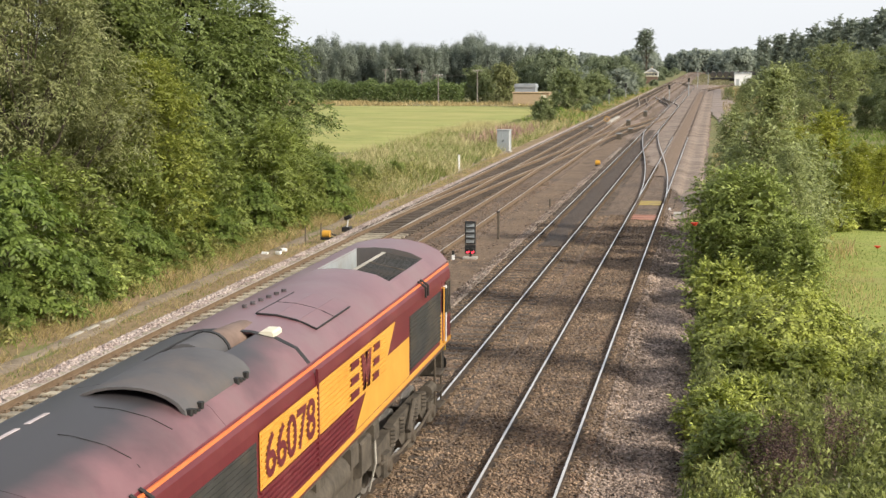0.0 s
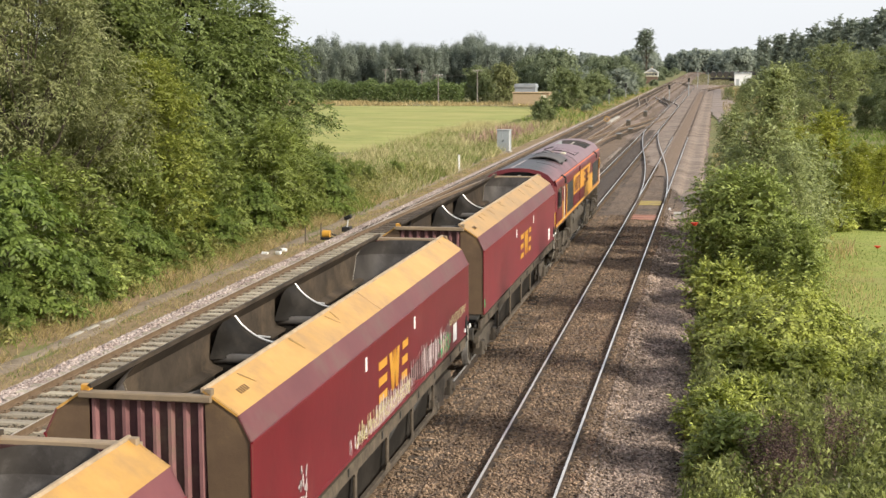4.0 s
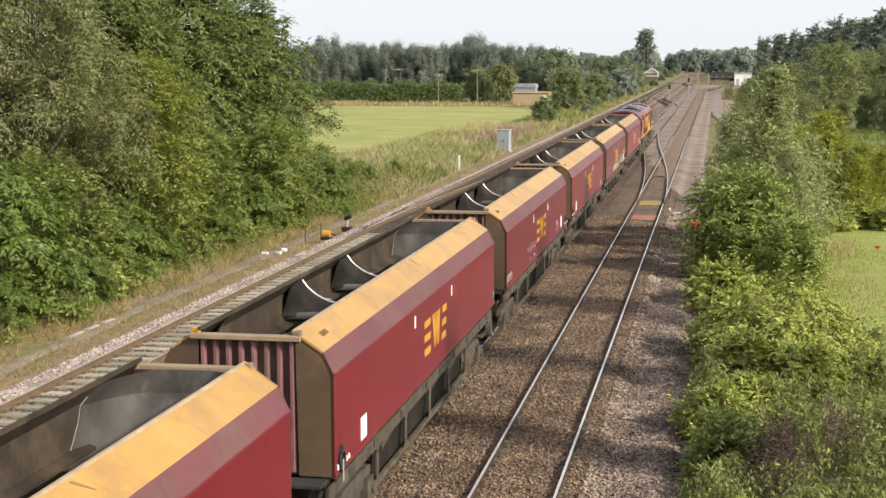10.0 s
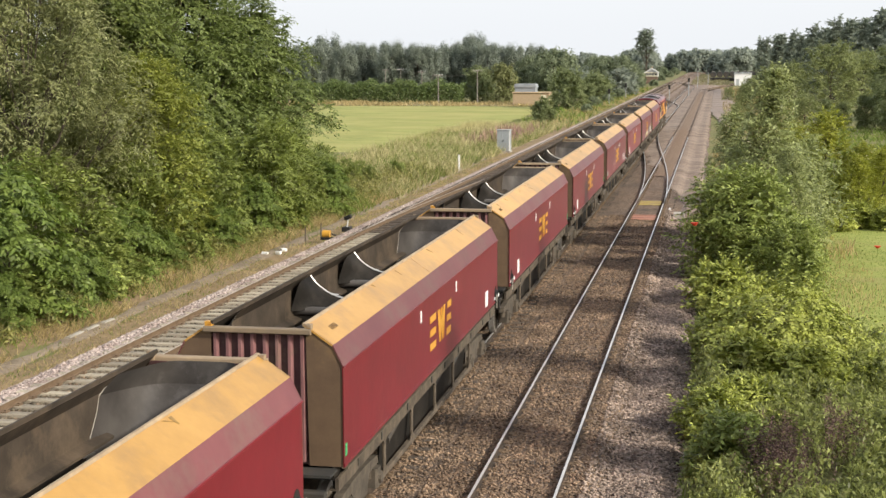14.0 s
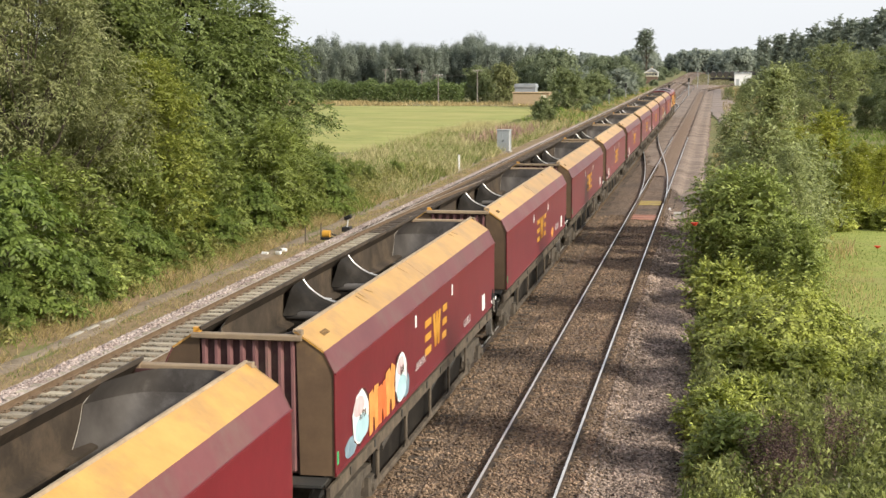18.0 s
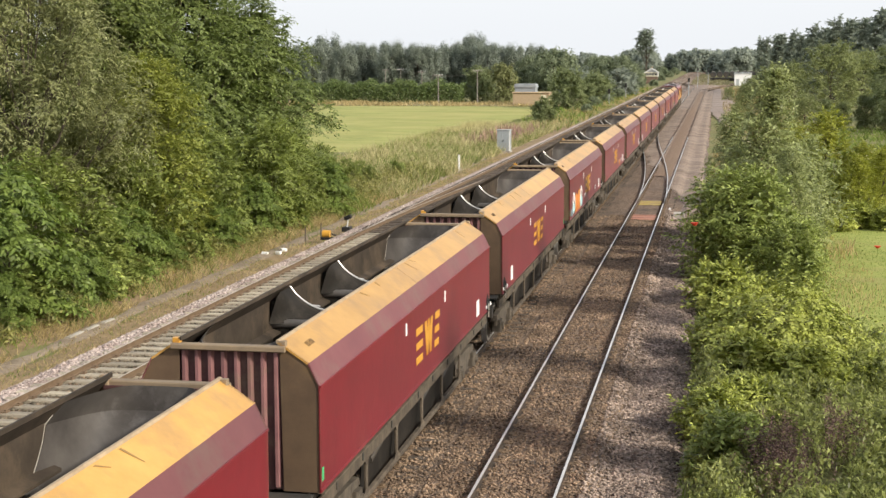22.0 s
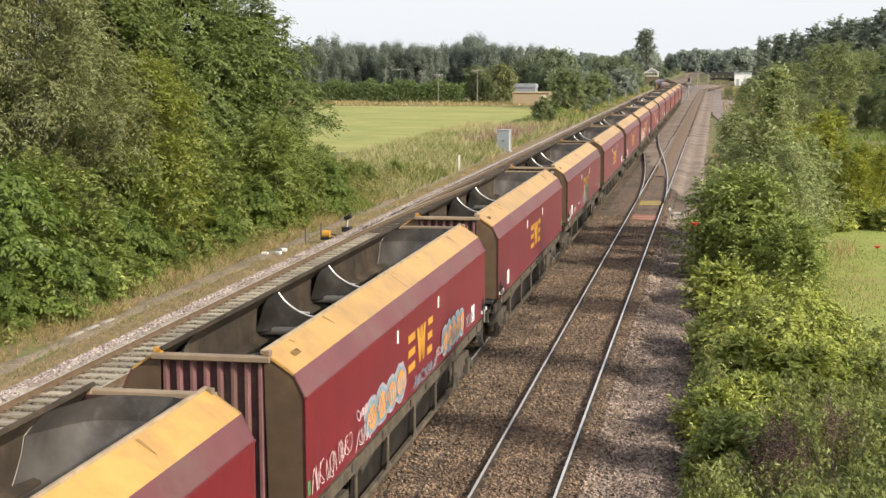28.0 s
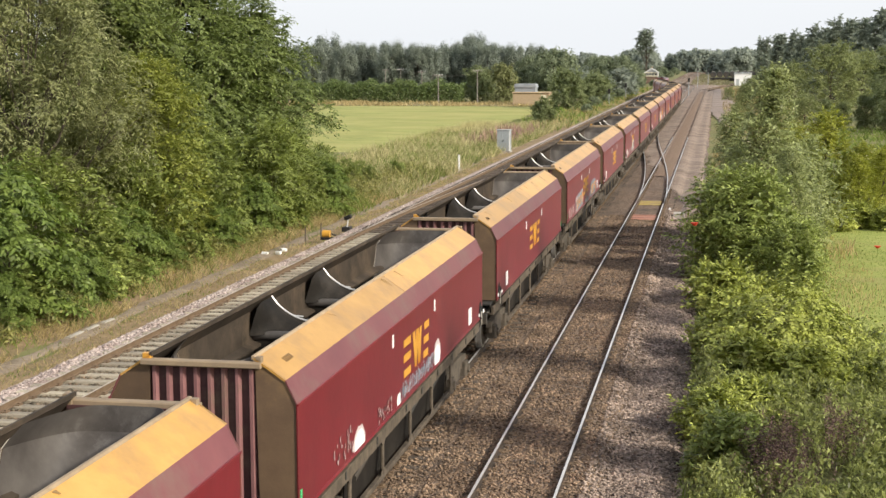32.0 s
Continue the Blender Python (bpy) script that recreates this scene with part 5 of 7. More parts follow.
    for a, b, m, lab in ((-9.93, -8.6, SOOTED, "soot-stained roof"), (-8.59, -4.4, SOOTED, "soot-stained roof"), (-4.39, -2.95, SOOTED, "soot-stained roof"), (-0.73, 5.4, LOCO_ROOF, "dusty maroon roof, its colour greyed for reflected sky"), (8.8, 10.28, LOCO_ROOF, "dusty maroon roof, its colour greyed for reflected sky")):
        me = Geo().prism(skin + under, a, b).mesh("roof", m)
        part("roof", smooth(me, 25), None, lo, lab)
    for ya, yb in ((-9.7, -8.5), (-8.2, -6.6), (-6.4, -5.9)):
        part("roof_line", Geo().plate([(-0.33, ya, 3.886), (-0.27, ya, 3.89), (-0.27, yb, 3.89), (-0.33, yb, 3.886)], 0.008), SPRAYWHITE, lo, "pale worn line on the roof")
    seam = Geo()
    for i in range(len(skin) - 1):
        (x0, z0), (x1, z1) = skin[i], skin[i + 1]
        seam.plate([(x0, -0.80, z0 + 0.004), (x1, -0.80, z1 + 0.004), (x1, -0.66, z1 + 0.004), (x0, -0.66, z0 + 0.004)], 0.006)
    part("roof_joint", seam, BLACK, lo)
    for s in (-1, 1):
        part("side_joint", Geo().box(min(s * 1.33, s * 1.372), max(s * 1.33, s * 1.372), -0.735, -0.685, 1.88, 3.36), LOCO_RED, lo, "dark joint strip")
    # silencer hump: a curved cover with one free end
    hump = Geo()
    n = 12
    arc = [(0.24 + 0.74 * math.cos(math.pi * i / n), 3.67 + 0.34 * math.sin(math.pi * i / n)) for i in range(n + 1)]
    hump.prism(arc + [(0.24 + (x - 0.24) * 0.95, z - 0.03) for x, z in reversed(arc)], -5.0, -2.6)
    hv = part("silencer_cover", hump, ROOF_GREY, lo, "grey curved exhaust silencer cover", round_off=True)
    part("silencer_bulkhead", Geo().prism([(0.24 + (x - 0.24) * 0.94, z - 0.03) for x, z in arc], -4.6, -4.5), BLACK, hv)
    taper = Geo()
    v = [(x, -2.6, z) for x, z in arc] + [(0.24 + (x - 0.24) * 0.86, -2.42, 3.67 + (z - 3.67) * 0.45) for x, z in arc]
    taper.add(v, [(i, i + 1, n + 2 + i, n + 1 + i) for i in range(n)])
    part("silencer_nose", taper, ROOF_GREY, lo, round_off=True)
    part("exhaust_drum", Geo().tube((0.04, -2.5, 3.70), (0.04, -1.62, 3.70), 0.33, n=20), ROOF_GREY, lo, "grey exhaust drum", round_off=True)
    part("exhaust_drum", Geo().tube((0.04, -1.60, 3.69), (0.06, -0.1, 3.66), 0.31, 0.27, 20), EXHAUST, lo, "heat-browned exhaust drum", round_off=True)
    part("drum_band", Geo().tube((0.04, -1.66, 3.70), (0.04, -1.58, 3.70), 0.345, n=20), BLACK, lo, "dark clamp round the drum", round_off=True)
    part("horn_box", Geo().box(0.50, 0.72, -0.76, -0.34, 3.77, 3.89, c=0.03), CREAM, lo, "small cream box")
    for yy in (-4.95, -3.25):
        for q in range(4):
            part("vent", Geo().box(0.86 + 0.04 * (q % 2), 1.02, yy + q * 0.12, yy + q * 0.12 + 0.08, 3.52, 3.76 - 0.03 * (q % 3), c=0.01), BLACK, lo)
    def roof_z(x):
        x = abs(x)
        for (x1, z1), (x0, z0) in zip(half, half[1:]):
            if x0 <= x <= x1:
                return z0 + (z1 - z0) * (x - x0) / max(1e-6, x1 - x0)
        return 3.9
    hatch = Geo()
    for x0, x1 in ((0.05, 0.38), (0.38, 0.72), (0.72, 1.0)):
        hatch.plate([(x0, 0.55, roof_z(x0) + 0.006), (x1, 0.55, roof_z(x1) + 0.006), (x1, 2.6, roof_z(x1) + 0.006), (x0, 2.6, roof_z(x0) + 0.006)], 0.022)
    for xa, xb, yy in ((0.10, 1.02, -5.55), (0.22, 1.12, -6.75)):
        part("roof_seam", Geo().path([(xa + (xb - xa) * i / 8, yy, roof_z(xa + (xb - xa) * i / 8) + 0.002) for i in range(9)], 0.007, 5), BLACK, lo)
    # slot in the roof's crown for the exhaust drum, black inside
    for s, row in ((-1, ((1.24, 3.44), (1.05, 3.66), (0.75, 3.80), (0.38, 3.88))), (1, ((1.24, 3.44), (1.05, 3.66), (0.75, 3.80), (0.47, 3.86)))):
        lip_ = [(s * x, z) for x, z in row]
        part("roof_flank", Geo().prism(lip_ + [(x * 0.97, z - 0.04) for x, z in reversed(lip_)], -2.95, -0.75), SOOTED, lo, "sooty maroon roof flank", round_off=True)
        part("slot_wall", Geo().box(min(s * row[3][0], s * row[3][0] - s * 0.02), max(s * row[3][0], s * row[3][0] - s * 0.02), -2.95, -0.75, 3.45, row[3][1] - 0.01), BLACK, lo)
    part("slot_floor", Geo().box(-0.38, 0.47, -2.95, -0.75, 3.42, 3.45), BLACK, lo, "black floor under the exhaust")
    hp = part("roof_hatch", hatch, LOCO_ROOF, lo)
    rim = Geo()
    for a, b in (((0.05, 0.55), (1.0, 0.55)), ((1.0, 0.55), (1.0, 2.6)), ((0.05, 0.55), (0.05, 2.6)), ((0.05, 1.6), (1.0, 1.6))):
        n = 6
        pts = [(a[0] + (b[0] - a[0]) * i / n, a[1] + (b[1] - a[1]) * i / n) for i in range(n + 1)]
        rim.path([(x, y, roof_z(x) + 0.02) for x, y in pts], 0.016, 5)
    part("hatch_edge", rim, BLACK, hp)
    for i in range(6):
        part("lifting_stub", Geo().tube((-0.35 + 0.03 * i, 1.2 + i * 0.33, 3.86), (-0.35 + 0.03 * i, 1.2 + i * 0.33, 3.93), 0.045, n=8), ROOF_SOOT, lo)
    # radiator fan well: a rectangular opening beside the roof's crown
    WX0, WX1, WY0, WY1 = -0.40, 1.0, 5.6, 8.75
    left = [(-1.24, 3.44), (-1.05, 3.66), (-0.75, 3.80), (WX0, 3.876)]
    right = [(1.24, 3.44), (1.05, 3.66), (WX1, 3.683)]
    for row in (left, right):
        part("roof_flank", Geo().prism(row + [(x * 0.97, z - 0.04) for x, z in reversed(row)], 5.4, 8.8), LOCO_ROOF, lo, "maroon roof flank")
    crown_ = [(WX1, 3.683), (0.75, 3.80), (0.38, 3.88), (0.0, 3.90), (WX0, 3.876)]
    for a, b in ((5.4, WY0), (WY1, 8.8)):
        part("roof", Geo().prism(crown_ + [(x, z - 0.04) for x, z in reversed(crown_)], a, b), LOCO_ROOF, lo)
    # left well wall is coloured paler so that it looks sunlit
    part("well_wall", Geo().box(WX0 - 0.02, WX0 + 0.01, WY0, WY1, 3.42, 3.87), GREYBOX, lo, "well side in a pale grey lit tone")
    for ye in (WY0, WY1):
        part("well_wall", Geo().prism([(WX0, 3.42), (WX1, 3.42)] + crown_, ye - 0.012, ye + 0.012), ROOF_GREY, lo)
    part("fan_well", Geo().box(WX0, WX1, WY0, WY1, 3.38, 3.42), BLACK, lo, "dark radiator well")
    fw = part("fan_grille", Geo().plate([(0.26, 7.1, 3.805), (0.99, 7.1, 3.66), (0.99, 7.16, 3.66), (0.26, 7.16, 3.805)], 0.02), BOGIE, lo, "dark radiator fan grille")
    for i in range(24):
        yb_ = WY0 + 0.06 + i * 0.128
        part("grille_bar", Geo().plate([(0.26, yb_, 3.79), (0.99, yb_, 3.645), (0.99, yb_ + 0.06, 3.645), (0.26, yb_ + 0.06, 3.79)], 0.02), GRILLE, fw)
    for k in range(5):
        x, z = 0.27 + 0.18 * k, 3.775 - 0.036 * k
        part("grille_rail", Geo().box(x - 0.015, x + 0.015, WY0, WY1, z - 0.02, z + 0.02), GRILLE, fw)
    part("grille_edge", Geo().box(0.18, 0.25, WY0 + 0.05, WY1 - 0.1, 3.79, 3.82), CONCRETE, fw, "pale edge strip")
    # cab fronts
    for e in (-1, 1):
        y = e * 9.55 if e < 0 else 9.90
        far_ = 0.35 if e > 0 else 0.0
        fr = Geo()
        fr.prism([(1.29, 1.72), (1.29, 3.16), (1.2, 3.40), (-1.2, 3.40), (-1.29, 3.16), (-1.29, 1.72)], min(y - e * 0.1, y), max(y - e * 0.1, y))
        part("cab_wall", fr, LOCO_RED, lo)
        nose = Geo()
        nose.add([(-1.27, y, 1.55), (1.27, y, 1.55), (1.22, y + e * 0.34, 1.55), (-1.22, y + e * 0.34, 1.55), (-1.27, y, 2.35), (1.27, y, 2.35), (1.20, y + e * 0.30, 2.28), (-1.20, y + e * 0.30, 2.28)],
                 [(0, 1, 2, 3), (4, 5, 6, 7), (0, 1, 5, 4), (1, 2, 6, 5), (2, 3, 7, 6), (3, 0, 4, 7)])
        part("nose_panel", nose, WARN, lo, "bright yellow cab front")
        part("buffer_beam", Geo().box(-1.16, 1.16, min(y, y + e * 0.38), max(y, y + e * 0.38), 0.95, 1.548, c=0.03), BOGIE, lo, "grimy grey buffer beam")
        for s in (-1, 1):
            ws = Geo().plate([(s * 0.10, y + e * 0.28, 2.36), (s * 1.16, y + e * 0.28, 2.36), (s * 1.12, y + e * 0.12, 3.20), (s * 0.10, y + e * 0.12, 3.20)][::e * s], 0.02)
            part("windscreen", ws, GLASS, lo, "dark windscreen pane")
            part("corner_post", Geo().add([(s * 1.33, y, 2.3), (s * 1.24, y + e * 0.42, 2.3), (s * 1.33, y, 3.2), (s * 1.2, y + e * 0.12, 3.25), (s * 1.20, y + e * 0.40, 2.3), (s * 1.14, y + e * 0.10, 3.25)],
                                          [(0, 1, 3, 2), (1, 4, 5, 3), (0, 2, 5, 4)]), LOCO_RED, lo)
            tl = Geo().tube((s * 0.90, y + e * 0.28, 1.75), (s * 0.90, y + e * 0.36, 1.75), 0.12, n=14)
            part("headlight", tl, GLASS, lo)
            bf = Geo().tube((s * 0.86, y + e * 0.5, 1.05), (s * 0.86, y + e * 1.0, 1.05), 0.12, n=10)
            bf.tube((s * 0.86, y + e * 1.0, 1.05), (s * 0.86, y + e * 1.04, 1.05), 0.25, n=16)
            part("buffer", bf, BLACK, lo)
        # overhanging visor, its recess with a black patch
        vis = Geo().prism([(x, z) for x, z in skin] + [(x * 0.90, z - 0.13) for x, z in reversed(skin)], min(e * 9.93, e * 9.97) + far_, max(e * 9.93, e * 9.97) + far_)
        part("visor", vis, LOCO_RED, lo, "maroon roof visor")
        part("visor_soffit", Geo().prism([(x * 0.95, z - 0.07) for x, z in skin], min(e * 9.80, e * 9.83) + far_, max(e * 9.80, e * 9.83) + far_), LOCO_RED, lo, "maroon recess under the visor")
        part("visor_soot", Geo().prism([(x * 0.66, 3.30 + (z - 3.30) * 0.80) for x, z in skin], min(e * 9.83, e * 9.836) + far_, max(e * 9.83, e * 9.836) + far_), BLACK, lo, "black patch under the visor")
        part("lintel", Geo().box(-1.2, 1.2, min(e * 9.55, e * 9.86) + far_, max(e * 9.55, e * 9.86) + far_, 3.22, 3.36, c=0.02), LOCO_RED, lo)
        part("marker_light", Geo().tube((0, e * 9.83 + far_, 3.6), (0, e * 9.88 + far_, 3.6), 0.06, n=14), CONCRETE, lo)
        part("coupler", Geo().box(-0.12, 0.12, min(e * 9.9, e * 10.65), max(e * 9.9, e * 10.65), 0.92, 1.14, c=0.03), BLACK, lo)
    # underframe, tank and running gear
    part("underframe", Geo().box(-0.95, 0.95, -9.5, 9.5, 1.25, 1.76, c=0.05), BLACK, lo)
    part("fuel_tank", Geo().prism([(-1.1, 0.5), (-0.9, 0.36), (0.9, 0.36), (1.1, 0.5), (1.14, 1.12), (-1.14, 1.12)], -3.2, 2.9), BOGIE, lo, "brake-dust grey fuel tank")
    for s in (-1, 1):
        part("air_reservoir", Geo().tube((s * 1.08, -3.2, 1.30), (s * 1.08, 1.2, 1.30), 0.27, n=16), BOGIE, lo, round_off=True)
        part("filter_box", Geo().box(s * 1.2 - 0.12, s * 1.2 + 0.12, -4.0, -3.3, 0.75, 1.6, c=0.04), BOGIE, lo)
        for ya, yb, z0, z1 in ((-2.3, -1.8, 1.30, 1.66), (-0.6, -0.1, 1.34, 1.66), (1.5, 2.0, 1.2, 1.60), (2.2, 2.9, 0.9, 1.5), (3.1, 3.5, 1.25, 1.6)):
            part("equipment_box", Geo().box(s * 1.16 - 0.12, s * 1.16 + 0.12, ya, yb, z0, z1, c=0.04), BOGIE, lo)
        part("valance", Geo().box(s * 1.28 - 0.03, s * 1.28 + 0.03, -9.6, 9.6, 1.66, 1.76), FRAME, lo)
        for e in (-1, 1):
            st = Geo()
            for q in (-0.35, 0.35):
                st.tube((s * 1.27, e * 9.0 + q, 0.5), (s * 1.27, e * 9.0 + q, 1.75), 0.025, n=6)
            for z in (0.55, 0.9, 1.25):
                st.box(s * 1.27 - 0.1, s * 1.27 + 0.1, e * 9.0 - 0.35, e * 9.0 + 0.35, z, z + 0.03)
            part("cab_steps", st, FRAME, lo)
    for e in (-1, 1):
        yc = e * 6.4
        g = Geo()
        for s in (-1, 1):
            x = s * 1.08
            ringb = [(-2.75, 0.62), (-2.5, 0.42), (-1.6, 0.42), (-1.2, 0.70), (-0.8, 0.70), (-0.4, 0.42), (0.4, 0.42), (0.8, 0.70), (1.2, 0.70), (1.6, 0.42), (2.5, 0.42), (2.75, 0.62), (2.6, 0.98), (0.9, 1.10), (-0.9, 1.10), (-2.6, 0.98)]
            nb = len(ringb)
            v = [(x - 0.08, yc + a, b) for a, b in ringb] + [(x + 0.08, yc + a, b) for a, b in ringb]
            g.add(v, [tuple(range(nb)), tuple(range(2 * nb - 1, nb - 1, -1))] + [(i, nb + i, nb + (i + 1) % nb, (i + 1) % nb) for i in range(nb)])
        bo = part("bogie_frame", g, BOGIE, lo, "dusty grey three-axle bogie")
        for s in (-1, 1):
            for q in (-2.07, 0, 2.07):
                ab = Geo().box(s * 1.1 - 0.12, s * 1.1 + 0.16, yc + q - 0.20, yc + q + 0.20, 0.36, 0.78, c=0.05)
                part("axle_box", ab, BOGIE, bo)
                part("axle_cover", Geo().tube((s * 1.24, yc + q, 0.55), (s * 1.31, yc + q, 0.55), 0.15, 0.12, 14), FRAME, bo, round_off=True)
            for q in (-1.45, -0.62, 0.62, 1.45):
                sp_ = Geo()
                for i in range(5):
                    sp_.tube((s * 1.13, yc + q, 0.74 + 0.075 * i), (s * 1.13, yc + q, 0.785 + 0.075 * i), 0.115, n=10)
                part("coil_spring", sp_, BOGIE, bo)
            part("damper", Geo().tube((s * 1.24, yc - 0.3, 0.72), (s * 1.22, yc + 0.35, 1.18), 0.055, n=8), BOGIE, bo)
            part("brake_rod", Geo().path([(s * 1.22, yc - 2.6, 0.70), (s * 1.24, yc - 1.0, 0.52), (s * 1.24, yc + 1.0, 0.52), (s * 1.22, yc + 2.6, 0.70)], 0.03, 6), FRAME, bo)
            part("brake_cylinder", Geo().tube((s * 1.18, yc + 1.75, 1.02), (s * 1.18, yc + 2.25, 1.02), 0.13, n=12), BOGIE, bo)
            part("sand_pipe", Geo().path([(s * 1.16, yc - 2.75, 1.30), (s * 1.20, yc - 2.85, 0.80), (s * 1.05, yc - 2.75, 0.25)], 0.022, 6), CONCRETE, bo)
    return lo


# soot drifted back from the exhaust over the rear of the roof
SOOTED = LOCO_ROOF.copy()
SOOTED.name = "loco_soot_drifted_roof"
SOOTED.node_tree.nodes["Principled BSDF"].inputs["Coat Weight"].default_value = 0.15
sn, sk = SOOTED.node_tree.nodes, SOOTED.node_tree.links
s_tc, s_xyz, s_no, s_sum, s_mr, s_mix = (sn.new(k) for k in ("ShaderNodeTexCoord", "ShaderNodeSeparateXYZ", "ShaderNodeTexNoise", "ShaderNodeMath", "ShaderNodeMapRange", "ShaderNodeMix"))
s_no.inputs["Scale"].default_value, s_no.inputs["Detail"].default_value = 0.9, 8
s_sum.operation = "MULTIPLY_ADD"
s_sum.inputs[1].default_value = 1.1
s_mr.inputs[1].default_value, s_mr.inputs[2].default_value, s_mr.inputs[3].default_value, s_mr.inputs[4].default_value = 1.10, 1.75, 1.0, 0.0
s_mix.data_type = "RGBA"
s_mix.inputs[7].default_value = (0.042, 0.037, 0.038, 1)
s_old = sn["Principled BSDF"].inputs["Base Color"].links[0].from_socket
sk.new(s_tc.outputs["Object"], s_xyz.inputs[0])
sk.new(s_tc.outputs["Object"], s_no.inputs["Vector"])
sk.new(s_no.outputs[0], s_sum.inputs[0])
sk.new(s_xyz.outputs[0], s_sum.inputs[2])
sk.new(s_sum.outputs[0], s_mr.inputs[0])
sk.new(s_mr.outputs[0], s_mix.inputs[0])
sk.new(s_old, s_mix.inputs[6])
sk.new(s_mix.outputs[2], sn["Principled BSDF"].inputs["Base Color"])

LOCO = locomotive()
add_wheels(LOCO, (-8.47, -6.4, -4.33, 4.33, 6.4, 8.47), 0.53)

# ---- trees and bushes along the outer track ----
G = ground_h
big = tree("broadleaf_tree", "tall dense green broadleaf tree beside the railway", -26.1, 80, G(-26.1, 80), 11.8, 4.9, blobs=44, clumps=430, per=81, clump_r=0.64, size=0.225, aspect=0.5, bsize=0.24, droop=0.7, leaves=L_COOL, boughs=110, twigs=32, twig=0.75, sag=0.45,
           seed=11, trunk=0.24, group="trees beside the outer track", low=0.08, taper=0.62)
again(big, -29.0, 76, G(-29.0, 76), 130, 1.22)
dark = tree("broadleaf_tree", "tall dark green broadleaf tree with drooping leaves", -27.5, 64, G(-27.5, 64), 13.0, 5.2, blobs=40, clumps=430, per=81, clump_r=0.72, size=0.24, aspect=0.5, bsize=0.25, droop=0.7, leaves=L_DARK, boughs=110, twigs=32, twig=0.8, sag=0.45,
            seed=12, trunk=0.25, group="trees beside the outer track", low=0.12, taper=0.45)
again(dark, -31, 56, G(-31, 56), 75, 1.05)
again(dark, -35, 84, G(-35, 84), 200, 1.05)
olive = tree("willow_tree", "grey-olive willow tree with fine narrow leaves", -25.2, 51, G(-25.2, 51), 12.0, 4.6, blobs=36, clumps=780, per=99, clump_r=0.65, size=0.185, aspect=0.3, bsize=0.25, droop=0.9, leaves=L_OLIVE,
             seed=13, trunk=0.22, group="trees beside the outer track", low=0.14)
tree("young_tree", "olive-yellow young tree in front of taller trees", -23.0, 57, G(-23.0, 57), 7.7, 2.9, blobs=22, clumps=540, per=54, clump_r=0.5, size=0.19, aspect=0.45, droop=0.4,
               leaves=leaf("olive_yellow_leaves", (0.155, 0.182, 0.034), (0.325, 0.345, 0.080)), seed=14, trunk=0.12, low=0.1)
shrub = tree("shrub", "bushy mid-green shrub beside the track", -22.3, 61, G(-22.3, 61), 4.6, 2.4, blobs=14, clumps=240, per=45, clump_r=0.46, size=0.21, aspect=0.44, droop=0.6, leaves=L_MID, seed=15, trunk=0.07, low=0.02,
             group="shrubs beside the outer track", category="shrub", taper=0.3, bsize=0.45)
for x, y, a, s in ((-21.6, 69, 40, 1.05), (-22.6, 54, 100, 0.95), (-23.0, 75, 160, 1.0), (-22.4, 47, 220, 1.0), (-21.4, 73.5, 10, 0.72), (-23.2, 84.5, 80, 0.62), (-22.4, 88.5, 200, 0.40), (-21.6, 91.0, 300, 0.30), (-24.2, 90, 120, 0.42), (-23.4, 95, 20, 0.30)):
    again(shrub, x, y, G(x, y), a, s)
fresh = tree("shrub", "deep green shrub with arching leafy shoots", -21.8, 42.5, G(-21.8, 42.5), 4.8, 2.2, blobs=14, clumps=90, per=45, clump_r=0.50, size=0.26, aspect=0.42, droop=0.7, boughs=46, twigs=20, twig=0.6, rise=0.5, sag=0.5, leaves=leaf("fresh_shoot_leaves", (0.082, 0.125, 0.026), (0.245, 0.310, 0.078)), seed=16, trunk=0.07, low=0.02,
             group="shrubs beside the outer track", category="shrub", taper=0.3, bsize=0.45)
for x, y, a, s in ((-21.3, 50.5, 70, 0.6), (-20.9, 60, 200, 0.42), (-21.2, 66, 20, 0.55), (-20.6, 45.5, 300, 0.42), (-20.4, 76, 20, 0.6), (-20.9, 40.5, 80, 0.36), (-21.0, 54, 10, 0.34), (-20.5, 70.5, 160, 0.30), (-21.3, 33.5, 240, 0.5)):
    again(fresh, x, y, G(x, y), a, s)
shoot = tree("shrub", "bright fresh green shoots at the foot of the trees", -20.6, 47.2, G(-20.6, 47.2), 1.7, 0.9, blobs=12, clumps=70, per=45, clump_r=0.3, size=0.2, aspect=0.42, droop=0.6, leaves=L_BRIGHT, seed=17, trunk=0.03, low=0.02,
             group="shrubs beside the outer track", category="shrub", taper=0.3, bsize=0.45)
for x, y, a, s in ((-20.9, 49.4, 80, 0.8), (-20.7, 56.5, 200, 0.7), (-21.0, 62.5, 10, 0.9), (-20.9, 67.8, 120, 1.05), (-20.8, 74.2, 300, 0.9), (-20.9, 42.0, 240, 1.0), (-20.8, 80.0, 40, 0.8), (-21.3, 98.0, 180, 0.7)):
    again(shoot, x, y, G(x, y), a, s)

# ---- right-hand bank: birch, bushes, weeds, far trees ----
birch = tree("birch_tree", "slender silvery green birch beside the near track", 2.15, 61, -0.45, 7.6, 2.3, blobs=30, clumps=400, per=45, clump_r=0.45, size=0.17, aspect=0.42, droop=0.7, leaves=L_SILVER, seed=21, trunk=0.09, low=0.06, flat=1.3,
             taper=1.05, bsize=0.21)
again(birch, 0.7, 66, -0.45, 100, 0.75)
again(birch, 2.9, 57.5, -0.45, 210, 0.62)
again(birch, 1.0, 63.5, -0.45, 300, 0.6)
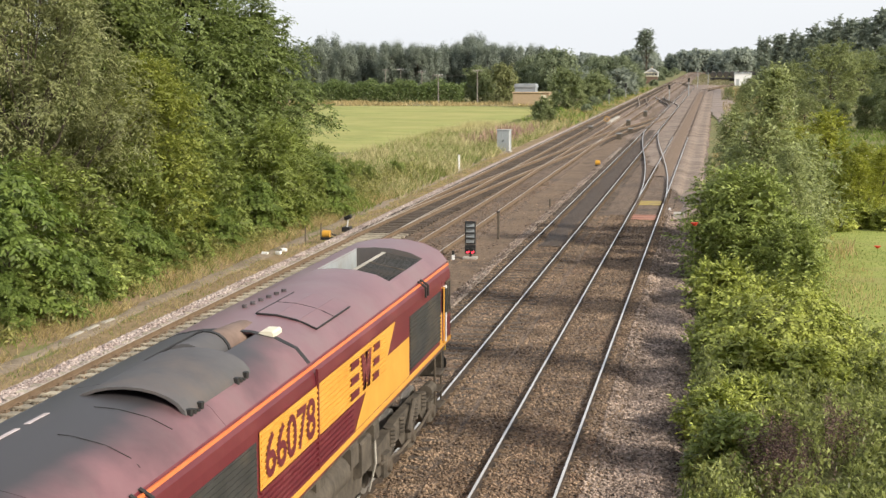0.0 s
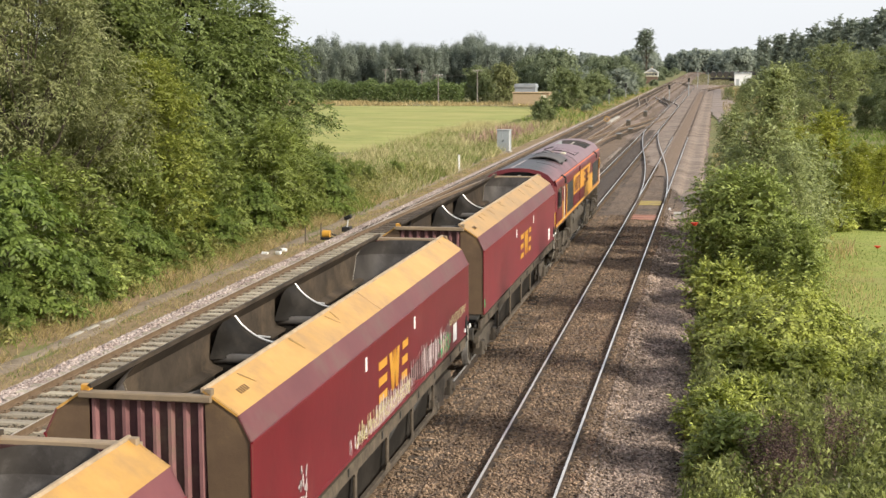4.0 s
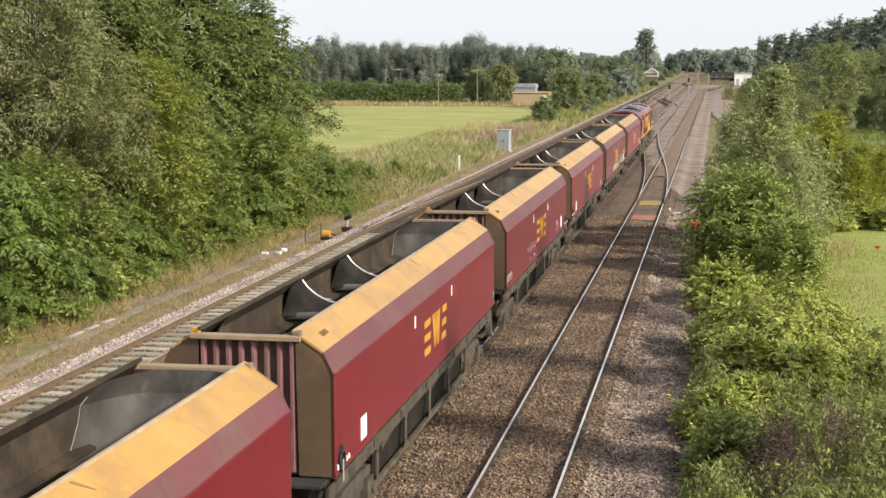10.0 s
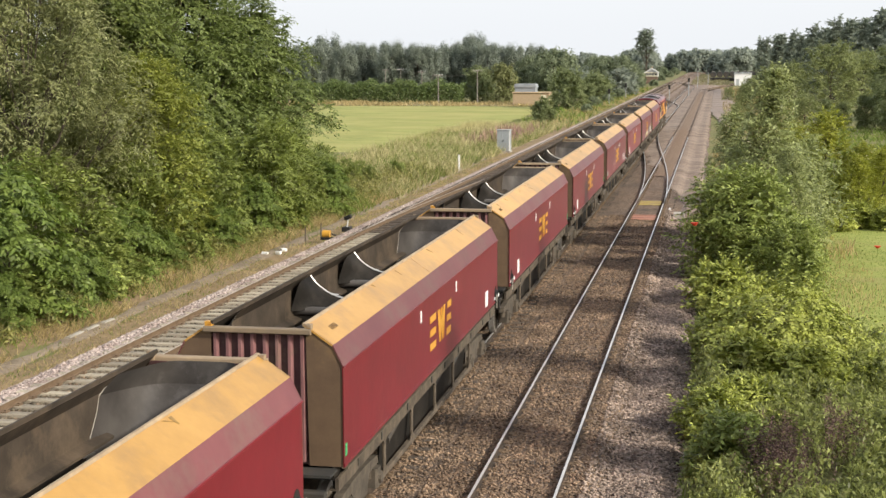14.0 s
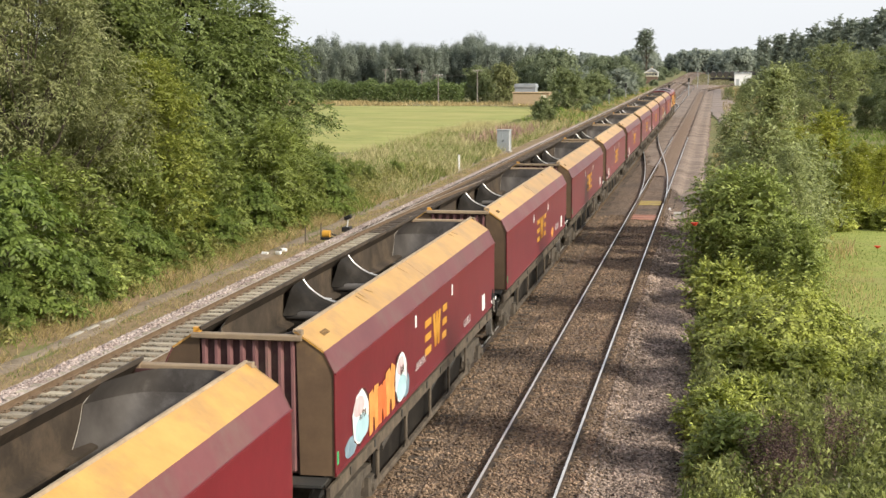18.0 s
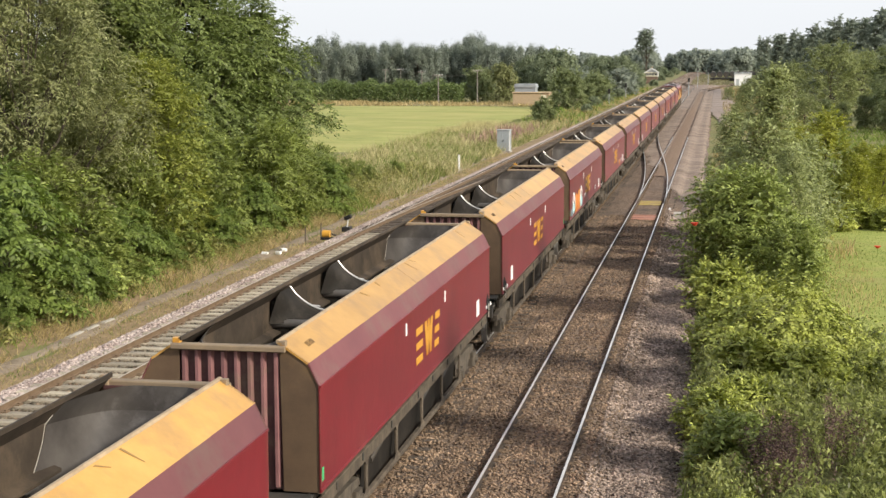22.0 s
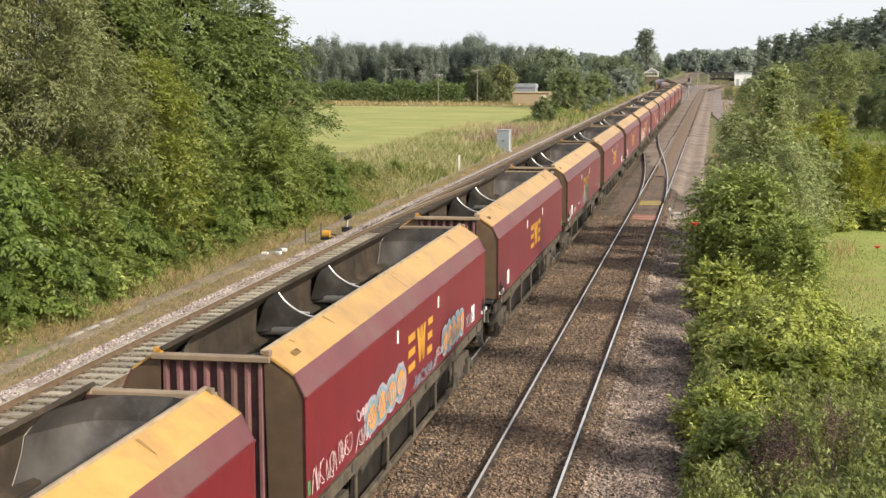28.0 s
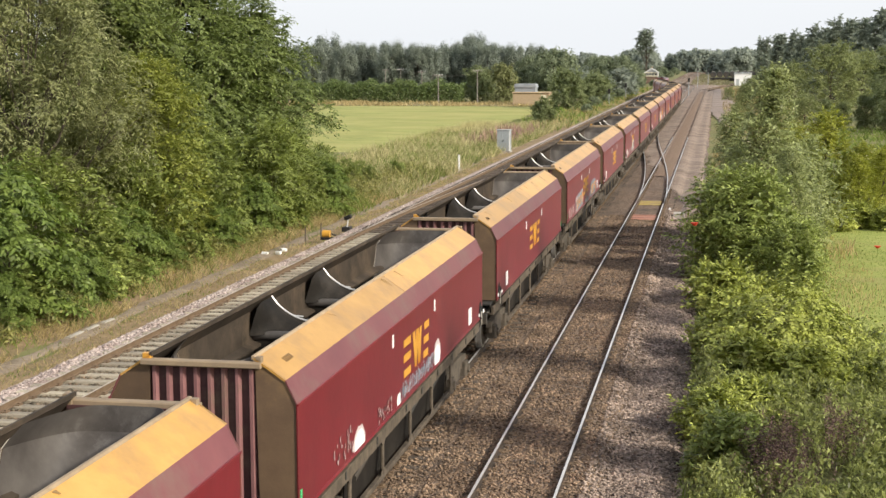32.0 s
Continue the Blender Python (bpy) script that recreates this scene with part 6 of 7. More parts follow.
sal = tree("shrub", "dense green sallow bush beside the near track", 0.95, 55.0, -0.45, 3.9, 2.1, blobs=24, clumps=230, per=63, clump_r=0.62, size=0.22, aspect=0.42, droop=0.35, leaves=L_BRIGHT, seed=22, trunk=0.08, low=0.02, taper=0.45, category="shrub", bsize=0.32)
again(sal, 2.9, 52.5, -0.45, 120, 0.62)
tree("shrub", "grey-green sallow bush behind the birch", 3.4, 66, -0.45, 4.6, 2.4, blobs=20, clumps=320, per=46, clump_r=0.42, size=0.20, aspect=0.4, leaves=L_SILVER, seed=23, trunk=0.08, low=0.02, taper=0.4, category="shrub", bsize=0.32)
yel = tree("shrub", "yellow-green bush at the edge of the lawn", 5.9, 81, -0.45, 5.3, 1.7, blobs=20, clumps=230, per=45, clump_r=0.42, size=0.18, aspect=0.45, leaves=L_YELLOW, seed=24, trunk=0.08, low=0.02, taper=0.6, category="shrub", bsize=0.3)
again(yel, 7.7, 80, -0.45, 80, 0.70)
again(yel, 4.4, 84, -0.45, 190, 0.85)
again(yel, 9.2, 84, -0.45, 260, 0.62)
again(yel, 7.1, 76, -0.45, 140, 0.62)
again(yel, 8.6, 78.5, -0.45, 20, 0.66)
tree("shrub", "spreading lime-green elder bush", 1.85, 39.8, -0.48, 2.1, 2.25, blobs=24, clumps=50, per=99, clump_r=0.55, size=0.14, aspect=0.46, droop=0.4, leaves=L_LIME, seed=25, trunk=0.05, low=0.02, taper=0.25, flat=0.35, category="shrub", bsize=0.26, boughs=64, twigs=22, twig=0.42, rise=0.45, sag=0.5)
tree("shrub", "small green bramble bush at the ballast edge", 0.35, 28.6, -0.48, 1.2, 1.0, blobs=12, clumps=140, per=36, clump_r=0.24, size=0.14, aspect=0.55, leaves=L_BRIGHT, seed=26, trunk=0.03, low=0.02, category="shrub", bsize=0.35)
brm = tree("shrub", "leafy green bramble under the elder", 0.95, 37.0, -0.48, 1.25, 1.3, blobs=14, clumps=170, per=36, clump_r=0.28, size=0.155, aspect=0.5, leaves=L_LIME, seed=27, trunk=0.03, low=0.02, category="shrub", bsize=0.32)
again(brm, 0.85, 33.0, -0.48, 90, 0.8)
again(brm, 2.4, 36.0, -0.48, 200, 0.9)
again(brm, 4.0, 37.0, -0.48, 30, 0.7)
for x, y, q in ((5.6, 72, 0.8), (7.0, 73.5, 0.9), (8.4, 73, 0.85), (4.6, 69, 0.7)):
    again(brm, x, y, -0.48, 40 * x, q)
again(brm, 0.5, 48.8, -0.48, 260, 1.1)
for k in range(11):
    again(brm, 0.36 + 0.24 * math.sin(k * 2.1), 25.5 + 3.1 * k, -0.5, 70 * k, 0.50 + 0.16 * (k % 3))
rngw = np.random.default_rng(5)
n = 640
cx, cy = rngw.uniform(-0.1, 8.0, n), rngw.uniform(22, 41, n)
hh = 0.42 + 0.85 * rngw.random(n) ** 1.6
wide = rngw.uniform(0.10, 0.30, n)
which = np.repeat(np.arange(n), 130)
wz = rngw.random(len(which)) ** 0.55
off = rngw.normal(0, 1, (len(which), 2)) * (wide[which] * (1.15 - 0.6 * wz))[:, None]
wpos = np.stack([cx[which] + off[:, 0], cy[which] + off[:, 1], -0.5 + wz * hh[which]], 1)
wout = unit(np.stack([off[:, 0], off[:, 1], 0.30 + 0 * wz], 1))
tagged(new("weed_bank", quads("weed_bank", leaf_quads(rngw, wpos, wout, 0.125, 0.36, -0.6), leaf("grey_green_weed_leaves", (0.126, 0.150, 0.044), (0.345, 0.365, 0.128), island=0.6))), "waist-high green weeds covering the bank", "weeds", kind="stuff")
n = 250
sx = np.where(rngw.random(n) < 0.82, rngw.normal(1.25, 0.33, n), rngw.normal(2.6, 0.3, n))
sy = np.where(sx < 2.2, rngw.normal(27.7, 1.0, n), rngw.normal(29.8, 0.7, n))
which = np.repeat(np.arange(n), 54)
wz = 0.25 + rngw.random(len(which)) * (0.75 + 0.35 * rngw.random(n)[which])
spos = np.stack([sx[which] + rngw.normal(0, 0.03, len(which)), sy[which] + rngw.normal(0, 0.03, len(which)), -0.5 + wz], 1)
tagged(new("dock_seed_heads", quads("dock_seed_heads", leaf_quads(rngw, spos, unit(rngw.normal(0, 1, spos.shape)), 0.05, 0.5, 0.2), SEED)), "purple-brown dried dock seed heads among weeds", "weeds", kind="stuff")

# leaf colours beyond the lawn carry a pale haze tint
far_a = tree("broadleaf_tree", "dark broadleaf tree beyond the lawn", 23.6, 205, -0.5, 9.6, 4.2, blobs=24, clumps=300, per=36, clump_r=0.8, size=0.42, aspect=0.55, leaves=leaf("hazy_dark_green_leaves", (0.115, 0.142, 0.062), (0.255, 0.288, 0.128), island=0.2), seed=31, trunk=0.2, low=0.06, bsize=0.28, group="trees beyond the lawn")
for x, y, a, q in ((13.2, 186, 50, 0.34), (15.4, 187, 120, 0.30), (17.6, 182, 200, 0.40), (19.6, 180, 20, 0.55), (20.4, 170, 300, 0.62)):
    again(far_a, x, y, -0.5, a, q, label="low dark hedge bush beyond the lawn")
far_b = tree("sallow_bush", "broad soft green sallow bush beyond the birch", 17.2, 232, -0.5, 10.2, 5.6, blobs=24, clumps=300, per=36, clump_r=0.85, size=0.42, aspect=0.45, leaves=leaf("haze_paled_green_leaves", (0.150, 0.175, 0.074), (0.325, 0.355, 0.150), island=0.2), seed=32, trunk=0.15, low=0.02, taper=0.35, bsize=0.3, category="shrub")
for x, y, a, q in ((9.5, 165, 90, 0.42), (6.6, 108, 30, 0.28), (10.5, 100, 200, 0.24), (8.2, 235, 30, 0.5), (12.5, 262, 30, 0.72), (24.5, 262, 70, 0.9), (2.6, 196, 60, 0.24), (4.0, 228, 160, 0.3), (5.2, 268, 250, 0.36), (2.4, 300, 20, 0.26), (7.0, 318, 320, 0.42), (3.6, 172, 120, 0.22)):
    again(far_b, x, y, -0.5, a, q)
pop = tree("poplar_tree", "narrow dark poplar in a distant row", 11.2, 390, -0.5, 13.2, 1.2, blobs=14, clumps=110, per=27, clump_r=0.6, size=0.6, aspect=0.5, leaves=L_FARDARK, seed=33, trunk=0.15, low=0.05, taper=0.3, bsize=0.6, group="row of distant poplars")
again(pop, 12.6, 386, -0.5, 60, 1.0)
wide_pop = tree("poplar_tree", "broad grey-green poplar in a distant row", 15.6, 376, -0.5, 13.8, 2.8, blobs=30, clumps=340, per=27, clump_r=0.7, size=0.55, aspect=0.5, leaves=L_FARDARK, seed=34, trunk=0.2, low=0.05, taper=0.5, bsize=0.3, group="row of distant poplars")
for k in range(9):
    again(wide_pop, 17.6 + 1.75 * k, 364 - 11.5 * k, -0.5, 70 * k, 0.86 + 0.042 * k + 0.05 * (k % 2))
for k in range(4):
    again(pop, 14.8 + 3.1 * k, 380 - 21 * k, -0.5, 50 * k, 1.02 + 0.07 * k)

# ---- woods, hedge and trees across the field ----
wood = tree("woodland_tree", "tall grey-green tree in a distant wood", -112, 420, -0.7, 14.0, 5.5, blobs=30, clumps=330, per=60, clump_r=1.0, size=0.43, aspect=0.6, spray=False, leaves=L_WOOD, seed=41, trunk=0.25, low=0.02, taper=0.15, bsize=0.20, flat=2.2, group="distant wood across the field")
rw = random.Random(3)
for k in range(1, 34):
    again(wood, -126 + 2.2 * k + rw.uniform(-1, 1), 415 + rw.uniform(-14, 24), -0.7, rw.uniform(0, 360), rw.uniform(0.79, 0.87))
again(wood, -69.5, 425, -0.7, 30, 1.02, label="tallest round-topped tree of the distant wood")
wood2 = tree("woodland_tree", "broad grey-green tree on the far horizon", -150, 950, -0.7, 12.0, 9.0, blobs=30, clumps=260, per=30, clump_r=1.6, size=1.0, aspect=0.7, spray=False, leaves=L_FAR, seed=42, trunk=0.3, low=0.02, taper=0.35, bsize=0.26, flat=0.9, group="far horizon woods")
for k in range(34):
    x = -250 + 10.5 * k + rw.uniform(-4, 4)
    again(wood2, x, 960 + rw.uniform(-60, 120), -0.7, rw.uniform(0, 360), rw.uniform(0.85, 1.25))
# this bush's leaves are greyed in colour to look hazy from afar
wood3 = tree("bush", "soft grey-green bush beside the far tracks", -43.5, 400, -0.7, 10.6, 8.0, blobs=30, clumps=330, per=44, clump_r=1.1, size=0.58, aspect=0.6, spray=False, leaves=leaf("haze_greyed_bush_leaves", (0.165, 0.195, 0.125), (0.27, 0.305, 0.19), island=0.08, spec=0.05, rough=0.9), seed=52,
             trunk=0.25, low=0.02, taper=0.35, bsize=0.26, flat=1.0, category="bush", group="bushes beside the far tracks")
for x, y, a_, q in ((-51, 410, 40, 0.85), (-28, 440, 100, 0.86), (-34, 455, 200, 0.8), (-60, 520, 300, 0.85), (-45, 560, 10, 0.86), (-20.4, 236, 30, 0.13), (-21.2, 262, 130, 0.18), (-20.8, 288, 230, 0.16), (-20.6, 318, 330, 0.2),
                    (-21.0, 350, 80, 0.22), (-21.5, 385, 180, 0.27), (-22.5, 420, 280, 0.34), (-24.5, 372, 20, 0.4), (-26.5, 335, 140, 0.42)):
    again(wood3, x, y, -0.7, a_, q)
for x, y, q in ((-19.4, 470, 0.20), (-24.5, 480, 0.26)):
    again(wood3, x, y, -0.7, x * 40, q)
for x, y, s in ((3, 760, 1.0), (10, 740, 1.1), (18, 750, 1.05), (28, 700, 1.1), (38, 650, 1.1)):
    again(wood2, x, y, -0.7, x * 40, s)
for x, y, a_, q in ((-21.5, 590, 0, 0.24), (-25, 640, 60, 0.34), (-22, 700, 130, 0.3), (-27, 760, 200, 0.42), (-23, 830, 80, 0.36), (-31, 560, 10, 0.45), (-38, 620, 280, 0.5)):
    again(wood3, x, y, -0.7, a_, q, label="grey-green bush beside the far main line")
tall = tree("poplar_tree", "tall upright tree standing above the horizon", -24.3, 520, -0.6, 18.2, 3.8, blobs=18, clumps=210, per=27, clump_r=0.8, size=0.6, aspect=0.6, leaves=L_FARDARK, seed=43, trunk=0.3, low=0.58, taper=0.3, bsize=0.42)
for x, y, a, q in ((12.6, 39.2, 150, 0.33), (12.6, 30.2, 60, 0.26), (12.6, 22.3, 240, 0.28)):
    again(tall, x, y, -0.5, a, q, 0.74, label="tall upright tree on the bank that shades the tracks")
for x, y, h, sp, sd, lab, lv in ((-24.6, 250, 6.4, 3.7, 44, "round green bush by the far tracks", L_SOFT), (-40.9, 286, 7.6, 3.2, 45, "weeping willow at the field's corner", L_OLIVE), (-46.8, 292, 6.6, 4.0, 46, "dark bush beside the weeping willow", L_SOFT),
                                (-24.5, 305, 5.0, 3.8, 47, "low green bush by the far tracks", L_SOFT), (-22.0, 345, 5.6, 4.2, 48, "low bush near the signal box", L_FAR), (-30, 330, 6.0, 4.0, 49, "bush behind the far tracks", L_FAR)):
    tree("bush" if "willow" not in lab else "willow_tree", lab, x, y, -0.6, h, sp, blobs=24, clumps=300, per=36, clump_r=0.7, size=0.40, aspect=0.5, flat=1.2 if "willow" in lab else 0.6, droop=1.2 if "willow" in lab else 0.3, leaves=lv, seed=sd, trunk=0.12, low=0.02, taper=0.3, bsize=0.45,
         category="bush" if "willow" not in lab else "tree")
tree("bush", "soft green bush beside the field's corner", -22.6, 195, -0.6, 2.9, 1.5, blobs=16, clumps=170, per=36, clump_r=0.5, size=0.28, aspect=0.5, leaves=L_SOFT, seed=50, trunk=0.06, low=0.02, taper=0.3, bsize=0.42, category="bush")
rh = np.random.default_rng(8)
n = 26000
hx, hy = rh.uniform(-84, -49, n), 287 + rh.normal(0, 1.3, n)
hz = -0.7 + rh.random(n) ** 0.7 * (4.1 + 0.5 * np.sin(hx * 0.9) + 0.3 * np.sin(hx * 2.3))
hedge = tagged(new("field_hedge", quads("field_hedge", leaf_quads(rh, np.stack([hx, hy, hz], 1), unit(np.stack([0 * hx, hy - 288.5, 0.8 * (hz - 1.5)], 1)), 0.34, 0.6), leaf("hedge_leaves", (0.085, 0.125, 0.04), (0.17, 0.215, 0.07)))), "clipped green hedge along the far side of the field", "hedge", kind="stuff")

# ---- rough grass ----
def grass(name, label, material, n, xr, yr, height, width, seed, lift=0.0, lean=0.35, dense=None):
    r = np.random.default_rng(seed)
    x, y = r.uniform(*xr, n), r.uniform(*yr, n)
    if dense:
        keep = np.array([noise.noise(Vector((a * dense, b * dense, seed))) + r.uniform(-0.35, 0.35) > -0.05 for a, b in zip(x, y)])
        x, y = x[keep], y[keep]
    z = np.array([max(G(a, b), -0.9) for a, b in zip(x, y)]) - 0.03 + lift
    return tagged(new(name, quads(name, blades(r, x, y, z, height, width, lean), material)), label, "grass", kind="stuff")


grass("verge_grass", "green grass between the path and the shrubs", BLADE, 15000, (-22.8, -19.2), (26, 128), 0.34, 0.035, 51, lean=0.7, dense=0.5)
grass("dry_grass", "dry straw-coloured grass beside the path", STRAW, 42000, (-22.2, -19.1), (26, 96), 0.34, 0.026, 52, lean=0.9, dense=0.35)
grass("verge_tufts", "thin dry tufts beside the ballast", STRAW, 14000, (-18.8, -17.6), (26, 130), 0.15, 0.026, 48, lift=0.03, lean=1.0, dense=0.5)
grass("path_weeds", "short weeds along the edge of the ballast", BLADE, 9000, (-19.0, -17.7), (26, 120), 0.14, 0.035, 50, dense=0.6)
grass("tall_straw", "tall straw-coloured grass at the field's edge", PALE_STRAW, 42000, (-31, -18.6), (86, 185), 0.75, 0.05, 53, lean=0.75, dense=0.3)
grass("tall_grass", "tall green grass at the field's edge", BLADE, 32000, (-31, -18.8), (74, 168), 0.62, 0.06, 54, lean=0.7, dense=0.16)
grass("willowherb", "faded pink willowherb beside the cabinet", PINKWEED, 1500, (-24, -19.5), (138, 172), 1.1, 0.09, 55, dense=0.2)
grass("rubble_grass", "rough yellow-green grass round the rubble", BLADE, 9000, (7.5, 19), (92, 175), 0.5, 0.09, 62, lean=0.8, dense=0.15)
grass("lawn_tufts", "short green grass of the lawn", BLADE, 26000, (2.6, 9.5), (34, 95), 0.07, 0.03, 56, lift=0.05)
grass("lawn_dry_tufts", "pale dry grass at the lawn's edge", STRAW, 2200, (3.4, 6.0), (44, 66), 0.18, 0.025, 57, lift=0.05, dense=0.3)
grass("cess_weeds", "low weeds at the edge of the cess", BLADE, 5000, (-0.5, 0.6), (22, 110), 0.22, 0.03, 58)
grass("far_verge_grass", "rough grass along the far tracks", STRAW, 4500, (-24, -17.6), (170, 420), 0.6, 0.12, 59, dense=0.15)
grass("far_verge_green", "green weeds along the far tracks", BLADE, 6000, (-26, -18.0), (168, 430), 0.7, 0.14, 61, lean=0.7, dense=0.12)
grass("bank_grass", "straw and green grass beside the birch", STRAW, 6000, (-0.2, 6), (62, 130), 0.5, 0.05, 60, dense=0.3)

grass("far_yard_weeds", "rough pale weeds between the far sidings", mat("grey_green_weeds", (0.15, 0.145, 0.075), (0.27, 0.25, 0.14), 0.5, 0.95, island=0.3, leafy=0.2), 5000, (-8.2, 4.0), (455, 800), 0.7, 0.3, 70, lift=0.25, lean=0.9, dense=0.08)
grass("yard_edge_weeds", "dry weeds at the edge of the far yard", STRAW, 9000, (1.2, 12), (150, 420), 0.7, 0.12, 71, dense=0.2)
grass("margin_grass", "rough brown grass between field and hedge", STRAW, 9000, (-110, -30), (262, 285), 0.55, 0.22, 72, lean=0.9, dense=0.12)

# ---- loose stones on the ballast ----
def stones(name, label, material, n, xr, yr, size, seed, lift=0.0):
    r = np.random.default_rng(seed)
    x, y = r.uniform(*xr, n), yr[0] + (yr[1] - yr[0]) * r.random(n) ** 1.5
    clear = np.ones(n, bool)
    for c in (A_X, B_X, C_X, D_X):
        for s in (-HALF, HALF):
            clear &= np.abs(x - c - s) > 0.075
    x, y = x[clear], y[clear]
    n = len(x)
    z = np.array([bed_h(a, b) for a, b in zip(x, y)]) + lift + size * 0.15
    corner = np.array([(1, 0, 0), (0, 1, 0), (-1, 0, 0), (0, -1, 0), (0, 0, 1), (0, 0, -1)], float)
    a = r.uniform(0, 6.28, n)
    rot = np.stack([np.stack([np.cos(a), -np.sin(a), 0 * a], 1), np.stack([np.sin(a), np.cos(a), 0 * a], 1), np.stack([0 * a, 0 * a, 1 + 0 * a], 1)], 1)
    sz = size * r.uniform(0.5, 1.25, n)
    pts = corner[None] * r.uniform(0.6, 1.3, (n, 6, 1)) + r.normal(0, 0.22, (n, 6, 3))
    pts = np.einsum("nij,nkj->nki", rot, pts) * sz[:, None, None] * 0.5 * np.array((1.2, 1.0, 0.75)) + np.stack([x, y, z], 1)[:, None]
    tri = np.array([(0, 1, 4), (1, 2, 4), (2, 3, 4), (3, 0, 4), (1, 0, 5), (2, 1, 5), (3, 2, 5), (0, 3, 5)])
    f = (tri[None] + 6 * np.arange(n)[:, None, None]).reshape(-1)
    me = bpy.data.meshes.new(name)
    me.vertices.add(n * 6)
    me.vertices.foreach_set("co", pts.astype(np.float32).ravel())
    me.loops.add(len(f))
    me.loops.foreach_set("vertex_index", f.astype(np.int32))
    me.polygons.add(len(f) // 3)
    me.polygons.foreach_set("loop_start", np.arange(0, len(f), 3, dtype=np.int32))
    me.materials.append(material)
    me.update(calc_edges=True)
    return tagged(new(name, me), label, "stones", kind="stuff")


stones("ballast_stones", "loose rust-brown ballast stones", STONE, 62000, (-8.6, -2.0), (21, 75), 0.066, 61)
stones("cess_stones", "loose grey stones on the cess", STONE_GREY, 24000, (-2.3, -0.35), (21, 78), 0.075, 62, lift=0.018)
stones("track_stones", "grey and brown ballast strewn over the pale sleepers", STONE_MIX, 11000, (-16.15, -13.9), (24, 75), 0.085, 65, lift=0.018)
stones("shoulder_stones", "loose pale pink ballast stones", STONE_PALE, 15000, (-17.5, -16.0), (26, 95), 0.09, 63, lift=0.05)
stones("ridge_stones", "loose pale stones heaped along the track", STONE_GREY, 2600, (-8.72, -8.25), (44, 120), 0.08, 64, lift=0.09)
stones("far_ballast_stones", "loose brown stones between the farther tracks", STONE, 12000, (-16.0, -8.7), (30, 95), 0.08, 65)

rr_ = np.random.default_rng(77)
rubble = Geo()
for k in range(46):
    c = Vector((rr_.uniform(9.6, 14.5), rr_.uniform(98, 132), -0.42))
    w_ = rr_.uniform(0.18, 0.5)
    rubble.add([c + Vector((a_ * w_ * rr_.uniform(0.7, 1.3), b_ * w_ * rr_.uniform(0.7, 1.3), c_ * w_ * rr_.uniform(0.4, 0.9))) for a_ in (-1, 1) for b_ in (-1, 1) for c_ in (-0.5, 1)],
               [(0, 1, 3, 2), (4, 6, 7, 5), (0, 4, 5, 1), (2, 3, 7, 6), (0, 2, 6, 4), (1, 5, 7, 3)])
tagged(new("rubble", rubble.mesh("rubble", CONCRETE)), "pale broken concrete rubble in rough grass", "rubble", kind="stuff")

# ---- trackside equipment ----
def post_thing(name, label, category, x, y, z, parts_):
    t = thing(name, label, category, at=pose(x, y, z))
    for nm, g, m, lab in parts_:
        part(nm, g, m, t, lab)
    return t


sg = thing("ground_signal", "black colour-light signal low beside the track, showing two red lights", "signal", at=pose(-9.70, 58.4, -0.29))
part("base", Geo().box(-0.28, 0.28, -0.22, 0.22, 0.0, 0.10, c=0.02), CONCRETE, sg)
part("post", Geo().tube((0, 0.06, 0.08), (0, 0.06, 0.55), 0.05, n=10), BLACK, sg)
back = part("route_indicator", Geo().box(-0.22, 0.22, -0.04, 0.06, 0.62, 1.55, c=0.02), BLACK, sg, "black route indicator panel")
for k in range(4):
    part("indicator_slot", Geo().box(-0.17, 0.17, -0.06, -0.04, 0.67 + 0.215 * k, 0.84 + 0.215 * k, c=0.01), GREYBOX, back, "grey glass slot")
    part("hood", Geo().box(-0.20, 0.20, -0.16, -0.04, 0.845 + 0.215 * k, 0.86 + 0.215 * k), BLACK, back)
hd = part("signal_head", Geo().box(-0.22, 0.22, -0.05, 0.06, 0.22, 0.60, c=0.04), BLACK, sg)
for s in (-1, 1):
    part("red_lamp", Geo().tube((s * 0.10, -0.06, 0.32), (s * 0.10, -0.075, 0.32), 0.07, n=14), lamp_red, hd, "lit red lamp")
    part("lamp_hood", Geo().tube((s * 0.10, -0.05, 0.40), (s * 0.10, -0.20, 0.40), 0.075, n=10), BLACK, hd)
post_thing("marker_post", "old dark timber marker post", "post", -9.55, 65.2, -0.32, [("post", Geo().box(-0.05, 0.05, -0.05, 0.05, 0, 1.25, c=0.012), BARK, ""), ("cap", Geo().box(-0.07, 0.07, -0.07, 0.07, 1.25, 1.30), BLACK, "")])
post_thing("short_post", "short dark post in the ballast", "post", -8.75, 79, -0.3, [("post", Geo().box(-0.04, 0.04, -0.04, 0.04, 0, 0.55, c=0.01), BARK, "")])
post_thing("marker_stub", "short black and white trackside stub", "post", -10.3, 57.8, -0.3, [("post", Geo().box(-0.05, 0.05, -0.04, 0.04, 0, 0.42, c=0.01), BLACK, ""), ("band", Geo().box(-0.053, 0.053, -0.043, 0.043, 0.05, 0.25), WHITE, "")])
pm = thing("point_lamp", "round amber point indicator lamp on a stand", "lamp", at=pose(-17.45, 64.8, -0.42))
part("drum", Geo().tube((-0.17, 0, 0.26), (0.17, 0, 0.26), 0.18, n=18), AMBER, pm, "amber yellow drum", round_off=True)
part("stand", Geo().box(-0.25, 0.25, -0.16, 0.16, 0.0, 0.12, c=0.02), BLACK, pm)
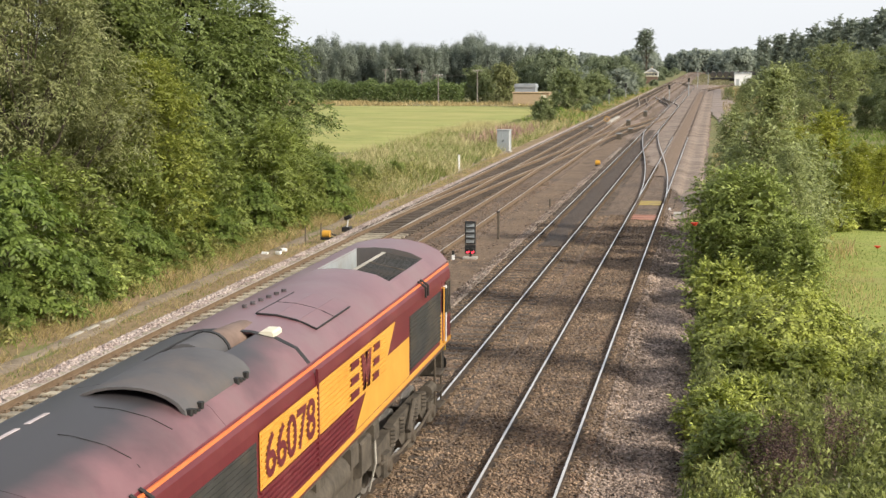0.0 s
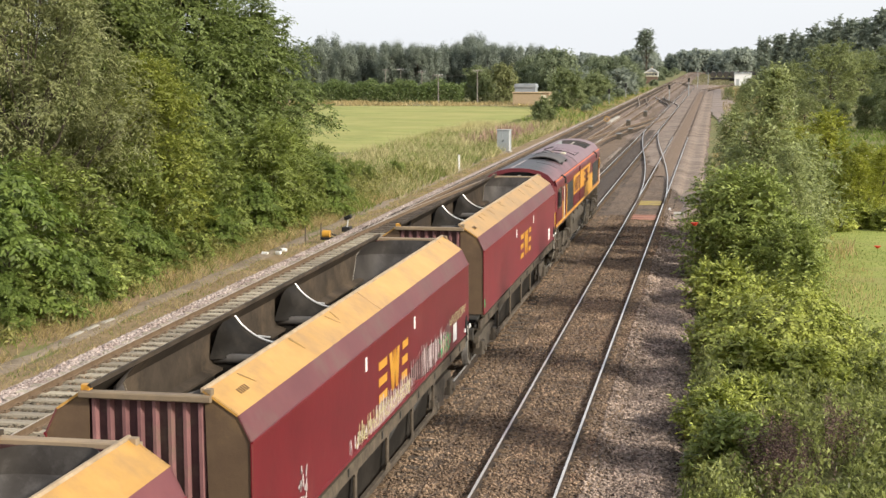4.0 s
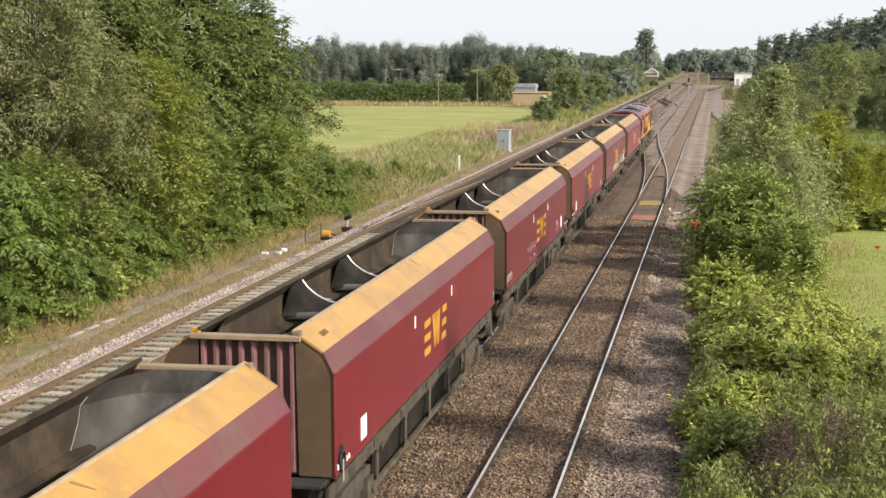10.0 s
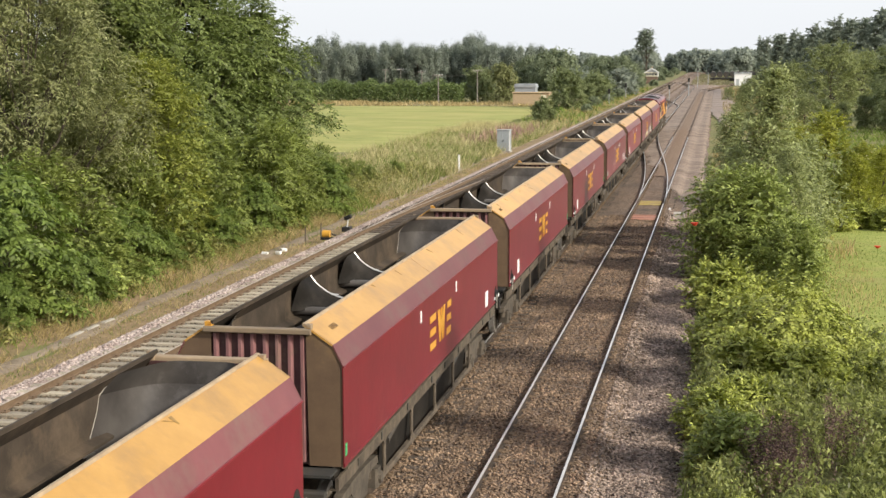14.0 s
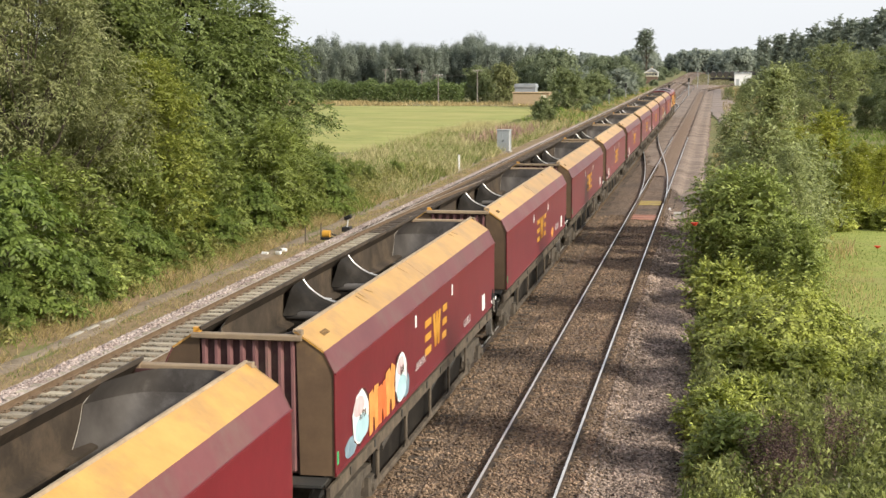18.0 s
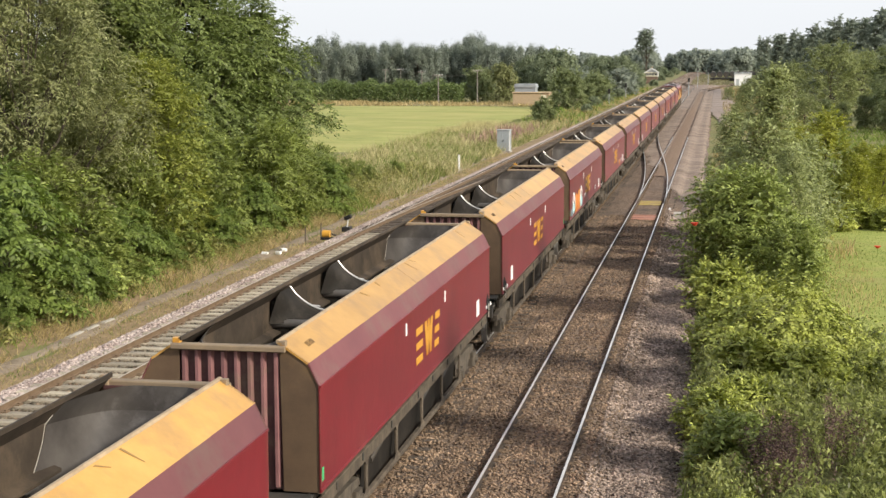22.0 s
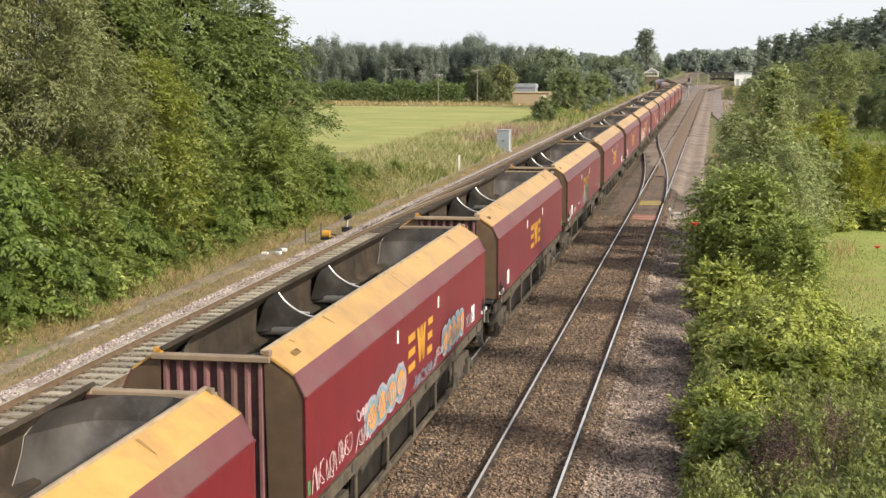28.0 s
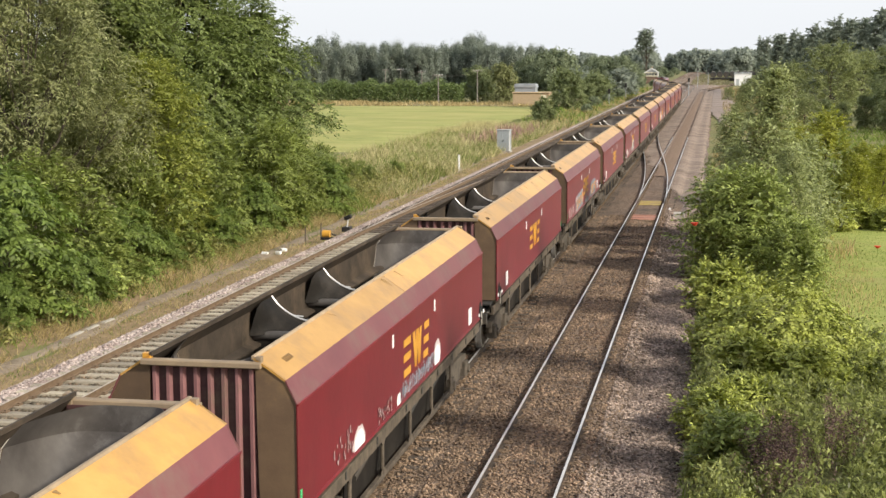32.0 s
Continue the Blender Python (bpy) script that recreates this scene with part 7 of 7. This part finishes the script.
part("bracket", Geo().tube((0.22, 0, 0.28), (0.42, 0.1, 0.20), 0.04, n=8), BOGIE, pm)
ls = thing("point_lever", "black and white weighted point lever", "lever", at=pose(-17.3, 68.0, -0.40))
part("stand", Geo().box(-0.20, 0.20, -0.25, 0.25, 0, 0.22, c=0.03), BLACK, ls)
part("lever", Geo().tube((0, 0, 0.15), (0.12, -0.1, 0.72), 0.035, n=8), WHITE, ls, "white lever")
part("weight", Geo().tube((-0.08, -0.06, 0.62), (0.24, -0.12, 0.74), 0.10, n=12), BLACK, ls)
for x, y in ((-18.3, 64.2), (-18.05, 66.0)):
    post_thing("thin_stake", "thin dark stake beside the path", "stake", x, y, G(x, y), [("stake", Geo().tube((0, 0, -0.2), (0.02, 0, 0.85), 0.03, n=6), BARK, "")])
cab_ = thing("relay_cabinet", "grey galvanised trackside equipment cabinet", "cabinet", at=pose(-18.9, 132.6, G(-18.9, 132.6), 0, 0, -8))
part("plinth", Geo().box(-0.66, 0.66, -0.42, 0.42, -0.1, 0.14, c=0.02), CONCRETE, cab_)
part("body", Geo().box(-0.58, 0.58, -0.35, 0.35, 0.14, 1.98, c=0.02), GREYBOX, cab_)
for s in (-1, 1):
    dr = part("door", Geo().box(s * 0.28 - 0.26, s * 0.28 + 0.26, -0.375, -0.35, 0.22, 1.90, c=0.008), GREYBOX, cab_)
    part("handle", Geo().box(s * 0.06 - 0.02, s * 0.06 + 0.02, -0.41, -0.375, 0.95, 1.15), BLACK, dr)
part("roof", Geo().box(-0.64, 0.64, -0.42, 0.42, 1.98, 2.05, c=0.02), GREYBOX, cab_)
part("corner_strip", Geo().box(0.56, 0.60, -0.37, -0.33, 0.14, 1.98), WHITE, cab_)
post_thing("white_post", "white distance post in tall grass", "post", -18.8, 108, G(-18.8, 108), [("post", Geo().box(-0.07, 0.07, -0.05, 0.05, 0, 1.25, c=0.012), WHITE, ""), ("cap", Geo().box(-0.08, 0.08, -0.06, 0.06, 1.25, 1.30), CONCRETE, "")])
rub = random.Random(9)
for k, (x, y) in enumerate(((-18.9, 60.0), (-18.5, 61.4), (-18.35, 60.2))):
    g = Geo().box(-0.22 + 0.05 * k, 0.2, -0.15, 0.16, 0.0, 0.16 + 0.04 * k, c=0.03)
    g.v = [(a + rub.uniform(-0.04, 0.04), b + rub.uniform(-0.04, 0.04), c + rub.uniform(-0.03, 0.03)) for a, b, c in g.v]
    ob = tagged(new("rubbish_bag", g.mesh("rubbish_bag", WHITE)), "crumpled white rubbish lying beside the path", "rubbish", "scattered rubbish")
    ob.matrix_basis = pose(x, y, G(x, y) + 0.05, 0, 0, 40 * k) @ Matrix.Scale(0.68, 4)
for k in range(3):
    y = 41.0 + 1.12 * k + (k > 2) * 1.2
    x = -18.95 + 0.02 * k
    g = Geo().box(-0.08, 0.08, -0.50 + 0.12 * k, 0.5, 0, 0.05, c=0.015)
    tagged(new("trough_lid", g.mesh("trough_lid", CONCRETE)), "pale broken concrete cable trough lid in the grass", "slab", "cable trough lids").matrix_basis = pose(x, y, G(x, y) + 0.07, 0, 0, 4 * math.sin(k * 3))
rngv = np.random.default_rng(15)
n = 620
cx = -19.9 - 2.2 * rngv.random(n) ** 0.8
cy = rngv.uniform(27, 104, n)
hh = 0.35 + 0.65 * rngv.random(n) ** 1.4 * np.clip((-19.4 - cx) / 1.2, 0.3, 1.3)
which = np.repeat(np.arange(n), 70)
wz = rngv.random(len(which)) ** 0.6
off = rngv.normal(0, 1, (len(which), 2)) * (0.26 * (1.1 - 0.5 * wz))[:, None]
vpos = np.stack([cx[which] + off[:, 0], cy[which] + off[:, 1], np.array([G(a, b) for a, b in zip(cx, cy)])[which] + wz * hh[which]], 1)
vout = unit(np.stack([off[:, 0], off[:, 1], 0.15 + 0 * wz], 1))
tagged(new("verge_weeds", quads("verge_weeds", leaf_quads(rngv, vpos, vout, 0.15, 0.34, 0.2), leaf("verge_weed_leaves", (0.15, 0.16, 0.045), (0.36, 0.34, 0.12), island=0.45))), "knee-high weeds and nettles below the shrubs", "weeds", kind="stuff")
for yy, m, lab in ((81.5, mat("dull_yellow_boards", (0.30, 0.22, 0.06), (0.42, 0.32, 0.10), 4, 0.85, rand=0.2, stain=(0.2, 0.15, 0.1), stain_scale=1.5), "faded yellow boards between the rails"), (74.0, mat("faded_red_boards", (0.30, 0.13, 0.09), (0.40, 0.20, 0.14), 3, 0.85, rand=0.2), "faded red boards between the rails")):
    b = thing("crossing_boards", lab, "boards", at=pose(A_X, yy, -0.2))
    for k in range(4):
        part("board", Geo().box(-0.60, 0.60, -1.1 + 0.6 * k, -0.65 + 0.6 * k, 0.02, 0.10, c=0.012), m, b)
mot = thing("point_motor", "grey and white point machine beside the switch", "machine", at=pose(-1.75, 75.5, -0.30))
part("casing", Geo().box(-0.28, 0.28, -0.5, 0.5, 0, 0.28, c=0.04), CONCRETE, mot)
part("rod", Geo().tube((-0.3, 0, 0.14), (-1.0, 0, 0.14), 0.03, n=6), BOGIE, mot)
tagged(part("white_marker", Geo().tube((-0.55, 2.6, 0.1), (-0.55, 2.6, 0.28), 0.09, 0.03, 10), WHITE, mot))
pl_ = thing("point_lamp", "small amber point indicator beside the track", "lamp", at=pose(-8.75, 111.8, -0.28))
part("drum", Geo().tube((-0.18, 0, 0.26), (0.18, 0, 0.26), 0.2, n=14), AMBER, pl_)
part("stand", Geo().box(-0.2, 0.2, -0.12, 0.12, 0, 0.1), BLACK, pl_)
rs = thing("disc_signal", "pale yellow ring disc signal on a short post", "signal", at=pose(-12.9, 178, -0.3))
ring_ = Geo()
for i in range(16):
    a0, a1 = 2 * math.pi * i / 16, 2 * math.pi * (i + 1) / 16
    ring_.tube((0.3 * math.cos(a0), 0, 0.95 + 0.3 * math.sin(a0)), (0.3 * math.cos(a1), 0, 0.95 + 0.3 * math.sin(a1)), 0.07, n=6)
part("ring", ring_, YELLOW, rs)
part("post", Geo().tube((0, 0, 0), (0, 0, 0.7), 0.05, n=8), TIMBER, rs)
post_thing("concrete_trough", "long pale concrete trough between far tracks", "slab", -13.3, 196, -0.3, [("slab", Geo().box(-0.25, 0.25, -9, 9, 0, 0.28, c=0.03), CONCRETE, "")])
for x, y, h in ((-9.6, 150, 0.6), (-9.2, 163, 0.5), (-10.2, 176, 0.9), (-14.0, 168, 0.5), (-9.8, 210, 0.8)):
    post_thing("point_box", "small grey trackside box", "box", x, y, -0.3, [("casing", Geo().box(-0.25, 0.25, -0.3, 0.3, 0, h, c=0.03), BOGIE, ""), ("lid", Geo().box(-0.28, 0.28, -0.33, 0.33, h, h + 0.05), GREYBOX, "")])
for x, y, z in ((-0.66, 52.2, 1.92), (6.75, 63.0, -0.1)):
    pf = thing("red_poppy", "bright red poppy flower on a thin stem", "flower", at=pose(x, y, z))
    part("petals", Geo().tube((0, 0, 0.02), (0, 0, 0.12), 0.05, 0.15, 10), RED, pf)
    part("stem", Geo().tube((0, 0, -0.4 if z < 1 else -2.4), (0, 0, 0.02), 0.01, n=5), BLADE, pf)

# ---- across the field and at the junction ----
poles = [(-52.8, 280, 5.7), (-45.0, 279, 6.6), (-66, 330, 6.0), (-80, 372, 6.2), (-88.5, 392, 6.0)]
for x, y, top in poles:
    t = thing("telegraph_pole", "grey timber telegraph pole with a crossarm", "pole", "telegraph poles across the field", at=pose(x, y, -0.7, 0, 0, 15))
    part("mast", Geo().tube((0, 0, -0.3), (0, 0, top), 0.13, 0.09, 8), TIMBER, t)
    part("crossarm", Geo().box(-0.9, 0.9, -0.06, 0.06, top - 0.32, top - 0.18), TIMBER, t)
    for q in (-0.8, -0.3, 0.3, 0.8):
        part("insulator", Geo().tube((q, 0, top - 0.18), (q, 0, top), 0.05, n=6), WHITE, t)
for (x0, y0, h0), (x1, y1, h1) in ((poles[0], poles[1]), (poles[2], poles[0]), (poles[3], poles[2])):
    g = Geo()
    pts = [(x0 + (x1 - x0) * u, y0 + (y1 - y0) * u, h0 - 1.0 + (h1 - h0) * u - 1.6 * u * (1 - u)) for u in [i / 8 for i in range(9)]]
    g.path(pts, 0.025, 4)
    tagged(new("overhead_wire", g.mesh("overhead_wire", TIMBER)), "thin grey overhead wire between poles", "wire", "overhead wires")
shed = thing("farm_shed", "tan brick shed with a grey roofed block behind", "shed", at=pose(-33.3, 270, -0.65))
part("wall", Geo().box(-3.3, 3.3, -2.2, 2.2, 0, 2.35), BRICK, shed)
part("roof", Geo().box(-3.5, 3.5, -2.4, 2.4, 2.35, 2.5, c=0.05), BRICK, shed)
part("rear_block", Geo().box(-3.6, 0.2, 2.6, 6.5, 0, 3.3), SLATE, shed, "grey sheet-clad block")
part("rear_roof", Geo().prism([(-3.8, 3.3), (0.4, 3.3), (0.2, 3.95), (-3.6, 3.95)], 2.4, 6.7), SLATE, shed, "grey sheet roof")
part("door", Geo().box(1.9, 2.8, -2.24, -2.2, 0, 2.0), CREAM, shed)
sb = thing("signal_box", "small signal box with white windows and grey roof", "signal box", at=Matrix.LocRotScale((-22.2, 520, -0.5), Euler((0, 0, 0)), (0.86, 0.86, 0.82)))
part("base_wall", Geo().box(-2.3, 2.3, -2.6, 2.6, 0, 2.9), mat("dark_brick", (0.12, 0.08, 0.06), (0.2, 0.14, 0.10), 4, 0.9), sb)
part("cabin_wall", Geo().box(-2.4, 2.4, -2.7, 2.7, 2.9, 4.7), CREAM, sb)
for k in range(4):
    x = -1.8 + 1.2 * k
    wdw = part("window", Geo().box(x - 0.5, x + 0.5, -2.76, -2.7, 3.3, 4.4), GLASS, sb)
    part("window_frame", Geo().box(x - 0.06, x + 0.06, -2.80, -2.76, 3.25, 4.45), WHITE, wdw)
part("side_panel", Geo().box(2.4, 2.46, -2.7, 2.7, 2.9, 4.7), WHITE, sb)
part("gable", Geo().plate([(-2.4, -2.7, 4.7), (2.4, -2.7, 4.7), (0, -2.7, 6.3)], 0.06), GREYBOX, sb, "grey boarded gable")
for s_ in (-1, 1):
    part("roof_slope", Geo().plate([(0, -3.1, 6.4), (s_ * 2.95, -3.1, 4.55), (s_ * 2.95, 3.1, 4.55), (0, 3.1, 6.4)][::s_], 0.08), SLATE, sb)
    part("bargeboard", Geo().plate([(0, -3.14, 6.46), (s_ * 3.0, -3.14, 4.55), (s_ * 3.0, -3.14, 4.25), (0, -3.14, 6.12)][::s_], 0.05), WHITE, sb, "white bargeboard")
part("chimney", Geo().box(-0.3, 0.3, 1.2, 1.8, 5.9, 7.0), BRICK, sb)
wb = thing("white_building", "low white flat-roofed building beside the sidings", "building", at=pose(8.2, 480, -0.5))
part("wall", Geo().box(-2.6, 2.6, -5, 5, 0, 3.7), WHITE, wb)
part("roof", Geo().box(-2.8, 2.8, -5.2, 5.2, 3.7, 4.0), GREYBOX, wb)
part("door", Geo().box(-2.1, -1.2, -5.04, -5.0, 0, 2.1), GREYBOX, wb)
tank0 = thing("tank_wagon", "dark grey tank wagon stabled in the far sidings", "wagon", "stabled tank wagons", at=pose(-1.2, 560, -0.3))
tk = Geo().tube((0, -8, 2.5), (0, 8, 2.5), 1.1, n=18)
part("tank", tk, GRILLE, tank0, round_off=True)
part("tank_top", Geo().tube((0, -7.4, 2.92), (0, 7.4, 2.92), 0.72, n=14), CONCRETE, tank0, "pale tank top")
part("underframe", Geo().box(-1.2, 1.2, -8.6, 8.6, 0.7, 1.2), BLACK, tank0)
for e in (-1, 1):
    part("bogie", Geo().box(-1.1, 1.1, e * 6 - 1.3, e * 6 + 1.3, 0.1, 0.75), BLACK, tank0)
for k in range(1, 8):
    copy_thing(tank0, pose(-1.2 + 2.35 * k, 560 + 3 * k, -0.3))
for x, y, h in ((-6.0, 330, 3.2), (-9.3, 300, 2.2), (-19.2, 270, 2.0), (-18.6, 310, 2.4), (-5.2, 420, 5.0), (-2.5, 455, 4.2)):
    t = thing("signal_post", "distant trackside signal on a thin post", "signal", at=pose(x, y, -0.3))
    part("post", Geo().tube((0, 0, 0), (0, 0, h), 0.07, n=6), GREYBOX, t)
    part("head", Geo().box(-0.22, 0.22, -0.12, 0.12, h - 0.1, h + 0.75, c=0.03), BLACK, t)

# ---- sleepers, piece by piece for the near stretch ----
for t, x, wood_, zs, y0, singles, last in TRACKS:
    meshes = [sleeper_mesh("sleeper", wood_, 2.55 + 0.04 * k, zs, k) for k in range(4)]
    dark_meshes = meshes if wood_ == DARKWOOD else [sleeper_mesh("sleeper", DARKWOOD, 2.55 + 0.04 * k, zs, k) for k in range(4)]
    rs_ = random.Random(int(-x * 10))
    for k in range(singles):
        pick = rs_.randrange(4)
        ob = new("sleeper", (meshes if y0 + SPACING * k < 66 else dark_meshes)[pick])
        ob.parent = t
        ob.matrix_basis = pose(rs_.uniform(-0.03, 0.03), y0 + SPACING * k, 0, 0, 0, rs_.uniform(-0.8, 0.8))
    rest = Geo()
    y = y0 + SPACING * singles
    while y < min(520, last):
        rest.box(-1.28, 1.28, y - 0.125, y + 0.125, zs - 0.1, zs)
        y += SPACING
    y = y0 - SPACING
    while y > -50:
        rest.box(-1.28, 1.28, y - 0.125, y + 0.125, zs - 0.1, zs)
        y -= SPACING
    tagged(part("far_timber", rest, DARKWOOD, t), kind="stuff")


# ---- the train runs away along its track, slowing from 10.4 to 9.1 metres a second ----
def ahead(t):
    """Where the front of the train is along the track."""
    u = t
    return 30.64 + 10.42616 * u + 0.000543134 * u ** 2 - 0.00544372 * u ** 3 + 0.000230268 * u ** 4 - 2.82266e-06 * u ** 5


PITCH = 18.497
SLACK = {11: 0.20, 15: 0.15, 16: 0.30}


def line_x(y):
    """The train's way sideways: straight, then over the far crossover."""
    u = min(1.0, max(0.0, (y - CROSS_0) / (CROSS_1 - CROSS_0)))
    return B_X + (C_X - B_X) * u * u * (3 - 2 * u)


def on_line(y, half):
    """A vehicle whose bogies stand half a wheelbase before and behind y."""
    a, b = line_x(y - half), line_x(y + half)
    return pose((a + b) / 2, y, 0, 0, 0, math.degrees(math.atan2(a - b, 2 * half)))


def motions():
    rows = [i * 0.5 for i in range(65)]
    walk(LOCO, [(t, on_line(ahead(t) - 9.95, 6.4)) for t in rows])
    for k, w in enumerate(WAGONS):
        walk(w, [(t, on_line(ahead(t) - 28.58 - PITCH * k - SLACK.get(k, 0.0), 5.95)) for t in rows])
    steps = [i / 15 for i in range(481)]
    for wheel, r, y in WHEELS:
        walk(wheel, [(t, pose(0, y, r, -math.degrees((ahead(t) - ahead(0)) / r), 0, 0)) for t in steps])


motions()
